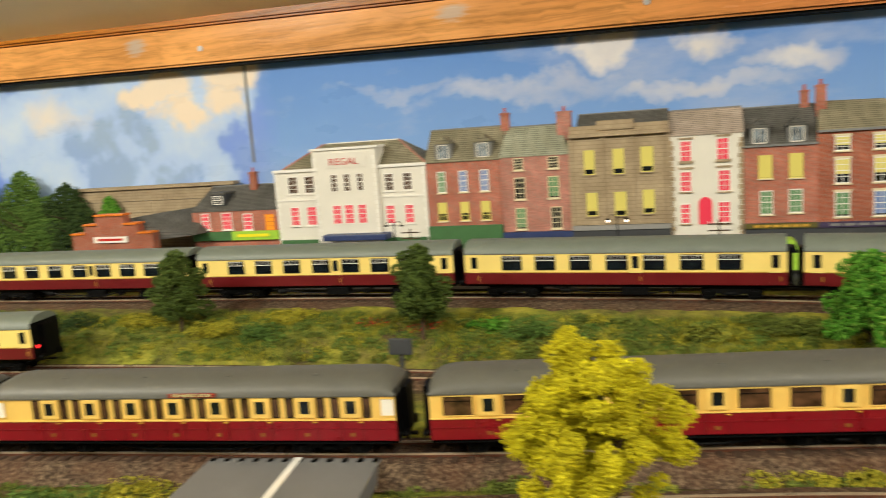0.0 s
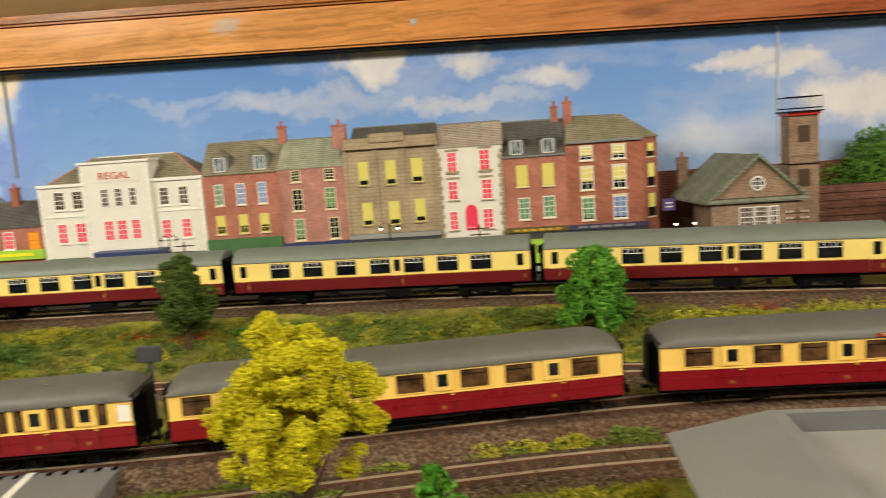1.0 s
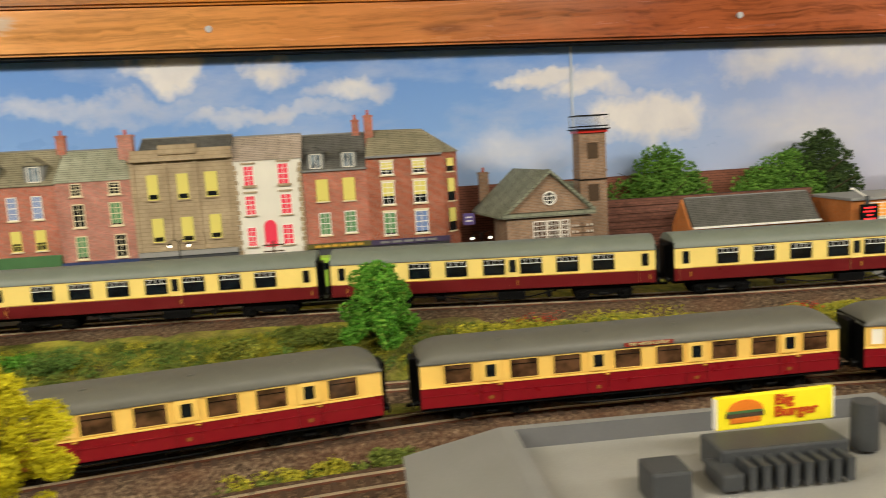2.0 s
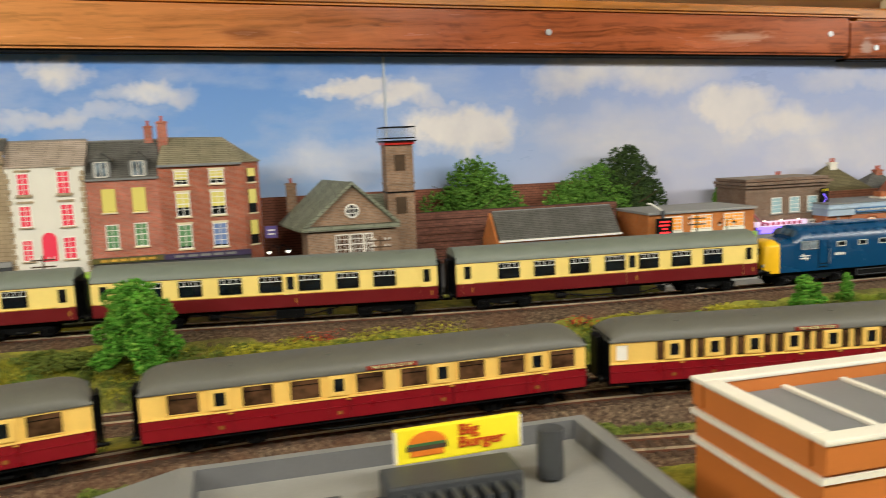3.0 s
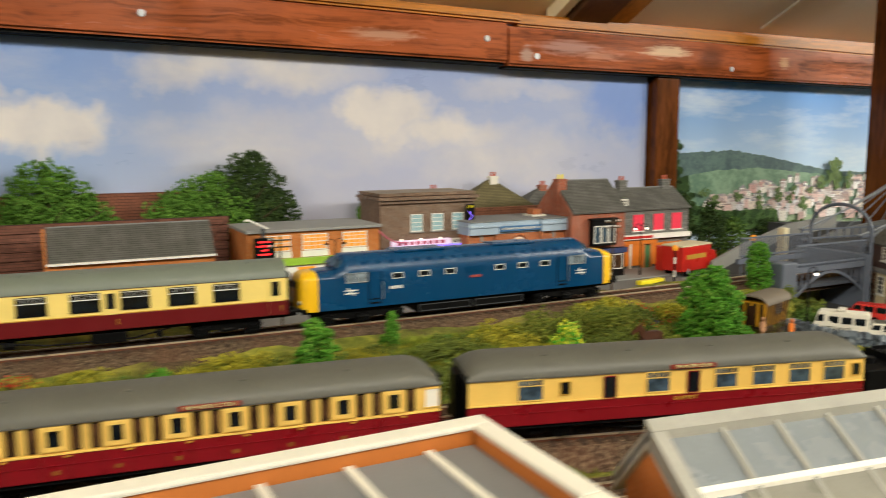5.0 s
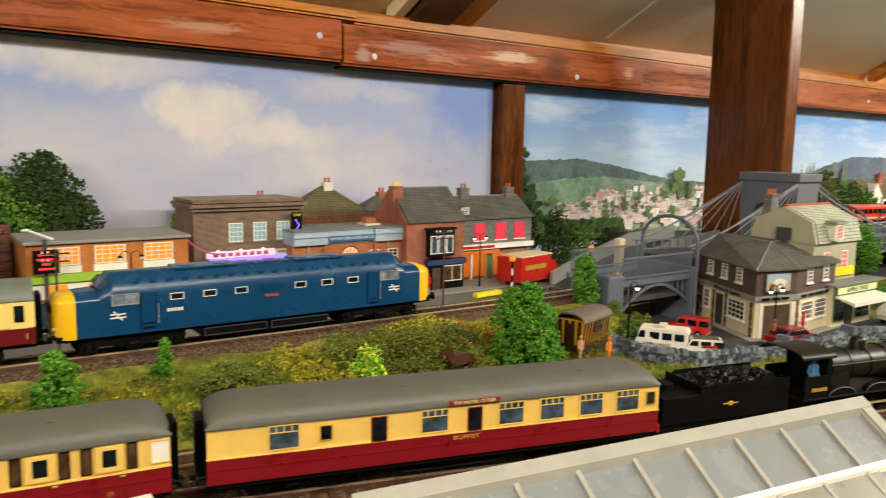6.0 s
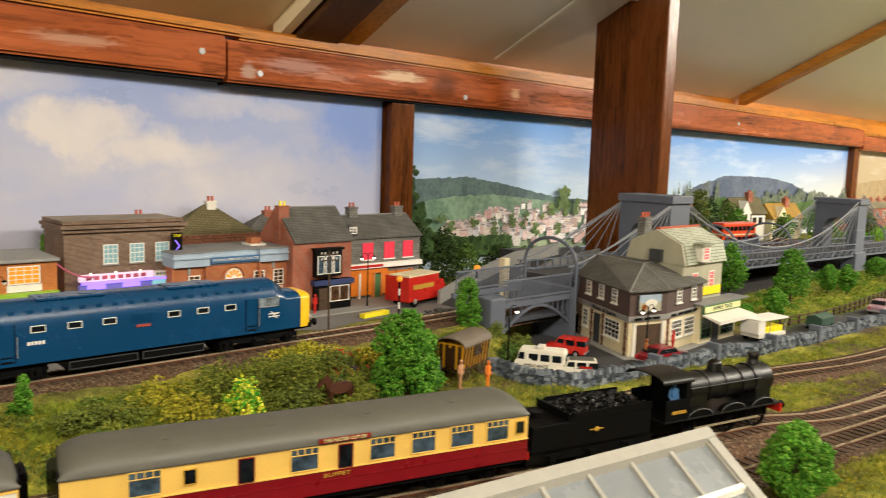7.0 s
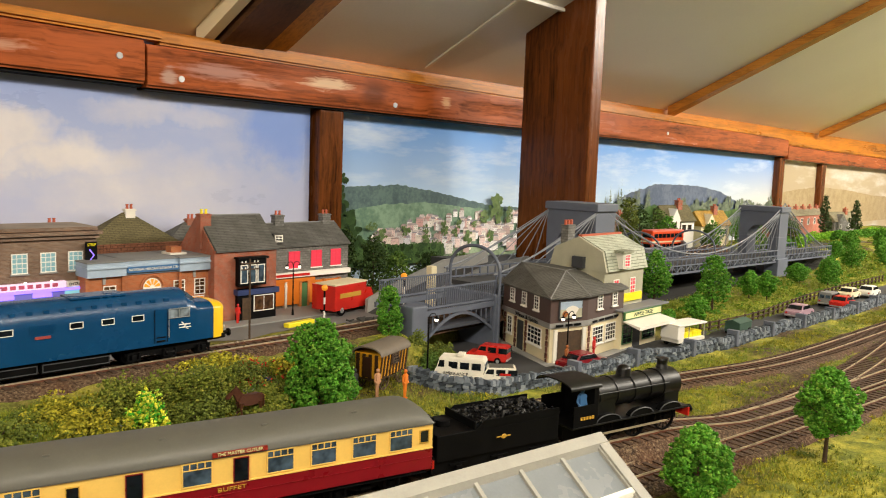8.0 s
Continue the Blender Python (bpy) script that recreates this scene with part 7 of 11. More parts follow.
words("NATIONAL MERCANTILE BANK LTD", 0.0036, "white", sg, Matrix.Translation((-0.002, -0.0053, 0.0695 - BASE)) @ FRONT, width=0.92)
bm = prism(bmesh.new(), [(-0.012, 0.0480 - BASE), (0.008, 0.0480 - BASE)] + [(-0.002 + 0.010 * math.cos(q), 0.0485 - BASE + 0.0105 * math.sin(q)) for q in np.linspace(0, math.pi, 12)], "y", -0.0008, 0.0003)
fan = part("fanlight", bm, "white", t)
for q in np.linspace(0.35, math.pi - 0.35, 5):
    bm = hull(bmesh.new(), [(-0.002 + r * math.cos(q + e), yy, 0.0490 - BASE + r * math.sin(q + e)) for r in (0.003, 0.009) for e in (-0.2, 0.2) for yy in (-0.0011, -0.0006)])
    part("fan_pane", bm, "winamber", fan)
for a in (-0.0695, -0.033, 0.029, 0.0655):
    part("pilaster", box(a - 0.0015, a + 0.0015, -0.0022, 0.0003, 0.0, 0.064 - BASE), "brickbank", t)
for a in (-0.052, 0.046):
    part("stone_strip", box(a - 0.0014, a + 0.0014, -0.0012, 0.0003, 0.0560 - BASE, 0.064 - BASE), "concrete", t)
bm = bmesh.new()
tube(bm, [(-0.002 + 0.0125 * math.cos(q), -0.0006, 0.0485 - BASE + 0.0130 * math.sin(q)) for q in np.linspace(0.1, math.pi - 0.1, 14)], 0.0012, 6)
part("arch_moulding", bm, "brickbank", t)
for a in (-0.053, 0.022, 0.046):
    sash(t, a, a + 0.013, 0.037 - BASE, 0.0545 - BASE, 0, "white", "glassbrown")
# brick end house and stone terrace
t = thing("brick_house", "red brick house with steep slate roof and white bay window", "building", pose(1.045, 0.805, BASE), "buildings of the upper street")
part("wall", box(-0.040, 0.040, 0.0, 0.075, 0, 0.085 - BASE), "brickdark", t)
part("gable_wall", hull(bmesh.new(), [(xx, yy, 0.083 - BASE) for xx in (-0.0402, -0.037) for yy in (0.0, 0.075)] + [(xx, 0.040, 0.120 - BASE) for xx in (-0.0402, -0.037)]), "brickdark", t)
gable_roof(t, -0.037, 0.041, -0.001, 0.076, 0.084 - BASE, 0.121 - BASE, "slatedark", "lead", 0.0015)
by = part("bay_window", box(-0.014, 0.022, -0.007, 0.0, 0.0440 - BASE, 0.0745 - BASE), "black", t)
for a in (-0.012, -0.001, 0.010):
    sash(by, a, a + 0.0095, 0.0470 - BASE, 0.0680 - BASE, -0.007, "white", "glassblue", bars=(), mid=False)
part("bay_cap", box(-0.016, 0.024, -0.009, 0.0, 0.0745 - BASE, 0.0768 - BASE), "black", by)
part("shop_front", box(-0.014, 0.036, -0.006, 0.0, 0.0, 0.0400 - BASE), "black", t)
chimney(t, -0.036, 0.030, 0.05, 0.1235 - BASE, 0.013, "brickdark", 2, "signyellow")
t = thing("stone_terrace", "grey stone terraced house with red-lit windows and slate roof", "building", pose(1.152, 0.835, BASE), "buildings of the upper street")
part("wall", box(-0.066, 0.066, 0.0, 0.065, 0, 0.081 - BASE), "greystone", t)
gable_roof(t, -0.066, 0.067, -0.001, 0.066, 0.081 - BASE, 0.107 - BASE, "slatedark", "lead", 0.0015)
for a in (-0.028, 0.006, 0.037):
    sash(t, a, a + 0.0165, 0.0535 - BASE, 0.0745 - BASE, 0, "winred", "winred", sill="white")
part("shop_fascia", box(-0.060, 0.066, -0.006, 0.0, 0.0430 - BASE, 0.0490 - BASE), "white", t, "white fascia with red lettering bar")
part("lettering_bar", box(-0.050, 0.0, -0.0066, -0.0055, 0.0445 - BASE, 0.0475 - BASE), "redpaint", t)
part("shop_window", box(-0.050, 0.010, -0.0040, 0.0, 0.002, 0.0410 - BASE), "winshop", t)
d = part("dormer", box(-0.050, -0.036, -0.0, 0.03, 0.085 - BASE, 0.097 - BASE), "slatedark", t)
sash(d, -0.0485, -0.0375, 0.087 - BASE, 0.0955 - BASE, 0.0, "white", "glass")
chimney(t, -0.022, 0.033, 0.06, 0.1175 - BASE, 0.013, "greystone", 2)
chimney(t, 0.052, 0.033, 0.06, 0.1175 - BASE, 0.013, "greystone", 2)
# ground floors of the lower street
D = BASE - LOW


def lower_floor(t, x0, x1, depth, wall, y0=0.0):
    part("lower_wall", box(x0, x1, y0, depth, -D, 0.0), wall, t)


for t in [o for o in bpy.data.objects if o.parent is None]:
    kind_ = t.name.split(".")[0]
    if kind_ == "flat_roof_shop":
        lower_floor(t, -0.068, 0.068, 0.075, "brickorange")
        for a in (-0.062, -0.022, 0.020):
            part("shop_pane", box(a, a + 0.034, -0.0032, 0.0, -D + 0.006, -0.003), "glassblue", t)
            part("shop_post", box(a + 0.035, a + 0.039, -0.0045, 0.0, -D, 0.0), "white", t)
        part("stall_riser", box(-0.066, 0.066, -0.0028, 0.0, -D, -D + 0.006), "white", t)
    elif kind_ == "neon_shop":
        lower_floor(t, -0.058, 0.058, 0.06, "brickgrey")
        part("shop_front", box(-0.046, 0.050, -0.0030, 0.0, -D, 0.010), "lead", t, "grey painted shopfront")
        for a in (-0.042, -0.010, 0.022):
            part("shop_pane", box(a, a + 0.024, -0.0038, -0.0026, -D + 0.007, 0.004), "wincyan" if a < 0 else "glassblue", t)
    elif kind_ == "bank_building":
        lower_floor(t, -0.068, 0.064, 0.06, "brickbank")
        for a in (-0.022, 0.004, 0.042):
            sash(t, a, a + 0.016, -D + 0.011, 0.001, 0.0, "white", "glassbrown" if a < 0.04 else "winamber", bars=(0.33, 0.66))
        part("door", box(-0.048, -0.036, -0.0010, 0.0, -D, -0.004), "dkgrey", t)
        part("door_case", box(-0.051, -0.033, -0.0022, 0.0, -0.004, 0.000), "ltblue", t)
        for a in (-0.058, -0.030, 0.026, 0.061):
            part("pilaster", box(a - 0.002, a + 0.002, -0.0016, 0.0003, -D, 0.0), "brickbank", t)
    elif kind_ == "brick_house":
        lower_floor(t, -0.040, 0.040, 0.075, "brickdark")
        part("shop_fascia", box(-0.016, 0.039, -0.0085, 0.0, -0.0005, 0.0055), "navy", t)
        part("shop_surround", box(-0.014, 0.036, -0.0060, 0.0, -D, -0.0005), "black", t)
        sash(t, 0.006, 0.033, -D + 0.010, -0.002, -0.006, "white", "glassbrown", bars=(0.5,), mid=False)
        part("shop_door", box(-0.009, 0.002, -0.0072, -0.0055, -D, -0.004), "trunk", t)
    elif kind_ == "stone_terrace":
        lower_floor(t, -0.066, 0.066, 0.065, "greystone")
        part("shop_window", box(-0.056, -0.012, -0.0030, 0.0, -D + 0.005, 0.002), "winshop", t)
        part("shop_window", box(0.000, 0.050, -0.0030, 0.0, -D + 0.005, 0.002), "winshop", t)
        for a in (-0.056, -0.034, -0.012, 0.0, 0.025, 0.050):
            part("shop_post", box(a - 0.0015, a + 0.0015, -0.0042, 0.0, -D, 0.003), "offwhite" if a < -0.03 else "brickorange", t)
        part("door", box(-0.011, -0.001, -0.0036, 0.0, -D, 0.0), "green", t)
bm = bmesh.new()
for i in range(4):
    for j in range(19):
        o = 0.5 * (i % 2)
        bx(bm, 0.868 + (j + o) * 0.0076 + 0.0003, 0.868 + (j + o + 1) * 0.0076 - 0.0003, 0.882, 0.888, 0.074 + i * 0.0036, 0.074 + (i + 1) * 0.0036 - 0.0004)
bx(bm, 0.868, 1.015, 0.8835, 0.888, 0.0, 0.0882)
tagged(part("brick_wall_bank", bm, "slaterust"), "dark reddish-brown block wall behind the bank", "wall", kind="structure")
# hipped roofs peeping over the bank
for x, y, zr, r, mat in ((0.955, 0.910, 0.121, 0.056, "slatemoss"), (0.872, 0.912, 0.107, 0.030, "slaterust"), (1.03, 0.91, 0.108, 0.035, "slatedark")):
    t = thing("far_house", "house with a hipped roof and chimney behind the bank", "building", pose(x, y, BASE), "buildings of the upper street")
    part("wall", box(-r, r, -0.02, 0.02, 0, 0.085 - BASE), "brickdark", t)
    part("roof", hull(bmesh.new(), [(-r - 0.003, -0.022, 0.085 - BASE), (r + 0.003, -0.022, 0.085 - BASE), (r + 0.003, 0.022, 0.085 - BASE), (-r - 0.003, 0.022, 0.085 - BASE), (-0.004, 0, zr - BASE), (0.004, 0, zr - BASE)]), mat, t)
    chimney(t, 0.004, 0.0, zr - BASE - 0.012, zr - BASE + 0.004, 0.011, "offwhite" if mat == "slatemoss" else "brickdark", 2)


# ---- foreground buildings ----
t = thing("road_slab", "grey road slab with a painted white line beside the track", "slab", pose(-0.203, 0.270, 0.0, 0, 0, 8.8))
part("deck", box(-0.050, 0.049, -0.09, 0.0935, 0.002, 0.0122, 0.0008), "tarmac", t)
part("road_line", box(0.0, 0.0042, -0.09, 0.0935, 0.0122, 0.0126), "white", t, "worn white centre line")

t = thing("burger_building", "grey flat-roofed restaurant with sloping roof edges", "building", pose(0.225, 0.255, 0.0))
part("wall", box(-0.105, 0.100, -0.055, 0.062, 0.0, 0.036), "offwhite", t)
o, i_ = [(-0.116, -0.070), (0.108, -0.070), (0.108, 0.068), (-0.116, 0.068)], [(-0.075, -0.045), (0.093, -0.045), (0.093, 0.0615), (-0.075, 0.0615)]
bm = bmesh.new()
A = [bm.verts.new((a, b, 0.0385)) for a, b in o]
B = [bm.verts.new((a, b, 0.0500)) for a, b in i_]
C = [bm.verts.new((a * 0.93 + 0.0006, b * 0.92 + 0.0006, 0.0500)) for a, b in i_]
D = [bm.verts.new((a * 0.92 + 0.0006, b * 0.90 + 0.0006, 0.0435)) for a, b in i_]
E_ = [bm.verts.new((a, b, 0.0365)) for a, b in o]
for R0, R1 in ((E_, A), (A, B), (B, C)):
    for q in range(4):
        r = (q + 1) % 4
        bm.faces.new((R0[q], R0[r], R1[r], R1[q]))
rim = [v.co.copy() for v in C]
low = [v.co.copy() for v in D]
for v in D:
    bm.verts.remove(v)
bmesh.ops.recalc_face_normals(bm, faces=bm.faces[:])
part("roof", bm, "lead", t, "grey roof with raised sloping rim")
# Inner faces get a darker grey that carries the recess shade.
bm = bmesh.new()
P_, Q_ = [bm.verts.new(v) for v in rim], [bm.verts.new((v.x, v.y, 0.0420)) for v in low]
for q in range(4):
    bm.faces.new((P_[q], Q_[q], Q_[(q + 1) % 4], P_[(q + 1) % 4]))
part("inner_upstand", bm, "rimshade", t, "inner side of the rim, its shade put in as dark grey")
part("flat_roof", box(low[0].x - 0.001, low[1].x + 0.001, low[0].y - 0.001, low[2].y + 0.001, 0.0395, 0.0420), "concrete", t, "pale grey flat roof")
for q in range(26):
    a = -0.106 + q * 0.0082
    bm = hull(bmesh.new(), [(a + e, -0.0700 + 0.024 * f - 0.0006, 0.0388 + 0.0112 * f + 0.0006) for e in (0, 0.0030) for f in (0.03, 0.97)] + [(a + e, -0.0700 + 0.024 * f, 0.0382 + 0.0112 * f) for e in (0, 0.0030) for f in (0.03, 0.97)])
    part("roof_rib", bm, "roofpanel", t)
vb = part("vent_box", box(-0.0340, -0.0195, -0.006, 0.009, 0.0415, 0.0540, 0.0012), "dkgrey", t, "dark grey roof vent")
pl = part("plant_unit", box(-0.004, 0.045, 0.006, 0.024, 0.0435, 0.0545, 0.0010), "dkgrey", t, "dark grey finned roof plant")
for q in range(8):
    part("fin", box(0.002 + q * 0.0052, 0.0044 + q * 0.0052, -0.004, 0.008, 0.0436, 0.0520), "dkgrey", pl)
part("vent_pipe", cyl(bmesh.new(), (0.0615, 0.022, 0.0435), (0.0615, 0.022, 0.0620), 0.0052, 0.0050, 20), "dkgrey", pl)
part("mount", box(-0.008, 0.000, -0.004, 0.012, 0.0436, 0.0500, 0.001), "dkgrey", pl)
sg = thing("burger_sign", "yellow roof sign with a burger picture and orange letters", "sign", pose(0.252, 0.2815, 0.0545, 0, 0, 3))
part("board", box(-0.0245, 0.0245, -0.0012, 0.0012, 0.0, 0.0132, 0.0006), "signyellow", sg)
bun = part("picture", prism(bmesh.new(), [(-0.0125 + 0.0075 * math.cos(q), 0.0068 + 0.0048 * math.sin(q)) for q in np.linspace(0, math.pi, 14)], "y", -0.0016, -0.0011), "orange", sg)
part("picture_filling", box(-0.0205, -0.0050, -0.0017, -0.0011, 0.0048, 0.0066), "trunk", bun)
part("picture_salad", box(-0.0200, -0.0056, -0.0018, -0.0012, 0.0064, 0.0074), "green", bun)
part("picture_base", box(-0.0190, -0.0062, -0.0017, -0.0011, 0.0024, 0.0046, 0.0003), "orange", bun)
for e in (-0.0003, 0.0, 0.0003):
    words("Big", 0.0060, "signorange", sg, Matrix.Translation((0.0035 + e, -0.0015, 0.0100)) @ FRONT, width=1.1)
    words("Burger", 0.0060, "signorange", sg, Matrix.Translation((0.0085 + e, -0.0015, 0.0052)) @ FRONT, width=1.1)
for e in (-0.0247, 0.0241):
    part("board_edge", box(e, e + 0.0006, -0.0013, 0.0013, 0.0006, 0.0126), "white", sg)

t = thing("brick_depot", "smooth orange building with cream-white parapet and grey felted roof", "building", pose(0.468, 0.2475, 0.0))
part("wall", box(-0.115, 0.115, -0.036, 0.036, 0.0, 0.0610), "orangewall", t)
for a, b, c, d in ((-0.1165, 0.1165, 0.030, 0.0385), (-0.1165, 0.1165, -0.0385, -0.031), (-0.1165, -0.1085, -0.031, 0.030), (0.1085, 0.1165, -0.031, 0.030)):
    part("parapet", box(a + 0.0008, b - 0.0008, c + 0.0008, d - 0.0008, 0.0610, 0.0705), "orangewall", t)
    part("coping", box(a, b, c, d, 0.0705, 0.0726, 0.0008), "offwhite", t, "chunky off-white coping")
part("roof_felt", box(-0.1085, 0.1085, -0.031, 0.030, 0.0605, 0.0655), "roofpanel", t)
for q in range(8):
    a = -0.0785 + q * 0.0283
    part("roof_batten", box(a - 0.0014, a + 0.0014, -0.031, 0.030, 0.0655, 0.0668, 0.0003), "offwhite", t)
for z_ in (0.0585, 0.0470):
    part("string_course", box(-0.1168, 0.1168, -0.0372, 0.0372, z_ - 0.0011, z_ + 0.0011), "offwhite", t)
tu = part("turret", box(-0.010, 0.054, -0.0430, -0.0365, 0.0, 0.0765), "orangewall", t)
part("turret_coping", box(-0.012, 0.056, -0.0440, -0.0355, 0.0765, 0.0786, 0.0010), "offwhite", tu)
for a in (-0.010, 0.054):
    part("coping_knob", ball(bmesh.new(), (a, -0.0400, 0.0782), 0.0052, 2, (1.2, 0.9, 0.55)), "offwhite", tu, "rounded coping end")
part("turret_sign", box(0.008, 0.052, -0.0440, -0.0428, 0.0610, 0.0720), "white", tu, "white sign with pale teal bars")
for q in range(7):
    part("sign_bar", box(0.012 + q * 0.0052, 0.0155 + q * 0.0052, -0.0444, -0.0438, 0.0640, 0.0690), "wincyan", tu)
for a in (-0.104, -0.070, -0.036, 0.068, 0.094):
    for z_ in (0.030, 0.008):
        w_ = sash(t, a, a + 0.024, z_, z_ + 0.015, -0.036, "white", "glassblue", bars=(0.25, 0.5, 0.75))
        for e in (0.001, 0.018):
            part("curtain", box(a + e, a + e + 0.005, -0.0365, -0.0362, z_ + 0.001, z_ + 0.014), "winred", w_)

t = thing("glass_roof_shed", "shed with orange gable, white barge boards and glazed roof", "building", pose(0.6300, 0.2500, 0.0, 0, 0, -8.85))
LG = 0.2190
part("wall", box(0.003, LG - 0.003, -0.068, 0.018, 0.0, 0.022), "brickorange", t)
part("gable_wall", hull(bmesh.new(), [(xx, yy, zz) for xx in (0.003, LG - 0.003) for yy, zz in ((-0.068, 0.020), (0.018, 0.020), (0.018, 0.047), (-0.001, 0.067), (-0.066, 0.0235))]), "brickorange", t)


def roofp(u, v, lift=0.0):
    """A point on the front slope: u along the ridge, v down from it."""
    return (u, -0.072 * v, 0.0700 - 0.0480 * v + lift)


def slope_piece(u0, u1, v0, v1, l0, l1):
    return hull(bmesh.new(), [roofp(u, v, l) for u in (u0, u1) for v in (v0, v1) for l in (l0, l1)])


part("roof_slope", slope_piece(0.0, LG, 0.0, 1.0, -0.003, -0.0012), "glassgrey", t)
part("back_slope", hull(bmesh.new(), [(u, yy, zz + l) for u in (0.0, LG) for yy, zz in ((0.0, 0.0700), (0.0225, 0.0440)) for l in (-0.003, 0.0)]), "lead", t)
for u in (0.0, LG - 0.0055):
    part("barge_board", slope_piece(u, u + 0.0055, 0.0, 1.0, -0.006, 0.0018), "weathered", t, "thick white barge board")
    part("barge_board", hull(bmesh.new(), [(x_, yy, zz + l) for x_ in (u, u + 0.0055) for yy, zz in ((0.0, 0.0700), (0.0225, 0.0440)) for l in (-0.005, 0.0018)]), "weathered", t)
part("ridge_board", slope_piece(0.0, LG, -0.03, 0.030, -0.002, 0.0022), "weathered", t, "white ridge board")
for q in range(10):
    u = 0.0055 + (LG - 0.011) * q / 9
    part("glazing_bar", slope_piece(u - 0.0009, u + 0.0009, 0.03, 1.0, -0.0014, 0.0005), "weathered", t)
part("glazing_bar", slope_piece(0.0055, LG - 0.0055, 0.280, 0.305, -0.0014, 0.0012), "white", t)
part("skylight", slope_piece(0.022, LG - 0.022, 0.31, 1.0, -0.0012, 0.0), "skypane", t, "dusty beige roof glazing")

# ---- right-hand street ----
POLY = [(1.207, 0.562), (1.163, 0.470), (1.209, 0.459), (1.284, 0.464), (1.320, 0.560)]
PC = (1.235, 0.51)


def poly_block(pts, z0, z1, grow=0.0):
    c = np.mean(np.array(pts), axis=0)
    q = []
    for p in pts:
        d = np.array(p) - c
        p2 = np.array(p) + d / np.linalg.norm(d) * grow
        q.append((p2[0] - PC[0], p2[1] - PC[1]))
    return prism(bmesh.new(), q, "z", z0, z1)


t = thing("corner_pub", "two-storey corner pub with brown upper floor and slate roof", "building", pose(PC[0], PC[1], 0.0))
part("lower_wall", poly_block(POLY, 0.0, 0.0395), "creamwall", t, "cream lower walls")
part("fascia", poly_block(POLY, 0.0355, 0.0405, 0.0022), "concrete", t, "pale grey fascia with black lettering")
part("upper_wall", poly_block(POLY, 0.0405, 0.0660, 0.0008), "brownwall", t, "dark brown hung tiles")
c_ = np.mean(np.array(POLY), axis=0)
ev = []
for p in POLY:
    d = np.array(p) - c_
    p2 = np.array(p) + d / np.linalg.norm(d) * 0.0055
    ev.append((p2[0] - PC[0], p2[1] - PC[1], 0.0652))
part("roof", hull(bmesh.new(), ev + [(a, b, c - 0.0015) for a, b, c in ev] + [(-0.004, 0.050, 0.0855), (-0.009, -0.012, 0.0835), (0.060, 0.006, 0.0815)]), "slatedark", t, "dark slate hipped roof")


for p, q in (((-0.009, -0.012, 0.0835), ev[1]), ((-0.009, -0.012, 0.0835), ev[2]), ((0.060, 0.006, 0.0815), ev[3]), ((-0.004, 0.050, 0.0855), (-0.009, -0.012, 0.0835)), ((-0.009, -0.012, 0.0835), (0.060, 0.006, 0.0815))):
    part("hip_tile", cyl(bmesh.new(), p, q, 0.0007, seg=8), "lead", t)


def on_wall(p, q, u, name="wall_piece"):
    """Pose of a piece on the wall from p to q, u along it; -y looks outwards."""
    p, q = np.array(p), np.array(q)
    c = p + (q - p) * u
    return Matrix.Translation((c[0] - PC[0], c[1] - PC[1], 0)) @ Matrix.Rotation(math.atan2(*(q - p)[::-1]), 4, "Z")


def wall_window(t, m, w, z0, z1, frame="white", pane="glass", bars=(0.5,), mid=True, sill="white"):
    ob = sash(t, -w / 2, w / 2, z0, z1, 0.0, frame, pane, bars=bars, mid=mid, sill=sill)
    ob.matrix_basis = m
    return ob


a_, b_, c2, d_ = POLY[0], POLY[1], POLY[2], POLY[3]
OUT = Matrix.Translation((0, -0.0012, 0))
for u in (0.22, 0.48, 0.74):
    wall_window(t, on_wall(a_, b_, u) @ OUT, 0.0095, 0.0490, 0.0630)
for u in (0.30, 0.72):
    wall_window(t, on_wall(c2, d_, u) @ OUT, 0.0095, 0.0490, 0.0630)
wall_window(t, on_wall(a_, b_, 0.16), 0.011, 0.014, 0.0325)
wall_window(t, on_wall(a_, b_, 0.70), 0.029, 0.0140, 0.0320, bars=(0.25, 0.5, 0.75))
wall_window(t, on_wall(c2, d_, 0.30), 0.022, 0.0135, 0.0315, bars=(0.25, 0.5, 0.75))
wall_window(t, on_wall(c2, d_, 0.66), 0.022, 0.0135, 0.0315, bars=(0.25, 0.5, 0.75))
dr = part("door", box(-0.0065, 0.0065, -0.0006, 0.0004, 0.0, 0.0320), "dkgrey", t)
dr.matrix_basis = on_wall(a_, b_, 0.40)
dr = part("door", box(-0.0160, 0.0160, -0.0008, 0.0004, 0.0, 0.0315), "trunk", t, "dark double corner door")
dr.matrix_basis = on_wall(b_, c2, 0.52)
for e in (-0.0185, 0.0185):
    k = part("door_post", box(e - 0.0020, e + 0.0020, -0.0020, 0.0004, 0.0, 0.0340), "offwhite", t)
    k.matrix_basis = on_wall(b_, c2, 0.52)
for (p, q, u) in ((a_, b_, 0.05), (a_, b_, 0.29), (a_, b_, 0.52), (a_, b_, 0.95), (c2, d_, 0.06), (c2, d_, 0.94)):
    for n_ in range(6):
        w_ = 0.0042 if n_ % 2 else 0.0028
        k = part("quoin", box(-w_ / 2, w_ / 2, -0.0009, 0.0003, n_ * 0.0058, n_ * 0.0058 + 0.0052), "wallbrown", t)
        k.matrix_basis = on_wall(p, q, u)
words("Wines & Spirits", 0.0060, "black", t, on_wall(a_, b_, 0.56) @ Matrix.Translation((0, -0.0026, 0.0380)) @ FRONT, "lettering", 0.0002, 1.3)
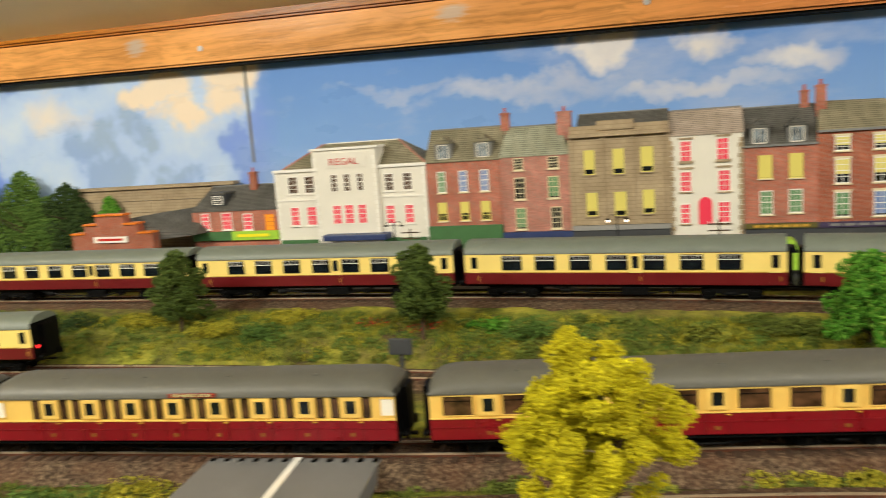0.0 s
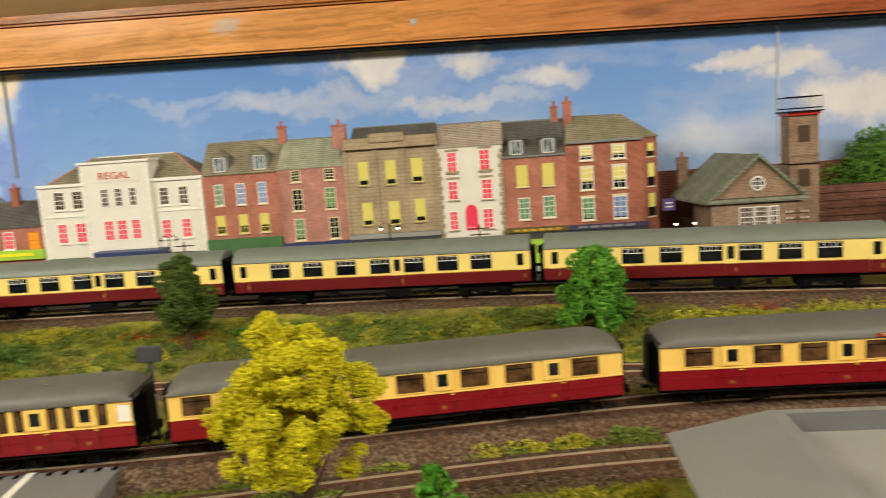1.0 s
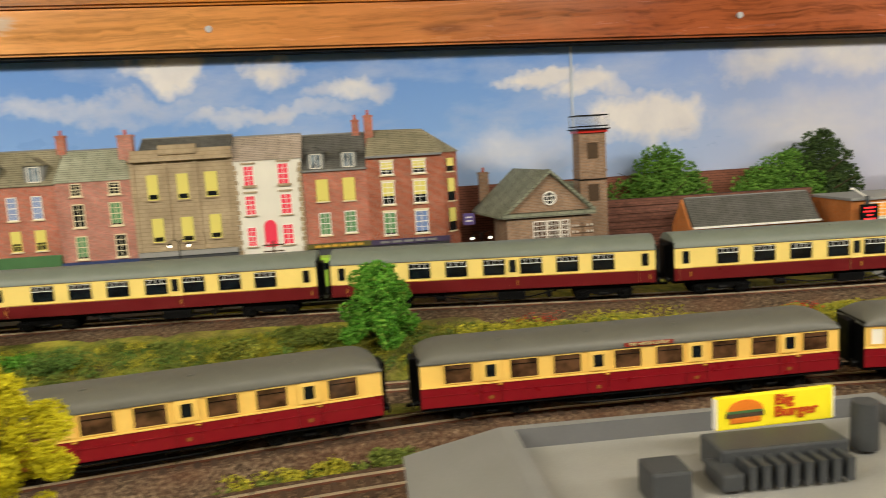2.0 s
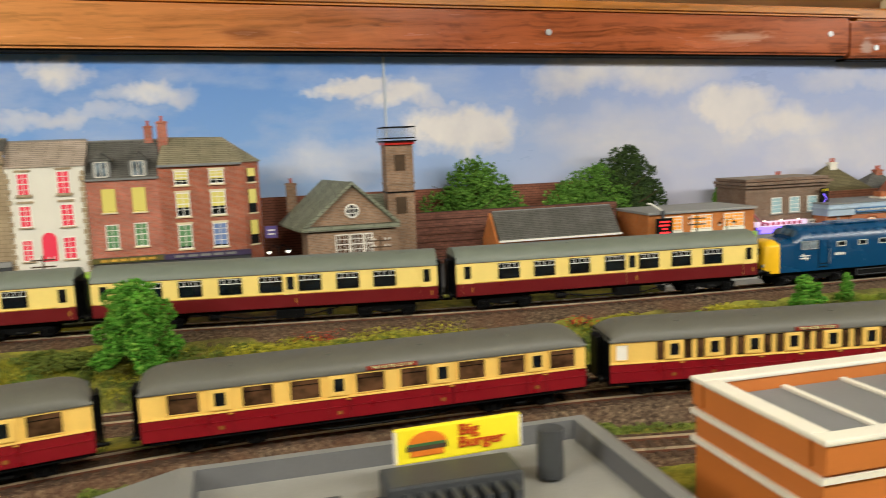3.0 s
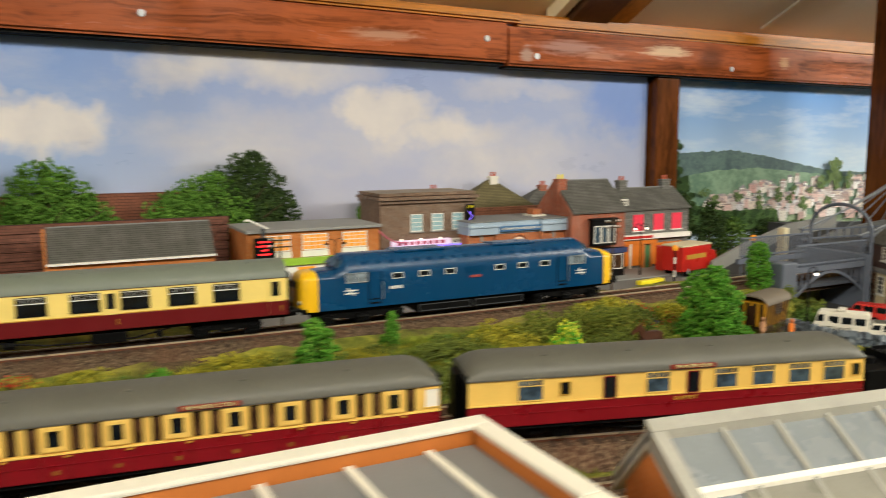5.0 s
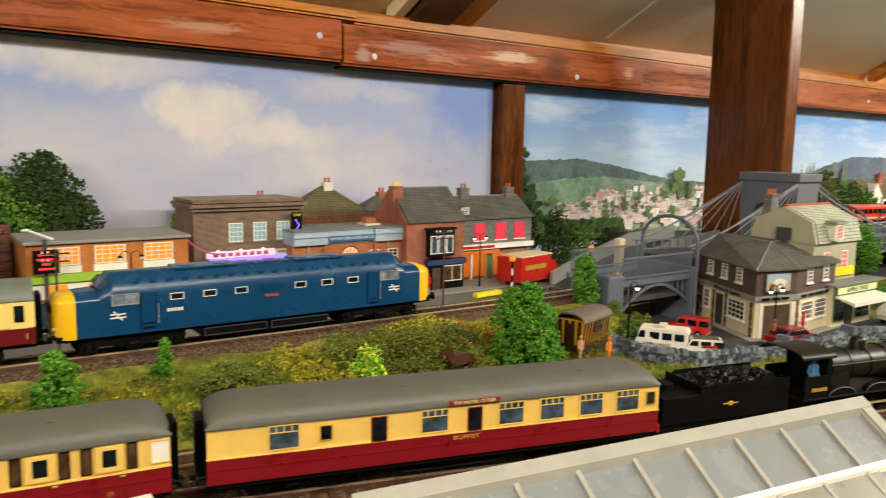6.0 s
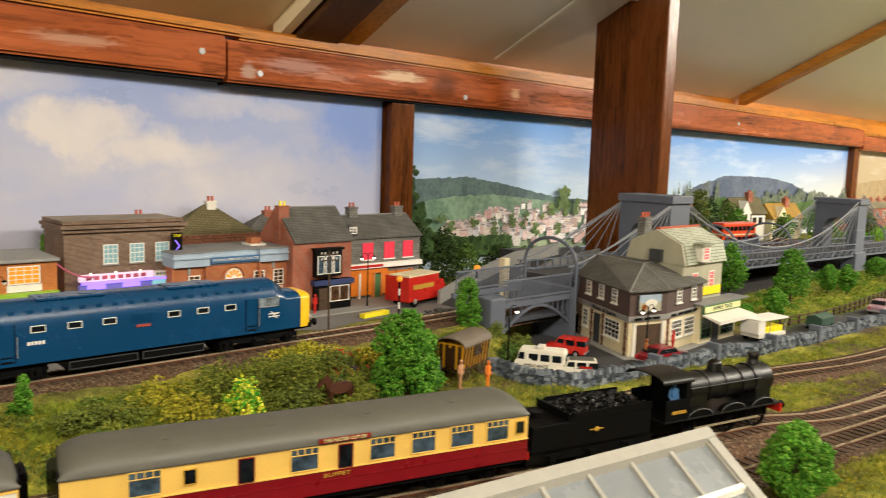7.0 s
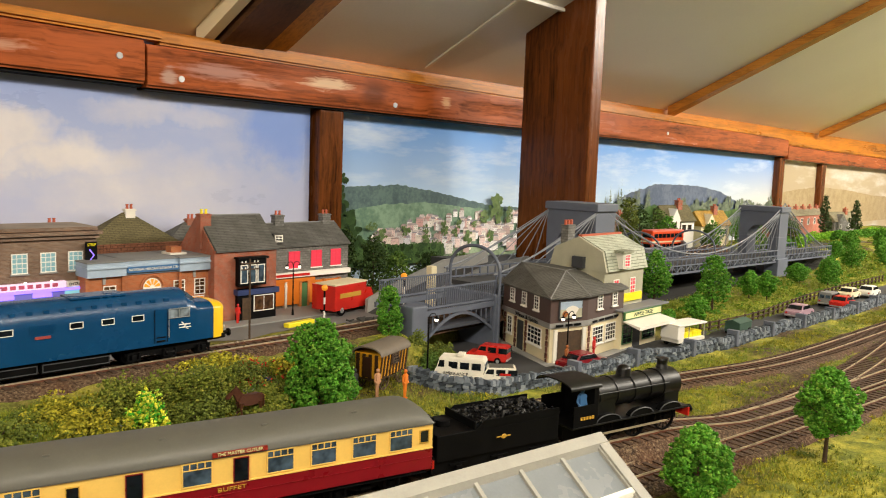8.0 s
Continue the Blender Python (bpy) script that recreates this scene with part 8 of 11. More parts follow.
for (p, q, u, ws) in ((b_, c2, 0.5, (-0.014, -0.002, 0.009)), (c2, d_, 0.5, (-0.026, -0.012, 0.0, 0.007, 0.020))):
    for e in ws:
        k = part("lettering_bar", box(e - 0.0044, e + 0.0044, -0.0030, -0.0022, 0.0370, 0.0390), "black", t)
        k.matrix_basis = on_wall(p, q, u)
k = part("sign_board", box(-0.0150, 0.0150, -0.0022, -0.0008, 0.0435, 0.0620, 0.0004), "dkgrey", t, "painted inn sign board with a faded picture")
k.matrix_basis = on_wall(b_, c2, 0.5)
part("sign_sky", box(-0.0138, 0.0138, -0.0026, -0.0020, 0.0535, 0.0608), "ltblue", k)
part("sign_field", box(-0.0138, 0.0138, -0.0026, -0.0020, 0.0447, 0.0535), "sage", k)
part("sign_shape", prism(bmesh.new(), [(0.001 + 0.0072 * math.cos(q) * (1 + 0.25 * math.sin(3 * q)), 0.0515 + 0.0052 * math.sin(q)) for q in np.linspace(0, 6.0, 14)], "y", -0.0030, -0.0024), "offwhite", k)
part("sign_shape", prism(bmesh.new(), [(-0.008 + 0.0035 * math.cos(q), 0.0490 + 0.0030 * math.sin(q)) for q in np.linspace(0, 6.0, 10)], "y", -0.0030, -0.0024), "endpanel", k)

setting("pavement", poly_block(POLY, 0.0, 0.0022, 0.014), "concrete", "pale grey pavement round the pub", "pavement").matrix_basis = Matrix.Translation((PC[0], PC[1], 0.0))
bm = bmesh.new()
ps = curve_points([(1.05, 0.475), (1.12, 0.475), (1.17, 0.452), (1.26, 0.442), (1.36, 0.432), (1.50, 0.418), (1.75, 0.405), (2.2, 0.395)])
ribbon(bm, ps, 0.0, 0.045, 0.0, 0.0014)
ps2 = curve_points([(1.12, 0.46), (1.135, 0.53), (1.14, 0.60), (1.15, 0.70)])
ribbon(bm, ps2, 0.0, 0.075, 0.0, 0.0018)
setting("road_low", bm, "road", "dark lower street running under the bridge", "road")

t = thing("mansard_house", "sage-grey rendered house with mansard roof and red windows", "building", pose(1.298, 0.500, 0.0))
part("wall", box(-0.040, 0.040, -0.028, 0.040, 0.0, 0.082), "sage", t)
mans = [(-0.030, 0.0815), (-0.024, 0.103), (0.006, 0.1165), (0.036, 0.103), (0.042, 0.0815)]
part("gable_wall", prism(bmesh.new(), mans, "x", -0.040, -0.037), "sage", t)
part("roof", prism(bmesh.new(), [(a * 1.03, b + 0.0008) for a, b in mans], "x", -0.036, 0.044), "slatepale", t, "pale grey-green mansard slates")
part("ridge", box(-0.037, 0.044, 0.004, 0.008, 0.1165, 0.1185), "chimpot", t)
d = part("dormer", box(-0.0165, -0.0005, -0.035, -0.005, 0.0850, 0.1015), "offwhite", t)
sash(d, -0.0140, -0.0030, 0.0865, 0.1000, -0.035, "white", "winred")
part("dormer_roof", box(-0.0190, 0.0020, -0.037, -0.002, 0.1015, 0.1040), "slategreen", d)
for a in (-0.022, 0.012):
    sash(t, a, a + 0.011, 0.055, 0.073, -0.028, "white", "winred", sill="white")
part("sign", box(-0.032, 0.036, -0.0300, -0.028, 0.0480, 0.0565), "signyellow", t, "yellow sign with faint bars")
part("vent", box(-0.045, -0.040, -0.004, 0.010, 0.084, 0.096), "dkgrey", t)
chimney(t, -0.022, 0.032, 0.08, 0.1270, 0.013, "greystone", 3)
t = thing("shop_building", "small cream shop with green sign and white awning", "building", pose(1.300, 0.462, 0.0))
part("wall", box(-0.030, 0.044, -0.006, 0.012, 0.0, 0.0420), "creamwall", t)
part("roof", box(-0.034, 0.064, -0.010, 0.013, 0.0420, 0.0438, 0.0004), "roofpanel", t)
sg = part("sign", box(-0.034, 0.044, -0.0115, -0.0100, 0.0340, 0.0425), "green", t, "green sign with a cream panel")
part("sign_panel", box(-0.032, 0.042, -0.0120, -0.0112, 0.0352, 0.0413), "tuftcream", sg)
words("APPLE TREE", 0.0058, "darkgreen", sg, Matrix.Translation((0.004, -0.0121, 0.0382)) @ FRONT, "lettering", 0.0002, 1.35)
part("awning", hull(bmesh.new(), [(x_, yy, zz) for x_ in (-0.034, 0.042) for yy, zz in ((-0.010, 0.0335), (-0.010, 0.0325), (-0.030, 0.0300), (-0.030, 0.0265))]), "offwhite", t, "white shop awning")
sash(t, -0.028, -0.008, 0.007, 0.028, -0.006, "green", "glass")
sash(t, 0.014, 0.040, 0.007, 0.028, -0.006, "green", "glass")
part("door", box(-0.006, 0.008, -0.0068, -0.006, 0.0, 0.025), "dkgrey", t)

# girder bridge
t = thing("girder_bridge", "grey iron arch bridge with railings over the street", "bridge", pose(1.12, 0.560, 0.0))
part("abutment", box(-0.066, -0.046, -0.014, 0.004, 0.0, 0.0560, 0.0015), "bridgegrey", t)
part("abutment", box(0.052, 0.062, -0.014, 0.055, 0.0, 0.0560, 0.0010), "bridgegrey", t)
part("deck", box(-0.046, 0.062, -0.010, 0.055, 0.0290, 0.0325), "grey_dk", t)
for yy in (-0.012, 0.054):
    lo = [(-0.046 + 0.098 * q, 0.020 + 0.022 * math.sin(math.pi * q)) for q in np.linspace(0, 1, 15)]
    bm = bmesh.new()
    for (x0, z0), (x1, z1) in zip(lo, lo[1:]):
        hull(bm, [(x0, yy, z0), (x1, yy, z1), (x0, yy + 0.002, z0), (x1, yy + 0.002, z1), (x0, yy, z0 + 0.003), (x1, yy, z1 + 0.003), (x0, yy + 0.002, z0 + 0.003), (x1, yy + 0.002, z1 + 0.003)])
    part("arch_rib", bm, "bridgegrey", t)
    part("girder", box(-0.050, 0.056, yy - 0.0008, yy + 0.0024, 0.0450, 0.0500), "bridgegrey", t)
    for q in range(13):
        xx = -0.044 + q * 0.0078
        zl = 0.020 + 0.022 * math.sin(math.pi * (xx + 0.046) / 0.098)
        if zl < 0.0435:
            part("strut", box(xx - 0.0005, xx + 0.0005, yy + 0.0004, yy + 0.0014, zl + 0.002, 0.0452), "bridgegrey", t)
    for z_ in (0.0520, 0.0700):
        part("rail", box(-0.046, 0.056, yy, yy + 0.0016, z_, z_ + 0.0016), "bridgegrey", t)
    for q in range(34):
        xx = -0.045 + q * 0.003
        part("baluster", box(xx - 0.0004, xx + 0.0004, yy + 0.0004, yy + 0.0012, 0.0500, 0.0702), "bridgegrey", t)
bm = bmesh.new()
hp = [(0.058, -0.014, 0.0)] + [(0.058, 0.0205 - 0.0345 * math.cos(q), 0.078 + 0.026 * math.sin(q)) for q in np.linspace(0, math.pi, 18)] + [(0.058, 0.055, 0.0)]
tube(bm, hp, 0.0018, 8)
part("portal_hoop", bm, "bridgegrey", t, "tall grey hoop over the track")
bm = bmesh.new()
rr = random.Random(8)
for q in range(300):
    xx, zz = rr.uniform(1.04, 1.19), rr.uniform(0.0, 0.034)
    r = rr.uniform(0.003, 0.006)
    hull(bm, [(xx + rr.uniform(-r, r) * 1.5, 0.618 + rr.uniform(-r, r) * 0.5, zz + rr.uniform(-r, r) * 0.7) for _ in range(8)])
tagged(part("rock_face", bm, "rockdark"), "dark stone rubble under the bridge", "rock", kind="stuff")

# suspension bridge
t = thing("suspension_bridge", "grey model suspension bridge with two portal towers and hangers", "bridge", pose(1.42, 0.625, 0.0))


def deck_z(x):
    return 0.052 - 0.020 * (x - 1.42)


for x0, x1, top in ((1.420, 1.466, 0.144), (2.050, 2.092, 0.131)):
    for y0, y1 in ((0.588, 0.605), (0.647, 0.664)):
        tw_ = part("tower_leg", box(x0 - 1.42, x1 - 1.42, y0 - 0.625, y1 - 0.625, 0.0, top - 0.056, 0.0012), "bridgegrey", t)
        part("tower_foot", box(x0 - 1.424, x1 - 1.416, y0 - 0.629, y1 - 0.621, 0.0, 0.034, 0.0012), "bridgegrey", tw_)
    ar = [(-0.037, top - 0.056), (-0.021, top - 0.056)] + [(0.001 - 0.022 * math.cos(q), top - 0.056 + 0.021 * math.sin(q)) for q in np.linspace(0, math.pi, 13)] + [(0.023, top - 0.056), (0.039, top - 0.056), (0.039, top), (-0.037, top), (-0.037, top - 0.055)]
    ring = [p for i, p in enumerate(ar) if i == 0 or abs(p[0] - ar[i - 1][0]) + abs(p[1] - ar[i - 1][1]) > 0.0004]
    bm = prism(bmesh.new(), [(u, min(w, top - 0.002)) for u, w in ring[:-1]], "x", x0 - 1.42, x1 - 1.42)
    part("portal_head", bm, "bridgegrey", t)
    part("tower_cap", box(x0 - 1.422, x1 - 1.418, -0.040, 0.042, top - 0.010, top, 0.0010), "bridgegrey", t)
xa, xb = 1.225, 2.36
bm = hull(bmesh.new(), [(x_ - 1.42, yy, deck_z(x_) + l) for x_ in (xa, xb) for yy in (-0.034, 0.036) for l in (-0.006, -0.001)])
part("deck", bm, "road", t, "dark road deck")
for yy in (-0.036, 0.038):
    for l0, l1 in ((-0.012, -0.009), (0.0, 0.0016), (0.010, 0.0118)):
        part("edge_beam", hull(bmesh.new(), [(x_ - 1.42, yy + e, deck_z(x_) + l) for x_ in (xa, xb) for e in (-0.0012, 0.0012) for l in (l0, l1)]), "bridgegrey", t)
    n_ = 78
    for q in range(n_):
        x_ = xa + (xb - xa) * q / (n_ - 1)
        part("edge_post", box(x_ - 1.42 - 0.0008, x_ - 1.42 + 0.0008, yy - 0.0008, yy + 0.0008, deck_z(x_) - 0.011, deck_z(x_) + 0.011), "bridgegrey", t)
    for q in range(n_ - 1):
        x_, x2 = xa + (xb - xa) * q / (n_ - 1) - 1.42, xa + (xb - xa) * (q + 1) / (n_ - 1) - 1.42
        za, zc = deck_z(x_ + 1.42), deck_z(x2 + 1.42)
        part("lattice_brace", tube(bmesh.new(), [(x_, yy, za - 0.010), (x2, yy, zc + 0.0005)] if q % 2 else [(x_, yy, za + 0.0005), (x2, yy, zc - 0.010)], 0.0007, 4), "bridgegrey", t)
    cab = [(x_, deck_z(x_) + 0.012 + (0.130 - deck_z(1.24)) * ((x_ - 1.22) / 0.22) ** 1.25) for x_ in np.linspace(1.22, 1.44, 9)]
    mid = [(x_, 0.062 + (0.136 - 0.062) * abs((x_ - 1.755) / 0.315) ** 2) for x_ in np.linspace(1.44, 2.07, 25)]
    end = [(x_, deck_z(x_) + 0.012 + (0.122 - deck_z(2.3)) * ((2.31 - x_) / 0.24) ** 1.25) for x_ in np.linspace(2.07, 2.31, 9)]
    for seg in (cab, mid, end):
        bm = bmesh.new()
        tube(bm, [(x_ - 1.42, yy, z_) for x_, z_ in seg], 0.0012, 6)
        part("cable", bm, "cablegrey", t)
        for x_, z_ in seg[1:-1]:
            if z_ - deck_z(x_) > 0.016 and seg is mid:
                part("hanger", cyl(bmesh.new(), (x_ - 1.42, yy, z_), (x_ - 1.42, yy, deck_z(x_) + 0.011), 0.0005, seg=6), "cablegrey", t)
    for xt, zt, spans in ((1.443, 0.133, (-0.03, -0.06, -0.09, -0.12, -0.15, -0.18, 0.04, 0.08, 0.12, 0.16)), (2.073, 0.121, (-0.04, -0.075, -0.11, -0.145, -0.18, -0.215, 0.03, 0.06, 0.09, 0.12, 0.15, 0.18))):
        for e in spans:
            part("stay", cyl(bmesh.new(), (xt - 1.42 + (0.022 if e > 0 else -0.022), yy, zt), (xt + e - 1.42 + (0.022 if e > 0 else -0.022), yy, deck_z(xt + e) + 0.011), 0.0006, seg=6), "cablegrey", t, "thin grey radiating stay")
for x_ in (1.60, 1.78, 2.20):
    bm = bmesh.new()
    tube(bm, [(x_ - 1.42, -0.036, deck_z(x_))] + [(x_ - 1.42, 0.001 - 0.037 * math.cos(q), deck_z(x_) + 0.022 + 0.028 * math.sin(q)) for q in np.linspace(0, math.pi, 16)] + [(x_ - 1.42, 0.038, deck_z(x_))], 0.0016, 6)
    part("hoop", bm, "bridgegrey", t)
for x_ in (1.25, 2.33):
    tagged(part("pier", box(x_ - 0.03, x_ + 0.03, 0.585, 0.667, -0.002, deck_z(x_) - 0.012), "greystone"), "grey stone pier under the bridge end", "pier", kind="structure")
setting("road_high", prism(bmesh.new(), [(1.40, 0.0), (1.40, 0.050), (1.6, 0.041), (1.95, 0.027), (2.5, 0.012), (3.4, 0.010), (3.4, 0.0)], "y", 0.70, 0.86), "road", "dark raised street behind the bridge", "road")
# Dark sheet puts the shade below the deck into the ground colour.
setting("road_under", box(1.20, 2.30, 0.585, 0.690, -0.004, 0.0035), "rockdark", "dark rocky sheet putting in the shade under the suspension bridge", "ground")
RAMP = [(1.185, 0.004), (1.24, 0.023), (1.32, 0.044), (1.41, 0.0515)]
setting("road_ramp", prism(bmesh.new(), [(1.185, 0.0)] + RAMP + [(1.41, 0.0)], "y", 0.690, 0.758), "road", "dark ramp road climbing from the street to the bridge", "road")
for y_, a, lab in ((0.756, 0, "grey parapet on the far side of the ramp road"), (0.684, 1, "grey parapet on the near side of the ramp road")):
    bm = bmesh.new()
    pts = RAMP[a:]
    prism(bm, [(x_, 0.0) for x_, _ in pts[:1]] + [(x_, z_ + 0.0165) for x_, z_ in pts] + [(pts[-1][0], 0.0)], "y", y_, y_ + 0.005)
    setting("parapet_ramp", bm, "concrete" if a == 0 else "lead", lab, "wall")
setting("gate_pillar", box(1.219, 1.228, 0.6825, 0.6915, 0.0, 0.0670, 0.0008), "creamwall", "small cream pillar at the foot of the bridge ramp", "pillar")
setting("parapet_wall", box(1.41, 1.80, 0.694, 0.699, 0.0, 0.060), "grey_dk", "dark grey parapet along the raised street", "wall")
pl = curve_points([(1.80, 0.6965), (1.87, 0.700), (1.93, 0.715), (1.98, 0.745)], 0.012)
t = thing("parapet_wall_curve", "dark grey curved parapet with upright ribs", "wall", kind="structure")
bm = bmesh.new()
ribbon(bm, pl, 0.0, 0.004, 0.0, 0.058)
part("wall_face", bm, "grey_dk", t)
for a in pl[::2]:
    part("rib", box(a[0] - 0.0012, a[0] + 0.0012, a[1] - 0.0036, a[1] - 0.0010, 0.0, 0.0585), "bridgegrey", t)


# ---- vehicles ----
def wheels(t, xs_, half, r):
    for x_ in xs_:
        for s in (-1, 1):
            ty = part("wheel", cyl(bmesh.new(), (x_, s * half - 0.0012, r), (x_, s * half + 0.0012, r), r, seg=18), "black", t)
            part("hub", cyl(bmesh.new(), (x_, s * (half + 0.0009), r), (x_, s * (half + 0.0016), r), r * 0.5, seg=12), "silver", ty)


def profile_body(poly, half, narrow=0.8, waist=None):
    """A vehicle body from its side outline, drawn in above the waist."""
    bm = bmesh.new()
    n_ = len(poly)
    ztop, zb_ = max(z for _, z in poly), min(z for _, z in poly)
    w = waist if waist is not None else (zb_ + ztop) / 2
    rings = []
    for s in (-1, 1):
        rings.append([bm.verts.new((x_, s * half * (1 - (1 - narrow) * max(0, (z_ - w) / (ztop - w))), z_)) for x_, z_ in poly])
    for i in range(n_):
        j = (i + 1) % n_
        bm.faces.new((rings[0][i], rings[0][j], rings[1][j], rings[1][i]))
    bm.faces.new(rings[0]), bm.faces.new(rings[1])
    bmesh.ops.recalc_face_normals(bm, faces=bm.faces[:])
    bmesh.ops.bevel(bm, geom=[e for e in bm.edges if e.calc_face_angle(0) > 0.4], offset=0.0009, segments=2, affect="EDGES")
    return bm


def car(name, label, m, paint, kind="saloon", category="car", group=""):
    t = thing(name, label, category, m, group)
    if kind == "saloon":
        L, half = 0.054, 0.0105
        poly = [(-0.027, 0.0035), (0.027, 0.0035), (0.027, 0.0095), (0.014, 0.0112), (0.008, 0.0178), (-0.012, 0.0182), (-0.020, 0.0118), (-0.027, 0.0105)]
        glass = [(0.0125, 0.0116), (0.0072, 0.0168), (-0.0112, 0.0172), (-0.0180, 0.0120)]
    elif kind == "van":
        L, half = 0.050, 0.0105
        poly = [(-0.025, 0.0035), (0.025, 0.0035), (0.025, 0.0105), (0.013, 0.0120), (0.008, 0.0205), (-0.024, 0.0210), (-0.025, 0.0190)]
        glass = [(0.0115, 0.0124), (0.0072, 0.0190), (0.0005, 0.0192), (0.0005, 0.0124)]
    else:
        L, half = 0.058, 0.0115
        poly = [(-0.029, 0.0035), (0.029, 0.0035), (0.029, 0.0125), (0.0265, 0.0145), (0.0235, 0.0245), (-0.027, 0.0250), (-0.029, 0.0230)]
        glass = [(0.0255, 0.0150), (0.0230, 0.0215), (0.0175, 0.0218), (0.0175, 0.0150)]
    smooth(part("body", profile_body(poly, half, 0.82, 0.012), paint, t), 35)
    for s in (-1, 1):
        y_ = s * half * (0.97 if kind == "saloon" else 0.95)
        g = bmesh.new()
        prism(g, glass, "y", min(y_, y_ - s * 0.0016), max(y_, y_ - s * 0.0016) - 0.0 if s > 0 else max(y_, y_ - s * 0.0016))
        part("side_window", g, "glass", t)
        if kind != "saloon":
            n_ = 3 if kind == "bus" else 2
            for q in range(n_):
                x0 = -0.026 + q * 0.0135 + (0.001 if kind == "bus" else 0.0)
                z0 = 0.0150 if kind == "bus" else 0.0130
                part("side_window", box(x0, x0 + 0.0105, min(y_ * 0.985, y_ * 0.955), max(y_ * 0.985, y_ * 0.955), z0, z0 + 0.0060), "glass", t)
        for e in (-1, 1):
            part("lamp", cyl(bmesh.new(), (e * L / 2 - 0.0004, s * half * 0.68, 0.0085), (e * L / 2 + 0.0006, s * half * 0.68, 0.0085), 0.0014, seg=10), "silver" if e > 0 else "redpaint", t)
    for e in (-1, 1):
        part("bumper", box(min(e * L / 2, e * (L / 2 + 0.0014)), max(e * L / 2, e * (L / 2 + 0.0014)), -half * 0.9, half * 0.9, 0.0045, 0.0062, 0.0004), "silver", t)
    (xa_, za_), (xb_, zb2) = {"saloon": ((0.0140, 0.0112), (0.0080, 0.0178)), "van": ((0.0130, 0.0120), (0.0080, 0.0205)), "bus": ((0.0265, 0.0155), (0.0238, 0.0235))}[kind]
    ws = [(xa_ + (xb_ - xa_) * f + o, s * half * k, za_ + (zb2 - za_) * f + o * 0.5) for f, k in ((0.14, 0.84), (0.84, 0.72)) for s in (-1, 1) for o in (-0.0004, 0.0005)]
    part("windscreen", hull(bmesh.new(), ws), "glass", t)
    if kind == "saloon":
        part("rear_window", hull(bmesh.new(), [(-0.0120 - 0.008 * f - o, s * half * k, 0.0182 - 0.0064 * f + o * 0.5) for f, k in ((0.16, 0.74), (0.84, 0.84)) for s in (-1, 1) for o in (-0.0004, 0.0005)]), "glass", t)
    else:
        for s in (-1, 1):
            part("rear_window", box(-L / 2 - 0.0006, -L / 2 + 0.0008, min(s * 0.0010, s * half * 0.68), max(s * 0.0010, s * half * 0.68), 0.0130 + (0.002 if kind == "bus" else 0), 0.0176 + (0.003 if kind == "bus" else 0)), "glassblue", t)
    wheels(t, (-L * 0.3, L * 0.3), half - 0.001, 0.0042)
    return t


Z0 = 0.0016
amb = car("camper_van", "white high-roofed van with black lettering on its side", pose(1.049, 0.480, Z0, 0, 0, 121) @ Matrix.Diagonal((0.74, 0.84, 0.95, 1)), "vanwhite", "bus", "van")
words("AMBULANCE", 0.0042, "black", amb, Matrix.Translation((0.004, 0.0116, 0.0105)) @ Matrix.Rotation(math.pi, 4, "Z") @ FRONT, "lettering", 0.0001, 1.2)
part("roof_board", box(-0.004, 0.004, -0.006, 0.006, 0.0252, 0.0275, 0.0004), "vanwhite", amb)
dv = car("delivery_van", "cream van with grey roof and red lettering bar by the wall", pose(1.0635, 0.4555, Z0, 0, 0, 132) @ Matrix.Diagonal((0.74, 0.8, 0.84, 1)), "vanwhite", "van", "van")
part("roof_panel", box(-0.022, 0.006, -0.0078, 0.0078, 0.0206, 0.0214, 0.0004), "roofgrey", dv)
part("lettering_bar", box(-0.019, -0.006, 0.0101, 0.0107, 0.0135, 0.0155), "redpaint", dv)
car("post_van", "bright red van parked under the bridge", pose(1.124, 0.512, Z0, 0, 0, 112) @ Matrix.Diagonal((0.78, 0.82, 0.84, 1)), "redpaint", "van", "van")
car("saloon_car", "maroon saloon car parked outside the pub", pose(1.174, 0.4400, Z0, 0, 0, -6) @ Matrix.Diagonal((1, 0.95, 0.88, 1)), "maroon", "saloon")
car("saloon_car", "dull pink saloon car parked by the stone wall", pose(1.640, 0.404, Z0, 0, 0, 0), "carpink", "saloon")
car("saloon_car", "pale grey van parked on the far street", pose(1.785, 0.410, Z0, 0, 0, 0), "lead", "van")
car("saloon_car", "red saloon car on the far street", pose(1.775, 0.390, Z0, 0, 0, 0), "redpaint", "saloon")
car("saloon_car", "white saloon car on the far street", pose(1.935, 0.398, Z0, 0, 0, 0), "offwhite", "saloon")
car("saloon_car", "cream saloon car on the far street", pose(1.880, 0.412, Z0, 0, 0, 0), "creamwall", "saloon")
car("motor_coach", "cream coach parked in the upper street", pose(0.925, 0.768, LOW, 0, 0, 0), "creamwall", "bus", "coach")
car("motor_coach", "lime green coach in the upper street", pose(0.045, 0.765, BASE, 0, 0, 0) @ Matrix.Diagonal((1.3, 1.1, 1.3, 1)), "lime", "bus", "coach")
t = thing("delivery_truck", "bright red box van with yellow roof edge in the street", "truck", pose(1.168, 0.778, LOW, 0, 0, 12) @ Matrix.Scale(1.12, 4))
part("box_body", box(-0.034, 0.020, -0.013, 0.013, 0.006, 0.0330, 0.0008), "redpaint", t)
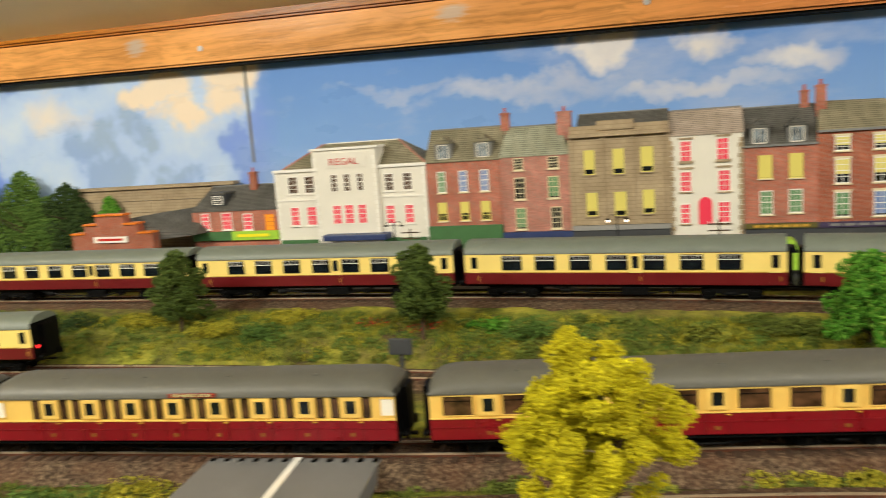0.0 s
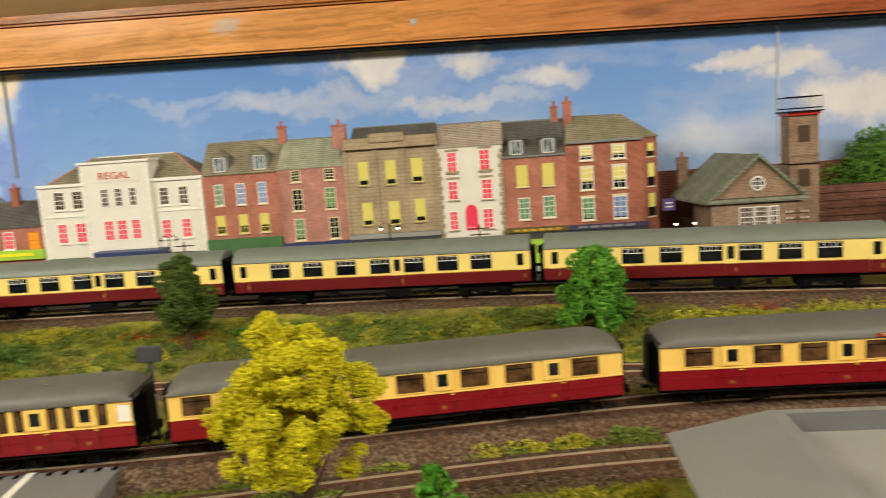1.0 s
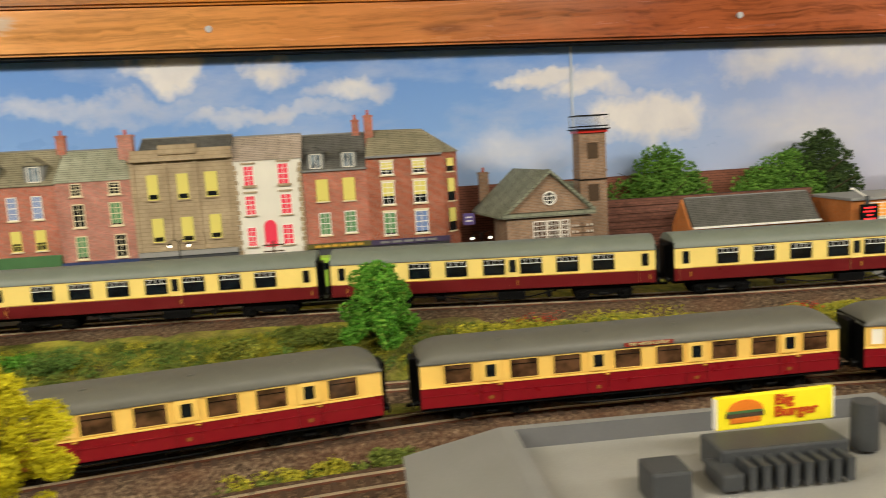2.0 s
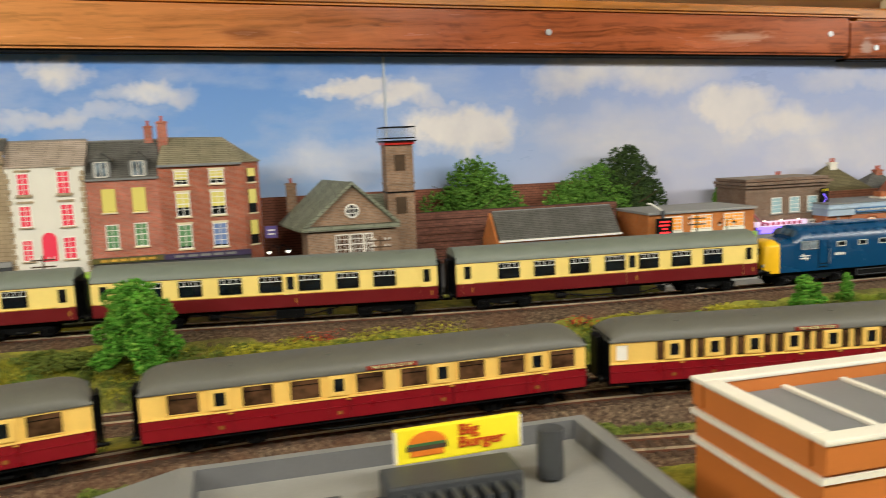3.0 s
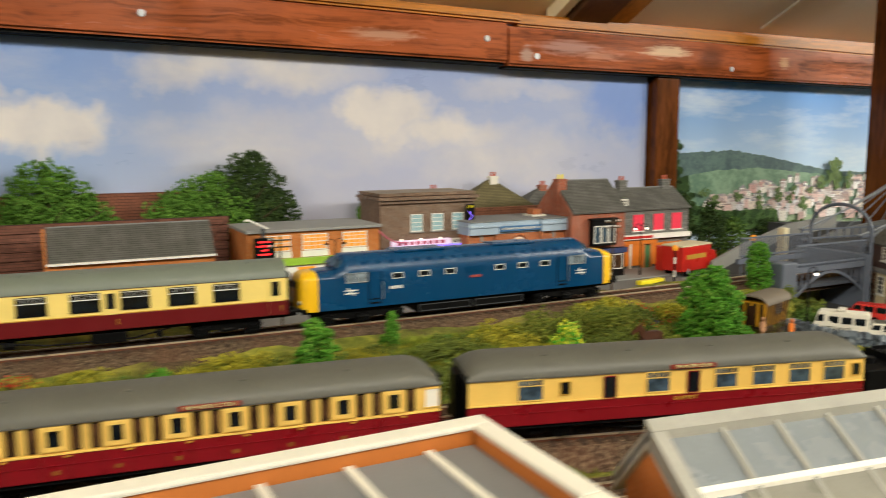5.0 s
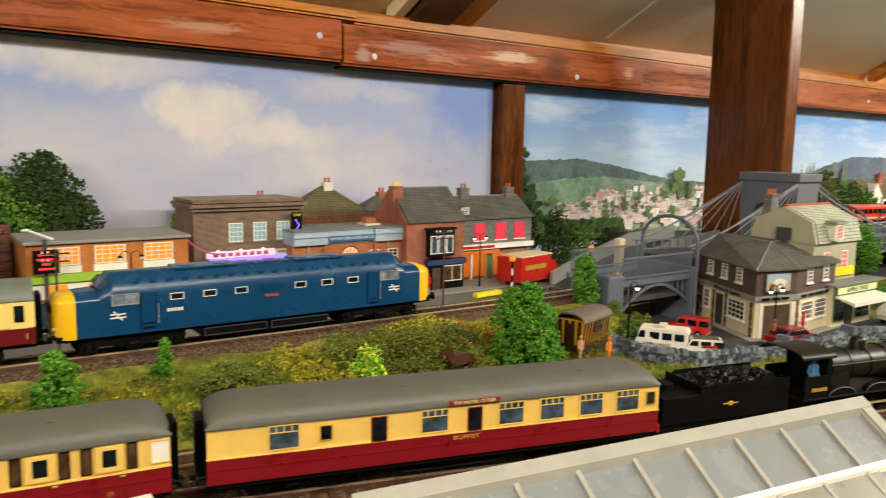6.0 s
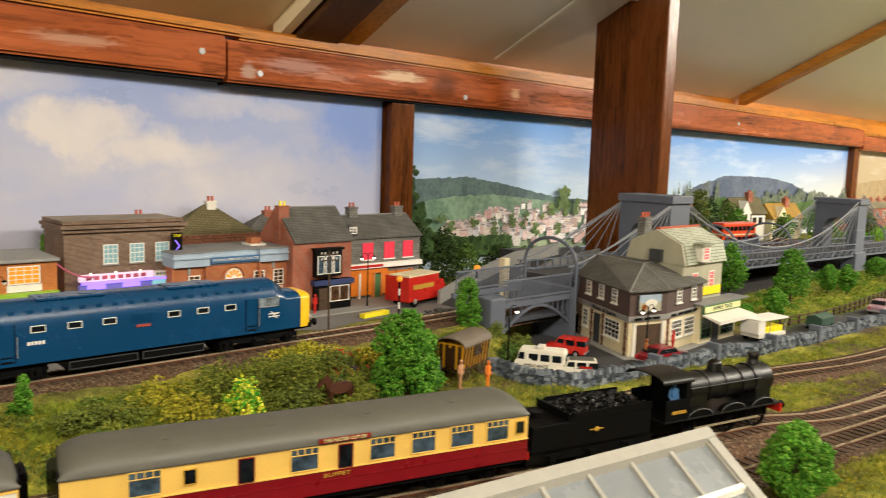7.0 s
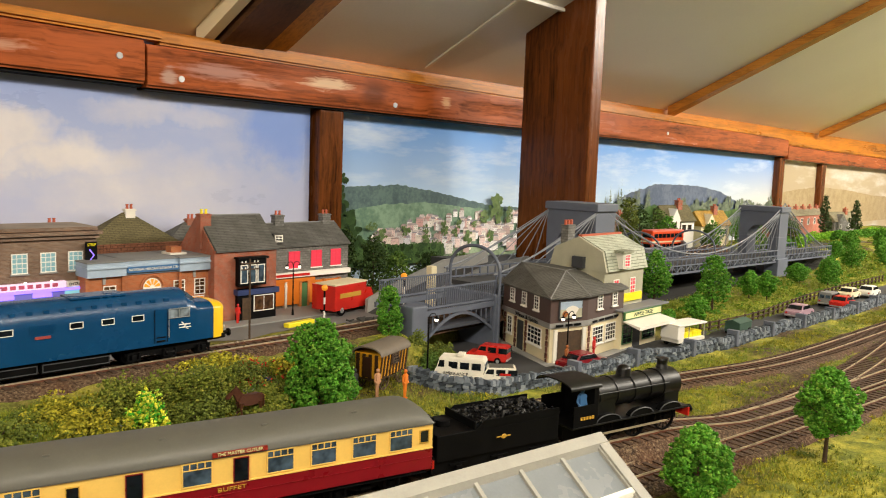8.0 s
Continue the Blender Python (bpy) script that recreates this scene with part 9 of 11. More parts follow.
part("cab", hull(bmesh.new(), [(0.021, s * 0.012, z_) for s in (-1, 1) for z_ in (0.006, 0.026)] + [(0.037, s * 0.011, z_) for s in (-1, 1) for z_ in (0.006, 0.014)] + [(0.031, s * 0.011, 0.025) for s in (-1, 1)]), "redpaint", t)
part("roof_edge", box(-0.0345, 0.0205, -0.0135, 0.0135, 0.0330, 0.0345), "creamwall", t)
part("lettering_bar", box(-0.026, 0.010, -0.0134, -0.0129, 0.0190, 0.0240), "gold", t)
wheels(t, (-0.022, 0.026), 0.0115, 0.0060)
t = thing("flat_wagon", "red low-loader with a green load in the street", "trailer", pose(0.565, 0.735, BASE, 0, 0, 0))
part("bed", box(-0.040, 0.040, -0.012, 0.012, 0.0055, 0.0085, 0.0004), "redpaint", t)
part("load", hull(bmesh.new(), [(x_, yy, 0.0085) for x_ in (-0.030, 0.020) for yy in (-0.010, 0.010)] + [(x_, yy, 0.0150) for x_ in (-0.025, 0.015) for yy in (-0.006, 0.006)]), "green", t)
part("headboard", box(0.034, 0.040, -0.012, 0.012, 0.0085, 0.024, 0.0006), "redpaint", t)
wheels(t, (-0.028, -0.016, 0.026), 0.0105, 0.0055)
t = thing("double_deck_bus", "red double-deck bus on the raised street", "bus", pose(1.945, 0.768, 0.0285, 0, 0, -10) @ Matrix.Scale(0.9, 4))
part("body", box(-0.053, 0.053, -0.015, 0.015, 0.005, 0.0560, 0.0030), "busred", t)
for z_ in (0.018, 0.040):
    for q in range(7):
        part("side_window", box(-0.047 + q * 0.0135, -0.0358 + q * 0.0135, -0.0156, -0.0146, z_, z_ + 0.0085), "glass", t)
    part("end_window", box(-0.0536, -0.0526, -0.011, 0.011, z_, z_ + 0.0085), "glass", t)
part("waist_band", box(-0.0534, 0.0534, -0.0154, 0.0154, 0.0300, 0.0330), "creamwall", t)
wheels(t, (-0.032, 0.032), 0.0135, 0.0070)
t = thing("milk_float", "white flatbed float with roof and pale yellow crates", "cart", pose(1.353, 0.4275, Z0, 0, 0, -8))
part("bed", box(-0.024, 0.024, -0.011, 0.011, 0.0050, 0.0090, 0.0004), "offwhite", t)
part("roof", box(-0.026, 0.026, -0.012, 0.012, 0.0230, 0.0250, 0.0006), "white", t)
part("cab", box(-0.026, -0.014, -0.011, 0.011, 0.0090, 0.0230, 0.0008), "white", t)
for a in (-0.005, 0.023):
    for s in (-1, 1):
        part("corner_post", cyl(bmesh.new(), (a, s * 0.0105, 0.009), (a, s * 0.0105, 0.023), 0.0005, seg=6), "silver", t)
for q in range(4):
    part("crate", box(-0.011 + q * 0.0085, -0.0035 + q * 0.0085, -0.008, 0.008, 0.0090, 0.0150, 0.0004), "signyellow", t)
wheels(t, (-0.016, 0.015), 0.0095, 0.0042)
t = thing("green_wagon", "small dark green covered trailer by the stone wall", "trailer", pose(1.462, 0.412, Z0))
part("body", box(-0.017, 0.017, -0.009, 0.009, 0.004, 0.0150, 0.0006), "darkgreen", t)
part("cover", hull(bmesh.new(), [(x_, yy, 0.0150) for x_ in (-0.018, 0.018) for yy in (-0.0095, 0.0095)] + [(x_, 0, 0.0185) for x_ in (-0.018, 0.018)]), "darkgreen", t)
wheels(t, (-0.010, 0.010), 0.0085, 0.0038)

# showman's caravan
t = thing("gypsy_caravan", "orange and black striped wooden caravan with curved roof", "caravan", pose(0.970, 0.494, 0.0120, 0, 0, 17) @ Matrix.Diagonal((0.88, 0.92, 1.0, 1)))
part("body", hull(bmesh.new(), [(x_, yy * k, z_) for x_ in (-0.024, 0.024) for yy in (-1, 1) for k, z_ in ((0.0105, 0.0095), (0.0130, 0.0290))]), "goldstripe", t, "yellow ochre panelled body")
for q in range(9):
    a = -0.0235 + q * 0.0056
    part("stripe", hull(bmesh.new(), [(a + e, -k - d, z_) for e in (0, 0.0022) for k, z_ in ((0.0105, 0.0098), (0.0130, 0.0286)) for d in (0.0, 0.0007)]), "van_dark", t)
sash(t, -0.004, 0.007, 0.018, 0.027, -0.0126, "trunk", "glass")
part("end_panel", hull(bmesh.new(), [(-0.0246 - e, yy * k, z_) for e in (0, 0.0005) for yy in (-1, 1) for k, z_ in ((0.0100, 0.0098), (0.0124, 0.0288))]), "goldstripe", t)
for q in range(4):
    e = -0.0105 + q * 0.0060
    part("stripe", box(-0.0258, -0.0249, e, e + 0.0032, 0.0100, 0.0284), "van_dark", t)
part("door", box(-0.0264, -0.0256, -0.0036, 0.0036, 0.0105, 0.0262), "van_dark", t)
pts = arch(0.0140, 0.0285, 0.0345, 12)
smooth(part("roof", prism(bmesh.new(), pts + [(p, q - 0.0012) for p, q in pts[::-1]], "x", -0.0265, 0.0265), "carroof", t, "weathered grey-brown curved roof"), 50)
for x_ in (-0.015, 0.015):
    for s in (-1, 1):
        bm = bmesh.new()
        r = 0.0090
        tube(bm, [(x_ + r * math.cos(q), s * 0.0105, r + r * math.sin(q) + 0.0002) for q in np.linspace(0, 2 * math.pi, 19)], 0.0007)
        for q in range(8):
            cyl(bm, (x_, s * 0.0105, r), (x_ + r * math.cos(q * math.pi / 4), s * 0.0105, r + r * math.sin(q * math.pi / 4)), 0.0004, seg=5)
        part("wheel", bm, "trunk", t)
part("chassis", box(-0.024, 0.024, -0.0085, 0.0085, 0.0075, 0.0097), "trunk", t)
for x_, y_, z_, coat, lab in ((0.967, 0.464, 0.0075, "orange", "painted figurine in orange trousers standing on grass"), (0.950, 0.477, 0.008, "skin", "painted figurine in pale clothes by the caravan"), (0.937, 0.488, 0.008, "dkgrey", "painted figurine in dark clothes by the caravan"), (0.918, 0.474, 0.0085, "skin", "seated painted figurine near the tree"),
                            (1.160, 0.448, Z0, "endpanel", "painted figurine on the pub corner"), (1.213, 0.452, Z0, "redpaint", "painted figurine in red by the pub"), (1.340, 0.440, Z0, "dkgrey", "painted figurine outside the shop"), (0.985, 0.80, LOW, "orange", "painted figurine in the upper street"), (0.972, 0.79, LOW, "offwhite", "pale painted figurine in the upper street"),
                            (1.025, 0.79, LOW, "redpaint", "painted figurine in red in the upper street")):
    figure(pose(x_, y_, z_, 0, 0, 20), lab, coat)
bm = bmesh.new()
hull(bm, [(x_, s * y_, z_) for s in (-1, 1) for x_, y_, z_ in ((-0.0105, 0.0020, 0.0185), (-0.0115, 0.0030, 0.0150), (-0.0090, 0.0036, 0.0118), (0.0, 0.0038, 0.0108), (0.0080, 0.0034, 0.0118), (0.0100, 0.0028, 0.0150), (0.0070, 0.0022, 0.0188), (-0.0020, 0.0020, 0.0178), (-0.0070, 0.0024, 0.0194))])
hull(bm, [(x_, s * y_, z_) for s in (-1, 1) for x_, y_, z_ in ((0.0060, 0.0016, 0.0190), (0.0098, 0.0020, 0.0140), (0.0110, 0.0012, 0.0258), (0.0142, 0.0012, 0.0232))])
hull(bm, [(x_, s * y_, z_) for s in (-1, 1) for x_, y_, z_ in ((0.0108, 0.0013, 0.0262), (0.0122, 0.0014, 0.0225), (0.0188, 0.0010, 0.0205), (0.0196, 0.0008, 0.0182), (0.0172, 0.0009, 0.0178))])
hull(bm, [(x_, s * 0.0005, z_) for s in (-1, 1) for x_, z_ in ((0.0045, 0.0196), (0.0062, 0.0190), (0.0100, 0.0268), (0.0116, 0.0272))])
for s in (-1, 1):
    hull(bm, [(0.0104 + a, s * 0.0009 + b, 0.0260 + c) for a, b, c in ((0, -0.0004, 0), (0, 0.0004, 0), (0.0010, 0, 0), (0.0003, 0, 0.0020))])
for x_, y_, k in ((-0.0088, 0.0024, 0.0016), (-0.0080, -0.0024, -0.0012), (0.0072, 0.0022, -0.0006), (0.0080, -0.0022, 0.0022)):
    cyl(bm, (x_ - k * 0.3, y_, 0.0070), (x_, y_, 0.0135), 0.0011, 0.0021, 8)
    cyl(bm, (x_ + k, y_, 0.0008), (x_ - k * 0.3, y_, 0.0072), 0.0011, 0.0010, 8)
    cyl(bm, (x_ + k, y_, 0.0), (x_ + k, y_, 0.0016), 0.0016, 0.0012, 8)
tube(bm, [(-0.0108, 0, 0.0180), (-0.0128, 0, 0.0160), (-0.0132, 0, 0.0110), (-0.0126, 0, 0.0075)], 0.0010, 6)
hs = tagged(part("horse_figurine", bm, "horsebrown"), "small dark brown toy horse standing on the bank", "figurine")
hs.matrix_basis = pose(0.842, 0.4850, ground_z(0.842, 0.485), 0, 0, 175) @ Matrix.Scale(0.85, 4)
smooth(hs, 60)


# ---- lamps, poles and signs ----
def street_lamp(m, label, lit=True, h=0.052, twin=True):
    t = thing("street_lamp", label, "street lamp", m, "street lamps")
    part("post", cyl(bmesh.new(), (0, 0, 0), (0, 0, h), 0.0009, 0.0006, 8), "black", t)
    part("base", cyl(bmesh.new(), (0, 0, 0), (0, 0, 0.008), 0.0016, 0.0011, 10), "black", t)
    for s in ((-1, 1) if twin else (1,)):
        bm = bmesh.new()
        tube(bm, [(0, 0, h - 0.002)] + [(s * (0.0045 - 0.0045 * math.cos(q)), 0, h - 0.002 + 0.0045 * math.sin(q)) for q in np.linspace(0.2, math.pi * 0.95, 9)], 0.0004)
        arm = part("arm", bm, "black", t)
        part("shade", cyl(bmesh.new(), (s * 0.009, 0, h - 0.0025), (s * 0.009, 0, h - 0.0010), 0.0026, 0.0010, 12), "black", arm)
        part("globe", ball(bmesh.new(), (s * 0.009, 0, h - 0.0036), 0.0017, 2), "lampwhite" if lit else "white", arm)
    return t


for x_, y_, z_, lit, tw_, h_ in ((-0.083, 0.79, BASE, True, True, 0.053), (-0.326, 0.80, BASE, False, True, 0.052), (0.214, 0.775, BASE, True, True, 0.042), (0.698, 0.765, LOW, False, True, 0.070), (1.100, 0.792, LOW, True, True, 0.062)):
    street_lamp(pose(x_, y_, z_), "black twin-armed street lamp in the upper street", lit, h_, tw_)
street_lamp(pose(1.0178, 0.490, 0.008), "tall black lamp post with one lit globe on the bank", True, 0.053, False)
street_lamp(pose(1.168, 0.453, Z0), "black twin-armed lamp with lit globes outside the pub", True, 0.050)
for x_, y_, z_ in ((1.100, 0.733, LOW), (1.198, 0.7075, 0.0070)):
    t = thing("crossing_beacon", "striped pole with a glowing amber globe at the crossing", "beacon", pose(x_, y_, z_) @ Matrix.Scale(1.28 if z_ < 0.005 else 1.45, 4), "crossing beacons")
    for q in range(5):
        part("band", cyl(bmesh.new(), (0, 0, q * 0.006), (0, 0, (q + 1) * 0.006), 0.0009, seg=10), "white" if q % 2 else "black", t)
    part("globe", ball(bmesh.new(), (0, 0, 0.0325), 0.0028, 2), "winamber", t)
t = thing("phone_box", "red telephone kiosk in the upper street", "kiosk", pose(1.150, 0.808, LOW))
part("body", box(-0.0058, 0.0058, -0.0058, 0.0058, 0, 0.0300, 0.0006), "redpaint", t)
part("glazing", box(-0.0045, 0.0045, -0.0062, -0.0054, 0.006, 0.0250), "glassblue", t)
part("cap", box(-0.0062, 0.0062, -0.0062, 0.0062, 0.0300, 0.0325, 0.0010), "redpaint", t)
t = thing("bench", "pale yellow trough on the street edge", "trough", pose(1.075, 0.745, LOW, 0, 0, 8))
part("trough_body", box(-0.020, 0.020, -0.004, 0.004, 0, 0.005, 0.0008), "signyellow", t)


def telegraph_pole(m, h=0.07):
    t = thing("telegraph_pole", "thin brown telegraph pole with cross arms", "pole", m, "telegraph poles")
    part("post", cyl(bmesh.new(), (0, 0, 0), (0, 0, h), 0.0011, 0.0008, 8), "trunk", t)
    for z_ in (h - 0.004, h - 0.010):
        part("cross_arm", box(-0.010, 0.010, -0.0006, 0.0006, z_ - 0.0006, z_ + 0.0006), "trunk", t)
        for s in (-0.009, -0.005, 0.005, 0.009):
            part("insulator", cyl(bmesh.new(), (s, 0, z_), (s, 0, z_ + 0.0024), 0.0006, seg=6), "white", t)


for x_, y_ in ((-0.29, 0.755), (0.012, 0.755), (0.305, 0.73), (0.632, 0.72), (0.985, 0.705)):
    telegraph_pole(pose(x_, y_, BASE if x_ < 0.6 else LOW), 0.052 if x_ < 0.6 else 0.084)
t = thing("colour_signal", "grey signal post with a dark square head and silver back", "signal", pose(-0.1800, 0.4370, 0.0))
part("post", cyl(bmesh.new(), (0, 0, 0), (0, 0, 0.052), 0.0014, seg=10), "dkgrey", t)
part("head", box(-0.0075, 0.0075, -0.002, 0.001, 0.0500, 0.0600, 0.0006), "dkgrey", t)
part("relay_box", box(-0.003, 0.003, -0.004, -0.001, 0.010, 0.030, 0.0004), "silver", t)


# ---- stone walls and fence of the lower street ----
def stone_wall(name, label, pts, h, size, seed=1):
    """A dry-stone wall: coursed blocks, each a little different."""
    rr = random.Random(seed)
    line = curve_points(pts, 0.004)
    t = thing(name, label, "wall", kind="structure")
    s, acc, made = 0.0, [0.0], 0
    for a, b in zip(line, line[1:]):
        acc.append(acc[-1] + float(np.linalg.norm((b - a)[:2])))
    total = acc[-1]
    z, row = 0.0, 0
    bm = bmesh.new()
    while z < h:
        hh = size * rr.uniform(0.55, 0.8)
        u = rr.uniform(-size, 0)
        while u < total:
            w = size * rr.uniform(0.7, 1.8)
            c = u + w / 2
            x_, y_ = float(np.interp(c, acc, line[:, 0])), float(np.interp(c, acc, line[:, 1]))
            x2, y2 = float(np.interp(c + 0.004, acc, line[:, 0])), float(np.interp(c + 0.004, acc, line[:, 1]))
            ang = math.atan2(y2 - y_, x2 - x_)
            ca, sa = math.cos(ang), math.sin(ang)
            d = 0.0035 + rr.uniform(0, 0.0016)
            P_ = [(e * w * 0.47 + rr.uniform(-0.0005, 0.0005), f * d, z + g * hh * 0.94 + rr.uniform(-0.0005, 0.0005)) for e in (-1, 1) for f in (-1, 1) for g in (0, 1)]
            hull(bm, [(x_ + p * ca - q * sa, y_ + p * sa + q * ca, r + ground_z(x_, y_)) for p, q, r in P_])
            u += w
            made += 1
            if made % 300 == 0:
                tagged(part("stones", bm, "stonewall", t), kind="stuff")
                bm = bmesh.new()
        z += hh
        row += 1
    tagged(part("stones", bm, "stonewall", t), kind="stuff")
    bm, u = bmesh.new(), 0.0
    while u < total:
        w = size * rr.uniform(0.45, 0.85)
        x_, y_ = float(np.interp(u, acc, line[:, 0])), float(np.interp(u, acc, line[:, 1]))
        x2, y2 = float(np.interp(u + 0.004, acc, line[:, 0])), float(np.interp(u + 0.004, acc, line[:, 1]))
        ang, lean = math.atan2(y2 - y_, x2 - x_), rr.uniform(-0.2, 0.5)
        ca, sa = math.cos(ang), math.sin(ang)
        top = z + size * rr.uniform(0.6, 1.0)
        hull(bm, [(x_ + p * ca - q * sa, y_ + p * sa + q * ca, r + ground_z(x_, y_)) for p, q, r in [(e * w * 0.48 + g * lean * size + rr.uniform(-0.0003, 0.0003), f * 0.0044 * (1 - 0.25 * g), (top if g else z - 0.001) + rr.uniform(-0.0004, 0.0004)) for e in (-1, 1) for f in (-1, 1) for g in (0, 1)]])
        u += w
    tagged(part("coping_stones", bm, "stonewall", t, "upright grey coping stones"), kind="stuff")
    for u in np.arange(0.105, total, 0.088) if total > 0.3 else ():
        x_, y_ = float(np.interp(u, acc, line[:, 0])), float(np.interp(u, acc, line[:, 1]))
        part("pillar", box(x_ - 0.0030, x_ + 0.0030, y_ - 0.0062, y_ + 0.0062, -0.001, z + 0.0065, 0.0006), "bridgegrey", t, "square grey stone pillar")
    return t


stone_wall("stone_wall", "grey dry-stone wall along the lower tracks", [(1.040, 0.442), (1.085, 0.436), (1.175, 0.4245), (1.244, 0.417), (1.306, 0.404), (1.421, 0.393), (1.564, 0.383), (1.741, 0.370), (1.94, 0.366), (2.2, 0.36)], 0.0095, 0.0036, 3)
stone_wall("stone_wall", "low dark stone wall beside the caravan field", [(1.006, 0.500), (1.012, 0.478), (1.022, 0.458), (1.040, 0.445)], 0.0095, 0.0036, 5)
t = thing("fence", "dark wooden rail fence beside the far street", "fence", pose(1.43, 0.44, 0.0))
fp = curve_points([(0.0, 0.004), (0.13, -0.006), (0.29, 0.002), (0.45, 0.007), (0.75, 0.0)], 0.02)
for a in fp:
    part("post", box(a[0] - 0.0012, a[0] + 0.0012, a[1] - 0.0012, a[1] + 0.0012, 0, 0.0125), "trunk", t)
for z_ in (0.005, 0.0105):
    bm = bmesh.new()
    ribbon(bm, fp, 0.0, 0.0010, z_, z_ + 0.0014)
    part("rail", bm, "trunk", t)

# houses beyond the bridge
for x_, w_, zr, zw, wall, roof, lab in ((2.25, 0.055, 0.113, 0.078, "offwhite", "slatemoss", "timbered white cottage with an olive-brown roof"), (2.44, 0.062, 0.097, 0.062, "creamwall", "goldtile", "cottage with a golden thatched-looking roof"), (1.99, 0.05, 0.09, 0.066, "brickgrey", "slate", "grey cottage with a slate roof behind trees"), (3.48, 0.09, 0.075, 0.045, "greystone", "slate", "far grey stone house with a slate roof")):
    t = thing("cottage", lab + " beyond the bridge", "house", pose(x_, 0.885, 0.0, 0, 0, -8), "houses beyond the bridge")
    part("wall", box(-w_, w_, 0, 0.045, 0, zw), wall, t)
    gable_roof(t, -w_, w_, -0.002, 0.047, zw, zr, roof, roof, 0.003)
    part("front_gable", hull(bmesh.new(), [(e, yy, zz) for yy in (-0.006, 0.02) for e, zz in ((-w_ * 0.8, 0.0), (-w_ * 0.1, 0.0), (-w_ * 0.8, zw), (-w_ * 0.1, zw), (-w_ * 0.45, zr - 0.006))]), wall, t)
    for a in (-0.7, 0.15, 0.55):
        sash(t, a * w_, a * w_ + 0.014, zw - 0.024, zw - 0.009, -0.0065 if a < 0 else 0.0, "trunk" if wall == "offwhite" else "white", "glass")
    if wall == "offwhite":
        for e in (-0.75, -0.45, -0.15):
            part("timber_frame", box(e * w_ - 0.0015, e * w_ + 0.0015, -0.0072, -0.0058, 0.03, zw), "trunk", t)
    chimney(t, w_ * 0.3, 0.02, zw, zr + 0.012, 0.016, "brickdark", 2)
row = thing("brick_terrace", "long red brick terrace with many chimneys beyond the bridge", "house", pose(3.04, 0.880, 0.0), "houses beyond the bridge")
part("wall", box(-0.20, 0.20, 0, 0.05, 0, 0.075), "brickred", row)
gable_roof(row, -0.20, 0.20, -0.002, 0.052, 0.075, 0.093, "slate", "chimpot", 0.002)
for q in range(7):
    chimney(row, -0.18 + q * 0.06, 0.025, 0.082, 0.101, 0.014, "brickred", 2)
    sash(row, -0.190 + q * 0.056, -0.172 + q * 0.056, 0.045, 0.066, 0.0, "white", "glass")


# ---- vegetation ----
def leaf_mesh(name, clumps, n, size, seed, flat=1.0, up=0.35, shell=0.62):
    """Many small bent leaves spread through ellipsoid clumps (x, y, z, rx, ry, rz)."""
    g = np.random.default_rng(seed)
    w = np.array([c[3] * c[4] + c[4] * c[5] + c[3] * c[5] for c in clumps])
    pick = g.choice(len(clumps), n, p=w / w.sum())
    C = np.array(clumps)[pick]
    d = g.normal(size=(n, 3))
    d /= np.linalg.norm(d, axis=1)[:, None]
    r = shell + (1.06 - shell) * g.random(n) ** 0.6
    P = C[:, :3] + d * C[:, 3:6] * r[:, None]
    nrm = d * (1 - up) + g.normal(size=(n, 3)) * 0.75 + np.array((0, 0, up))
    nrm /= np.linalg.norm(nrm, axis=1)[:, None]
    a = np.cross(nrm, g.normal(size=(n, 3)))
    a /= np.linalg.norm(a, axis=1)[:, None] + 1e-9
    b = np.cross(nrm, a)
    s = size * g.uniform(0.55, 1.35, n)[:, None]
    V = np.stack([P - a * s, P - b * s * 0.62 + nrm * s * 0.25, P + a * s, P + b * s * 0.62 + nrm * s * 0.25], 1)
    me = bpy.data.meshes.new(name)
    me.from_pydata(V.reshape(-1, 3).tolist(), [], [(4 * i, 4 * i + 1, 4 * i + 2, 4 * i + 3) for i in range(n)])
    return me


def foam_mesh(name, clumps, n, size, seed, shell=0.35):
    """Many small lumps of foam spread through ellipsoid clumps (x, y, z, rx, ry, rz)."""
    g = np.random.default_rng(seed)
    w = np.array([c[3] * c[4] + c[4] * c[5] + c[3] * c[5] for c in clumps])
    C = np.array(clumps)[g.choice(len(clumps), n, p=w / w.sum())]
    d = g.normal(size=(n, 3))
    d /= np.linalg.norm(d, axis=1)[:, None]
    P = C[:, :3] + d * C[:, 3:6] * (shell + (1.08 - shell) * g.random(n) ** 0.5)[:, None]
    a = g.normal(size=(n, 3))
    a /= np.linalg.norm(a, axis=1)[:, None]
    b = np.cross(a, g.normal(size=(n, 3)))
    b /= np.linalg.norm(b, axis=1)[:, None] + 1e-9
    c = np.cross(a, b)
    r = size * g.uniform(0.45, 1.7, n)
    V = np.stack([P + v * (sg * r * g.uniform(0.5, 1.15, n))[:, None] for v in (a, b, c) for sg in (1, -1)], 1)
    F = [(k + i, k + j, k + q) for k in range(0, 6 * n, 6) for i, j, q in ((0, 2, 4), (2, 1, 4), (1, 3, 4), (3, 0, 4), (2, 0, 5), (1, 2, 5), (3, 1, 5), (0, 3, 5))]
    me = bpy.data.meshes.new(name)
    me.from_pydata(V.reshape(-1, 3).tolist(), [], F)
    return me


def limb(bm, p, q, r0, r1, seg=7):
    cyl(bm, p, q, r0, r1, seg)


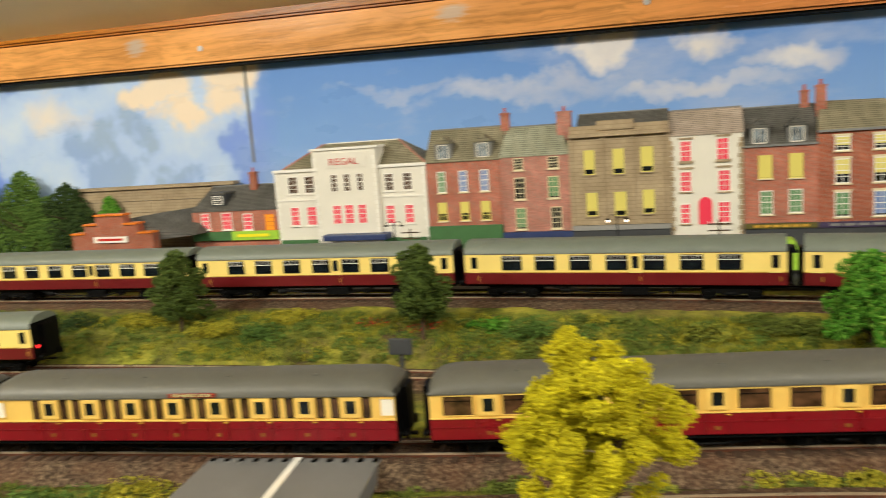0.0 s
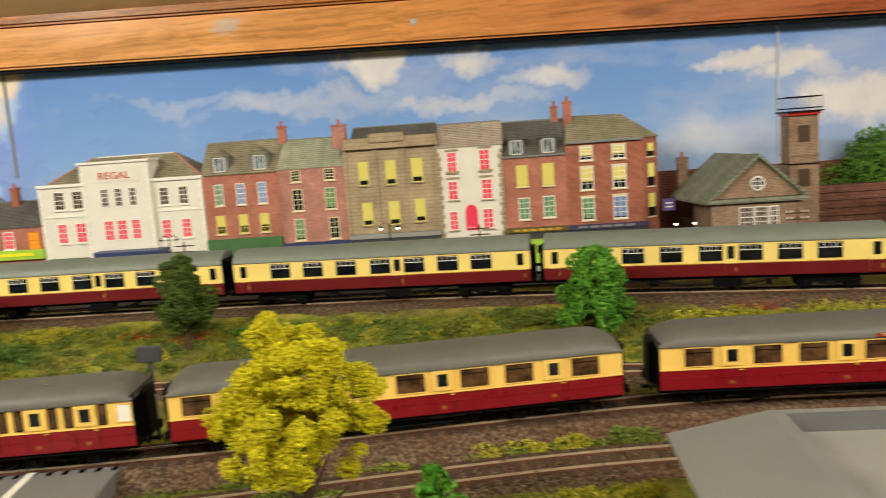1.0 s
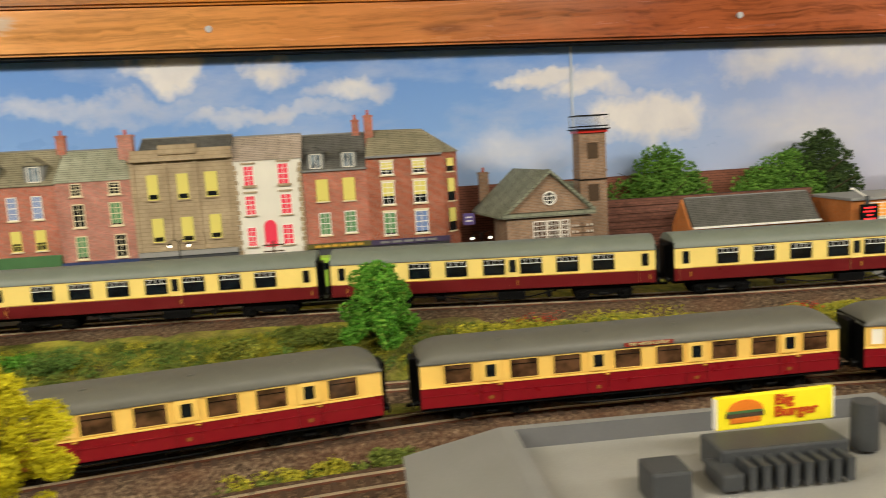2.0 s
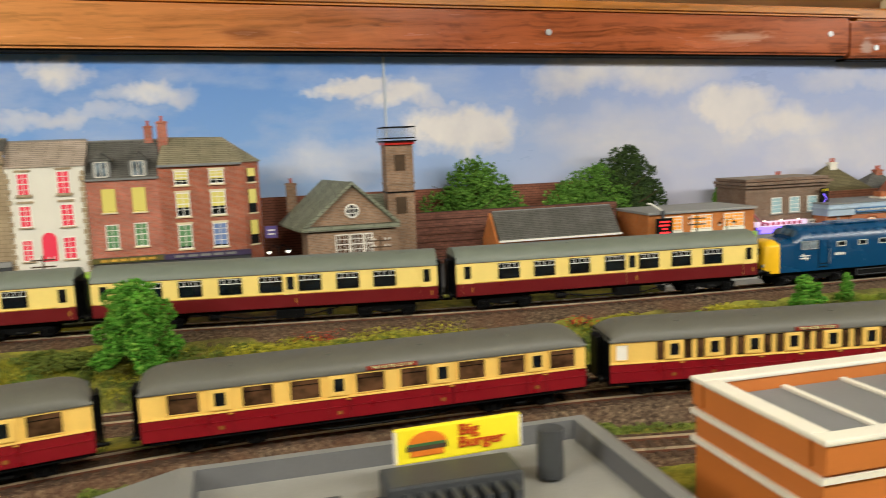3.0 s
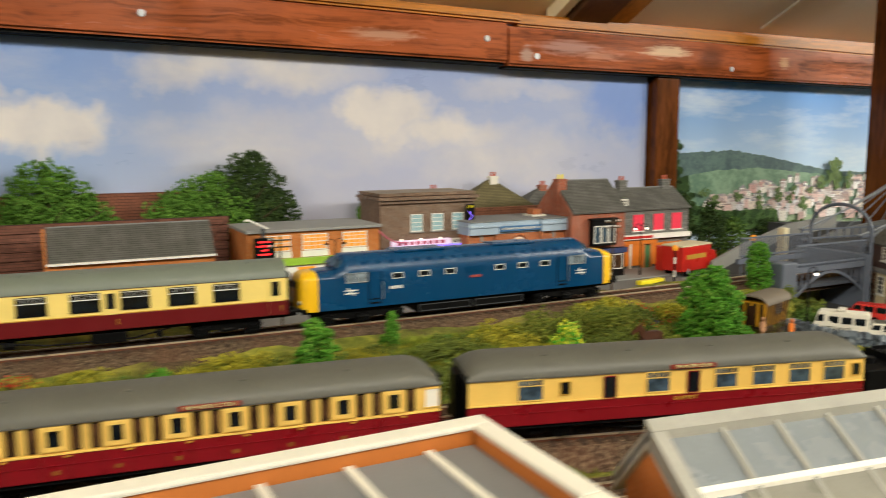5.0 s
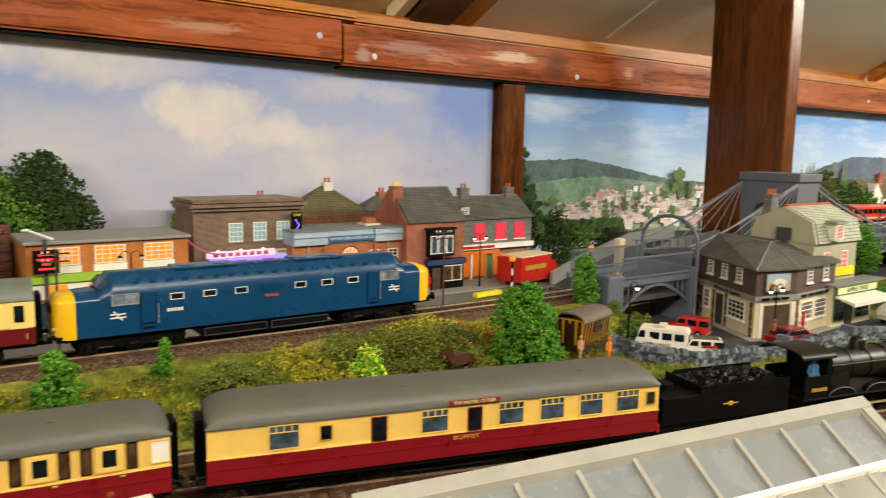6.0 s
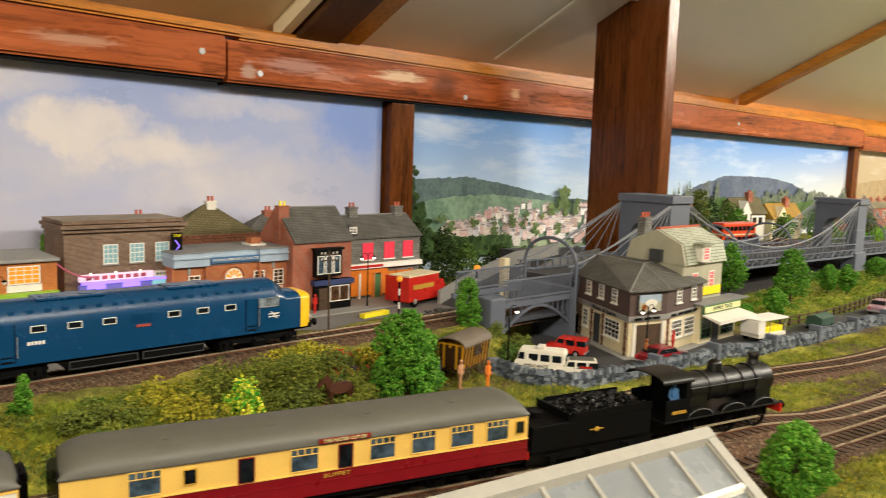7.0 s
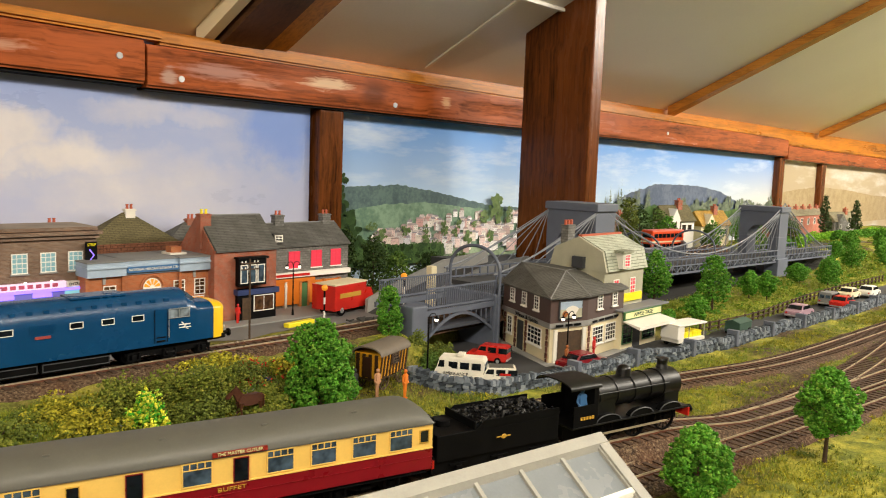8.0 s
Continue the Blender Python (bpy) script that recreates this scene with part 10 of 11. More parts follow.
def tree(name, label, x, y, z, h, r, mat, n=2600, size=0.0017, trunk=0.25, shape="round", seed=1, group="model trees", squash=1.0):
    """A model tree: tapered trunk with limbs, and a crown of small leaf clumps."""
    rr = random.Random(seed)
    t = thing(name, label, "tree", pose(x, y, z), group)
    bm = bmesh.new()
    tz = h * trunk
    limb(bm, (0, 0, -0.003), (0.0008, 0, tz), h * 0.026, h * 0.018, 9)
    limb(bm, (0.0008, 0, tz), (0, 0.0006, h * 0.72), h * 0.018, h * 0.006, 8)
    for i in range(9):
        a = rr.uniform(0, 6.28)
        z0 = tz * 0.8 + (h * 0.6 - tz * 0.8) * i / 9
        L = r * rr.uniform(0.55, 0.85)
        limb(bm, (0, 0, z0), (L * math.cos(a), L * math.sin(a), z0 + L * rr.uniform(0.35, 0.8)), h * 0.010, h * 0.003, 6)
    smooth(part("trunk", bm, "trunk", t, "brown trunk with limbs"), 60)
    clumps = []
    k = 46
    for i in range(k):
        u = (i + 0.5) / k
        zz = tz + (h - tz) * u
        if shape == "round":
            w = math.sin(math.pi * min(1, 0.12 + 0.86 * u)) ** 0.7
        elif shape == "dome":
            w = (1 - u ** 2.4) ** 0.55
        elif shape == "cone":
            w = (1 - u) ** 0.8 * 0.95 + 0.08
        else:
            w = (0.55 + 0.45 * math.sin(math.pi * u)) * (1 - 0.35 * u)
        a = i * 2.399 + rr.uniform(-0.4, 0.4)
        dd = r * w * rr.uniform(0.30, 0.88)
        cr = r * rr.uniform(0.17, 0.33) * (0.6 + 0.5 * w)
        clumps.append((dd * math.cos(a), dd * math.sin(a) * squash, zz - cr * 0.3, cr, cr * squash, cr * 0.8))
    if trunk < 0.07:
        clumps += [(rr.uniform(-0.75, 0.75) * r, 0.0, h * rr.uniform(0.18, 0.62), r * 0.32, r * 0.32 * squash, r * 0.30) for _ in range(16)]
    if mat in ("leaf", "leafbk", "leafdk", "leafmid", "leafpine") and n > 2000:
        attach("crown", foam_mesh("crown", clumps, int(n * 0.72), size * 0.78, seed, 0.5), mat, t)
    else:
        attach("crown", leaf_mesh("crown", clumps, n, size, seed), mat, t)
    return t


def bush(name, label, x, y, z, rx, ry, rz, mat, n=900, size=0.0016, seed=1, group="model bushes", lumps=9):
    rr = random.Random(seed)
    t = thing(name, label, "bush", pose(x, y, z), group)
    clumps = [(rr.uniform(-0.7, 0.7) * rx, rr.uniform(-0.7, 0.7) * ry, rz * rr.uniform(0.15, 0.62), rx * rr.uniform(0.25, 0.5), ry * rr.uniform(0.25, 0.5), rz * rr.uniform(0.3, 0.5)) for _ in range(lumps)]
    if mat in ("foam", "bushbr", "floweryel"):
        attach("foliage", foam_mesh("foliage", clumps, n, size * 0.8, seed, 0.4), mat, t)
    else:
        attach("foliage", leaf_mesh("foliage", clumps, n, size, seed, shell=0.5), mat, t)
    bm = bmesh.new()
    for i in range(5):
        a = i * 1.25
        limb(bm, (0, 0, -0.003), (0.5 * rx * math.cos(a), 0.5 * ry * math.sin(a), rz * 0.5), 0.0008, 0.0004, 5)
    part("stem", bm, "trunk", t)
    return t


def gz(x, y):
    return ground_z(x, y)


# large yellow tree in front
at = thing("autumn_tree", "bright yellow autumn tree with a loose ragged crown", "tree", pose(-0.0400, 0.270, -0.001), "model trees")
bm = bmesh.new()
limb(bm, (0, 0, -0.002), (0.001, 0, 0.040), 0.0030, 0.0020, 9)
rr = random.Random(44)
for i in range(14):
    a = i * 2.4
    L = rr.uniform(0.014, 0.026)
    limb(bm, (0.001, 0, 0.028 + 0.002 * i), (L * math.cos(a), L * math.sin(a), 0.044 + 0.0035 * i), 0.0012, 0.0004, 6)
smooth(part("trunk", bm, "trunk", at), 60)
clumps = []
for i in range(150):
    d = Vector((rr.gauss(0, 1), rr.gauss(0, 1), rr.gauss(0, 1))).normalized()
    lobe = 1.0 + 0.09 * math.sin(5.0 * math.atan2(d.z, d.x) + 0.6) + 0.07 * math.sin(5.3 * d.y + 2 * d.x)
    q = rr.uniform(0.30, 1.0) ** 0.7 * lobe
    r = rr.uniform(0.0032, 0.0075)
    clumps.append((d.x * 0.0305 * q, d.y * 0.028 * q, 0.076 + d.z * 0.031 * q, r, r, r * 0.8))
for i in range(8):
    clumps.append((-0.009 + rr.uniform(-0.004, 0.004), rr.uniform(-0.003, 0.003), 0.098 + 0.0018 * i, 0.0056 - 0.0003 * i, 0.0056, 0.0042))
attach("crown", foam_mesh("crown", clumps, 38000, 0.00064, 23, 0.1), "leafyel", at)
bush("yellow_bush", "yellow foliage at the foot of the autumn tree", -0.068, 0.262, 0.0, 0.016, 0.014, 0.034, "leafyel", 5000, 0.0010, 4)
# green trees along the embankment
tree("bushy_tree", "bright green leafy tree in front of the upper track", 0.1045, 0.580, gz(0.1045, 0.58), 0.066, 0.0300, "leaf", 9000, 0.0016, 0.18, "dome", 5)
tree("conifer_tree", "dark green pine tree on the grassy bank", -0.454, 0.585, gz(-0.454, 0.585), 0.072, 0.0260, "leafpine", 9000, 0.0015, 0.24, "dome", 6)
tree("conifer_tree", "dark green pine tree with a short trunk on the bank", -0.2205, 0.585, gz(-0.2205, 0.585), 0.078, 0.0255, "leafpine", 9000, 0.0015, 0.28, "dome", 7)
tree("small_tree", "rounded bright green tree on the bank", 0.598, 0.517, 0.012, 0.046, 0.0165, "leaf", 5000, 0.0013, 0.12, "dome", 8)
tree("small_tree", "slim bright green conical tree on the bank", 0.663, 0.549, 0.020, 0.031, 0.0095, "leaf", 2600, 0.0009, 0.12, "cone", 9)
tree("small_tree", "low rounded green shrub on the bank", 0.505, 0.520, 0.012, 0.026, 0.0125, "leaf", 2600, 0.0010, 0.1, "round", 10)
tree("bushy_tree", "large bright green tree beside the caravan", 0.897, 0.479, 0.003, 0.071, 0.0300, "leaf", 9000, 0.0016, 0.18, "dome", 11)
tree("small_tree", "bright green tree in front of the bridge abutment", 1.036, 0.558, 0.020, 0.055, 0.0165, "leaf", 5000, 0.0011, 0.2, "oval", 12)
tree("bushy_tree", "round bright green tree by the front tracks", 0.978, 0.232, 0.0, 0.043, 0.0225, "leaf", 8000, 0.0015, 0.10, "round", 13)
tree("bushy_tree", "green tree with a dark bare trunk on the lawn", 1.098, 0.200, 0.0, 0.062, 0.0215, "leaf", 6000, 0.0016, 0.36, "round", 14)
for i, (x, y, h, r) in enumerate(((1.595, 0.505, 0.076, 0.029), (1.560, 0.575, 0.078, 0.026), (1.741, 0.513, 0.044, 0.017), (1.754, 0.491, 0.045, 0.015), (1.488, 0.476, 0.036, 0.014), (1.999, 0.48, 0.054, 0.024), (2.01, 0.535, 0.034, 0.022), (2.344, 0.541, 0.055, 0.026), (2.5, 0.62, 0.045, 0.020), (1.43, 0.485, 0.022, 0.010), (2.45, 0.50, 0.03, 0.018), (2.62, 0.55, 0.036, 0.02), (2.8, 0.6, 0.04, 0.02))):
    tree("small_tree", "bright green tree among the grass beyond the pub", x, y, 0.0, h, r, "leaf", 2600, 0.0019, 0.22, "round", 30 + i)
tree("conifer_tree", "tall olive conifer behind the bridge tower", 1.868, 0.80, 0.02, 0.118, 0.026, "bushbr", 3600, 0.0022, 0.1, "oval", 51)
tree("small_tree", "bright green tree in the upper street", 0.899, 0.640, 0.027, 0.033, 0.012, "leaf", 1800, 0.0013, 0.2, "oval", 52)
for i, (x, y, h, r, m_) in enumerate(((1.247, 0.875, 0.095, 0.022, "leafdk"), (1.285, 0.86, 0.085, 0.026, "leafdk"), (1.34, 0.87, 0.058, 0.03, "leafmid"), (1.41, 0.87, 0.054, 0.03, "leafdk"), (1.49, 0.88, 0.046, 0.03, "leafmid"), (2.10, 0.86, 0.11, 0.03, "leafmid"), (2.33, 0.84, 0.08, 0.03, "leaf"), (2.62, 0.85, 0.085, 0.03, "leaf"), (2.02, 0.86, 0.12, 0.024, "leafdk"))):
    tree("far_tree", "leafy tree against the hill backscene", x, y, 0.0, h, r, m_, 1500, 0.0024, 0.15, "round", 70 + i)
for i, (x, y, z, h, r, m_, sh) in enumerate(((2.10, 0.84, 0.02, 0.075, 0.028, "leaf", "round"), (2.22, 0.80, 0.015, 0.062, 0.020, "leafmid", "oval"), (2.50, 0.84, 0.01, 0.078, 0.030, "leaf", "round"), (2.72, 0.80, 0.01, 0.070, 0.035, "leafmid", "round"), (3.07, 0.83, 0.01, 0.128, 0.024, "leafdk", "cone"), (3.42, 0.84, 0.01, 0.108, 0.028, "leafdk", "cone"), (2.75, 0.66, 0.01, 0.040, 0.022, "leaf", "round"), (2.95, 0.64, 0.01, 0.046, 0.022, "leaf", "round"), (3.15, 0.64, 0.01, 0.035, 0.022, "leaflime", "round"), (2.62, 0.74, 0.01, 0.034, 0.018, "leaflime", "round"), (2.90, 0.74, 0.01, 0.034, 0.02, "leaf", "round"))):
    tree("far_tree", {"leaf": "bright green tree", "leafmid": "mid green tree", "leafdk": "dark pointed conifer", "leaflime": "lime green tree"}[m_] + " in the far valley beyond the bridge", x, y, z, h, r, m_, 1500, 0.0028, 0.15, sh, 210 + i)
for i, (x, y, rx, rz, m_) in enumerate(((2.95, 0.80, 0.09, 0.026, "leaflime"), (3.12, 0.79, 0.09, 0.024, "leaf"), (3.30, 0.77, 0.10, 0.024, "leaf"), (3.50, 0.78, 0.10, 0.024, "leaflime"), (2.62, 0.79, 0.06, 0.024, "leaf"), (2.44, 0.76, 0.05, 0.022, "leafmid"), (2.30, 0.72, 0.05, 0.025, "leaf"), (2.45, 0.66, 0.06, 0.012, "leaflime"), (2.70, 0.61, 0.08, 0.010, "fieldgrass"), (2.95, 0.57, 0.09, 0.014, "leaflime"), (3.2, 0.58, 0.10, 0.014, "leaf"))):
    bush("hedge_bush", {"leaf": "bright green bush", "leafmid": "mid green bush", "leaflime": "lime green bush", "fieldgrass": "yellow-green bush"}[m_] + " in the far valley", x, y, gz(x, y) - 0.001, rx, rx * 0.35, rz, m_, 1600, 0.0030, 240 + i, "far valley bushes", 16)
# trees in low relief against the sky print
for i, (x, zt, r, m_) in enumerate(((0.455, 0.150, 0.066, "leafbk"), (0.612, 0.134, 0.070, "leafbk"), (0.654, 0.158, 0.052, "leafdk"), (-0.955, 0.165, 0.06, "leafmid"), (-0.875, 0.145, 0.05, "leafdk"), (-1.05, 0.16, 0.06, "leafmid"), (-0.80, 0.125, 0.026, "leaf"), (0.79, 0.102, 0.02, "leafbk"))):
    tree("backscene_tree", "broad leafy tree in low relief against the sky", x, 0.908, BASE, zt - BASE, r, m_, 15000, 0.0021, 0.06, "round", 90 + i, "backscene trees", 0.26)
# embankment bushes
bush("bush", "olive scrub against the bridge abutment", 1.062, 0.535, 0.0, 0.022, 0.016, 0.034, "bushbr", 2600, 0.0012, 301, "bank scrub", 14)
bush("bush", "green scrub against the bridge abutment", 1.055, 0.515, 0.0, 0.020, 0.016, 0.022, "leafmid", 2200, 0.0012, 302, "bank scrub", 14)
for i, (x, y, rx, rz, m_) in enumerate(((-0.366, 0.578, 0.022, 0.018, "leafmid"), (-0.42, 0.585, 0.026, 0.013, "tufty"), (-0.355, 0.61, 0.03, 0.009, "tufty"), (-0.131, 0.588, 0.028, 0.018, "leafmid"), (-0.17, 0.60, 0.02, 0.010, "leaf"), (-0.57, 0.585, 0.03, 0.018, "leafdk"), (-0.5, 0.59, 0.03, 0.014, "tufty"),
                                       (0.05, 0.60, 0.03, 0.012, "bushbr"), (0.0, 0.59, 0.02, 0.014, "tuft"), (0.20, 0.585, 0.04, 0.010, "tufty"), (0.30, 0.575, 0.05, 0.010, "tufty"), (0.39, 0.56, 0.03, 0.011, "tuft"), (0.46, 0.555, 0.03, 0.010, "tufty"), (0.55, 0.545, 0.03, 0.014, "tufty"), (0.70, 0.53, 0.03, 0.013, "bushbr"),
                                       (0.79, 0.520, 0.030, 0.026, "foam"), (0.83, 0.512, 0.028, 0.026, "foam"), (0.765, 0.525, 0.026, 0.020, "foam"), (0.74, 0.535, 0.026, 0.014, "tufty"), (0.92, 0.535, 0.03, 0.014, "tufty"), (0.96, 0.54, 0.026, 0.012, "leafmid"), (0.815, 0.495, 0.026, 0.020, "bushbr"), (0.85, 0.53, 0.030, 0.018, "bushbr"), (0.745, 0.505, 0.022, 0.016, "tufty"), (0.86, 0.556, 0.03, 0.010, "tufty"), (1.075, 0.525, 0.018, 0.020, "bushbr"), (1.05, 0.52, 0.016, 0.014, "leafmid"), (0.72, 0.49, 0.02, 0.014, "leafmid"), (0.68, 0.50, 0.02, 0.012, "bushbr"))):
    bush("bush", {"leafmid": "mid green scrub on the bank", "tufty": "yellow-green tufted scrub on the bank", "leafdk": "dark green scrub on the bank", "foam": "lumpy olive foam scrub on the bank", "bushbr": "olive brown scrub on the bank", "tuft": "dull green scrub on the bank", "leaf": "bright green low plants on the bank"}[m_], x, y, gz(x, y) - 0.001, rx, rx * 0.62, rz, m_, 1500, 0.0012, 130 + i, "bank scrub", 14)
bush("flowering_bush", "bright green bush with yellow flowers on the bank", 0.779, 0.500, 0.008, 0.013, 0.012, 0.034, "floweryel", 1500, 0.0013, 3)
for i, (x, y) in enumerate(((-0.266, 0.602), (-0.225, 0.596), (0.885, 0.545), (0.91, 0.53), (0.23, 0.59), (0.43, 0.565), (0.87, 0.525))):
    bush("red_flowers", "scattered red flowers on the grassy bank", x, y, gz(x, y), 0.020, 0.012, 0.009, "flowerred", 90, 0.0011, 170 + i, "red flowers", 12)
# foreground scrub between the tracks
for i, (x, y, rx, rz, m_) in enumerate(((0.020, 0.398, 0.014, 0.010, "tufty"), (0.045, 0.402, 0.015, 0.010, "tufty"), (0.072, 0.406, 0.014, 0.011, "tufty"), (0.105, 0.412, 0.016, 0.010, "bushbr"), (-0.03, 0.385, 0.022, 0.007, "tuft"), (0.075, 0.336, 0.016, 0.009, "tufty"), (0.100, 0.345, 0.014, 0.009, "tufty"), (0.050, 0.330, 0.014, 0.008, "tuft"),
                                       (0.345, 0.415, 0.018, 0.006, "tufty"), (0.37, 0.412, 0.016, 0.007, "bushbr"), (0.60, 0.375, 0.018, 0.008, "tufty"), (0.63, 0.362, 0.016, 0.007, "tufty"), (-0.29, 0.325, 0.03, 0.012, "tufty"), (-0.34, 0.305, 0.03, 0.012, "leafmid"), (-0.10, 0.372, 0.02, 0.008, "bushbr"), (0.02, 0.320, 0.02, 0.010, "tufty"), (-0.065, 0.345, 0.025, 0.008, "bushbr"))):
    bush("bush", {"tufty": "yellow-green scrub between the tracks", "bushbr": "olive scrub between the tracks", "tuft": "pale grass scrub between the tracks", "leafmid": "green scrub beside the road slab"}[m_], x, y, gz(x, y) - 0.001, rx, rx * 0.5, rz, m_, 1300, 0.0011, 190 + i, "trackside scrub", 14)
tree("small_tree", "small bright green sapling by the front track", 0.0145, 0.252, 0.0, 0.058, 0.013, "leaf", 1500, 0.0020, 0.15, "round", 61)


def ground_cover(name, label, count, n, mat, size, r0, r1, seed, x0, x1, f0, f1):
    """Foam and lichen clumps strewn over the ground, as one mass."""
    rr = random.Random(seed)
    cl = []
    for _ in range(count):
        x = rr.uniform(x0, x1)
        y = rr.uniform(f0(x), f1(x))
        r = rr.uniform(r0, r1)
        if 0.915 < x < 1.01 and 0.44 < y < 0.525:
            continue
        cl.append((x, y, ground_z(x, y) + r * 0.15, r, r * 0.8, r * 0.55))
    make = foam_mesh if mat in ("foam", "bushbr") else leaf_mesh
    return tagged(attach(name, make(name, cl, n, size, seed, shell=0.45), mat), label, "ground cover", kind="stuff")


def bank0(x):
    return at_x(LINE_M, x) + 0.024


def bank1(x):
    return at_x(LINE_D, x) - 0.042


ground_cover("ground_cover", "large olive foam clumps on the caravan bank", 95, 15000, "foam", 0.0011, 0.004, 0.0095, 21, 0.68, 0.88, lambda x: bank0(x) + 0.01, lambda x: bank1(x) - 0.01)
ground_cover("ground_cover", "olive foam clumps over the railway bank", 420, 26000, "bushbr", 0.0010, 0.003, 0.008, 1, -0.7, 1.04, bank0, bank1)
ground_cover("ground_cover", "yellow-green foam clumps over the railway bank", 380, 26000, "tufty", 0.0010, 0.003, 0.008, 2, -0.7, 1.04, bank0, bank1)
ground_cover("ground_cover", "mid green foam clumps over the railway bank", 300, 20000, "leafmid", 0.0010, 0.003, 0.009, 3, -0.7, 1.04, bank0, bank1)
ground_cover("ground_cover", "bright plants in the field beyond the pub", 260, 14000, "fieldgrass", 0.0016, 0.004, 0.014, 4, 1.45, 2.7, lambda x: 0.44, lambda x: 0.585)
ground_cover("ground_cover", "yellow-green plants of the far valley", 260, 12000, "fieldgrass", 0.0026, 0.008, 0.022, 14, 2.25, 3.6, lambda x: 0.40, lambda x: 0.86)
ground_cover("ground_cover", "green plants in the field beyond the pub", 120, 8000, "leaf", 0.0016, 0.004, 0.012, 5, 1.5, 2.8, lambda x: 0.45, lambda x: 0.60)
ground_cover("ground_cover", "pale lichen tufts among the right-hand tracks", 420, 9000, "tufty", 0.0009, 0.0012, 0.004, 26, 1.0, 2.4, lambda x: 0.16, lambda x: at_x(LINE_M, x) + 0.05)
ground_cover("ground_cover", "dark weeds among the right-hand tracks", 300, 7000, "bushbr", 0.0009, 0.0012, 0.004, 27, 1.0, 2.4, lambda x: 0.16, lambda x: at_x(LINE_M, x) + 0.05)
ground_cover("ground_cover", "low scrub between the front tracks", 160, 9000, "bushbr", 0.0009, 0.002, 0.006, 6, -0.45, 0.9, lambda x: at_x(LINE_C, x) + 0.026, lambda x: at_x(LINE_N, x) - 0.024)
ground_cover("ground_cover", "small bright tufts on the front lawn", 200, 7000, "tufty", 0.0009, 0.0015, 0.005, 7, 0.95, 2.0, lambda x: 0.08, lambda x: at_x(LINE_C, x) - 0.035)


rr = random.Random(77)
bm = bmesh.new()
for i in range(46):
    x = rr.uniform(0.70, 0.93)
    y = rr.uniform(bank0(x) + 0.004, bank1(x))
    r = rr.uniform(0.0015, 0.0050)
    hull(bm, [(x + rr.uniform(-r, r) * 1.3, y + rr.uniform(-r, r), ground_z(x, y) + rr.uniform(-0.4, 0.75) * r) for _ in range(9)])
tagged(part("bank_stones", bm, "stonewall"), "blue-grey stones half buried in the caravan bank", "stones", kind="stuff")


def tufts(name, label, n, x0, x1, f0, f1, mat, h, seed, keep=None):
    """Grass blades on the ground between two lines y = f0(x) and y = f1(x)."""
    g = np.random.default_rng(seed)
    V, F = [], []
    made = 0
    while made < n:
        x = g.uniform(x0, x1)
        y = g.uniform(f0(x), f1(x))
        if keep and not keep(x, y):
            made += 0.2
            continue
        z = ground_z(x, y)
        for _ in range(4):
            a = g.uniform(0, 6.28)
            px, py = x + g.normal() * 0.0012, y + g.normal() * 0.0012
            hh = h * g.uniform(0.5, 1.3)
            w = 0.00035
            k = len(V)
            dx, dy = g.normal() * hh * 0.45, g.normal() * hh * 0.45
            V += [(px - w * math.cos(a), py - w * math.sin(a), z - 0.0005), (px + w * math.cos(a), py + w * math.sin(a), z - 0.0005), (px + dx, py + dy, z + hh)]
            F.append((k, k + 1, k + 2))
        made += 1
    me = bpy.data.meshes.new(name)
    me.from_pydata(V, [], F)
    return tagged(attach(name, me, mat), label, "grass", kind="stuff")


def patch(s, lim):
    return lambda x, y: noise.noise((x * 14 + s, y * 14, s)) > lim


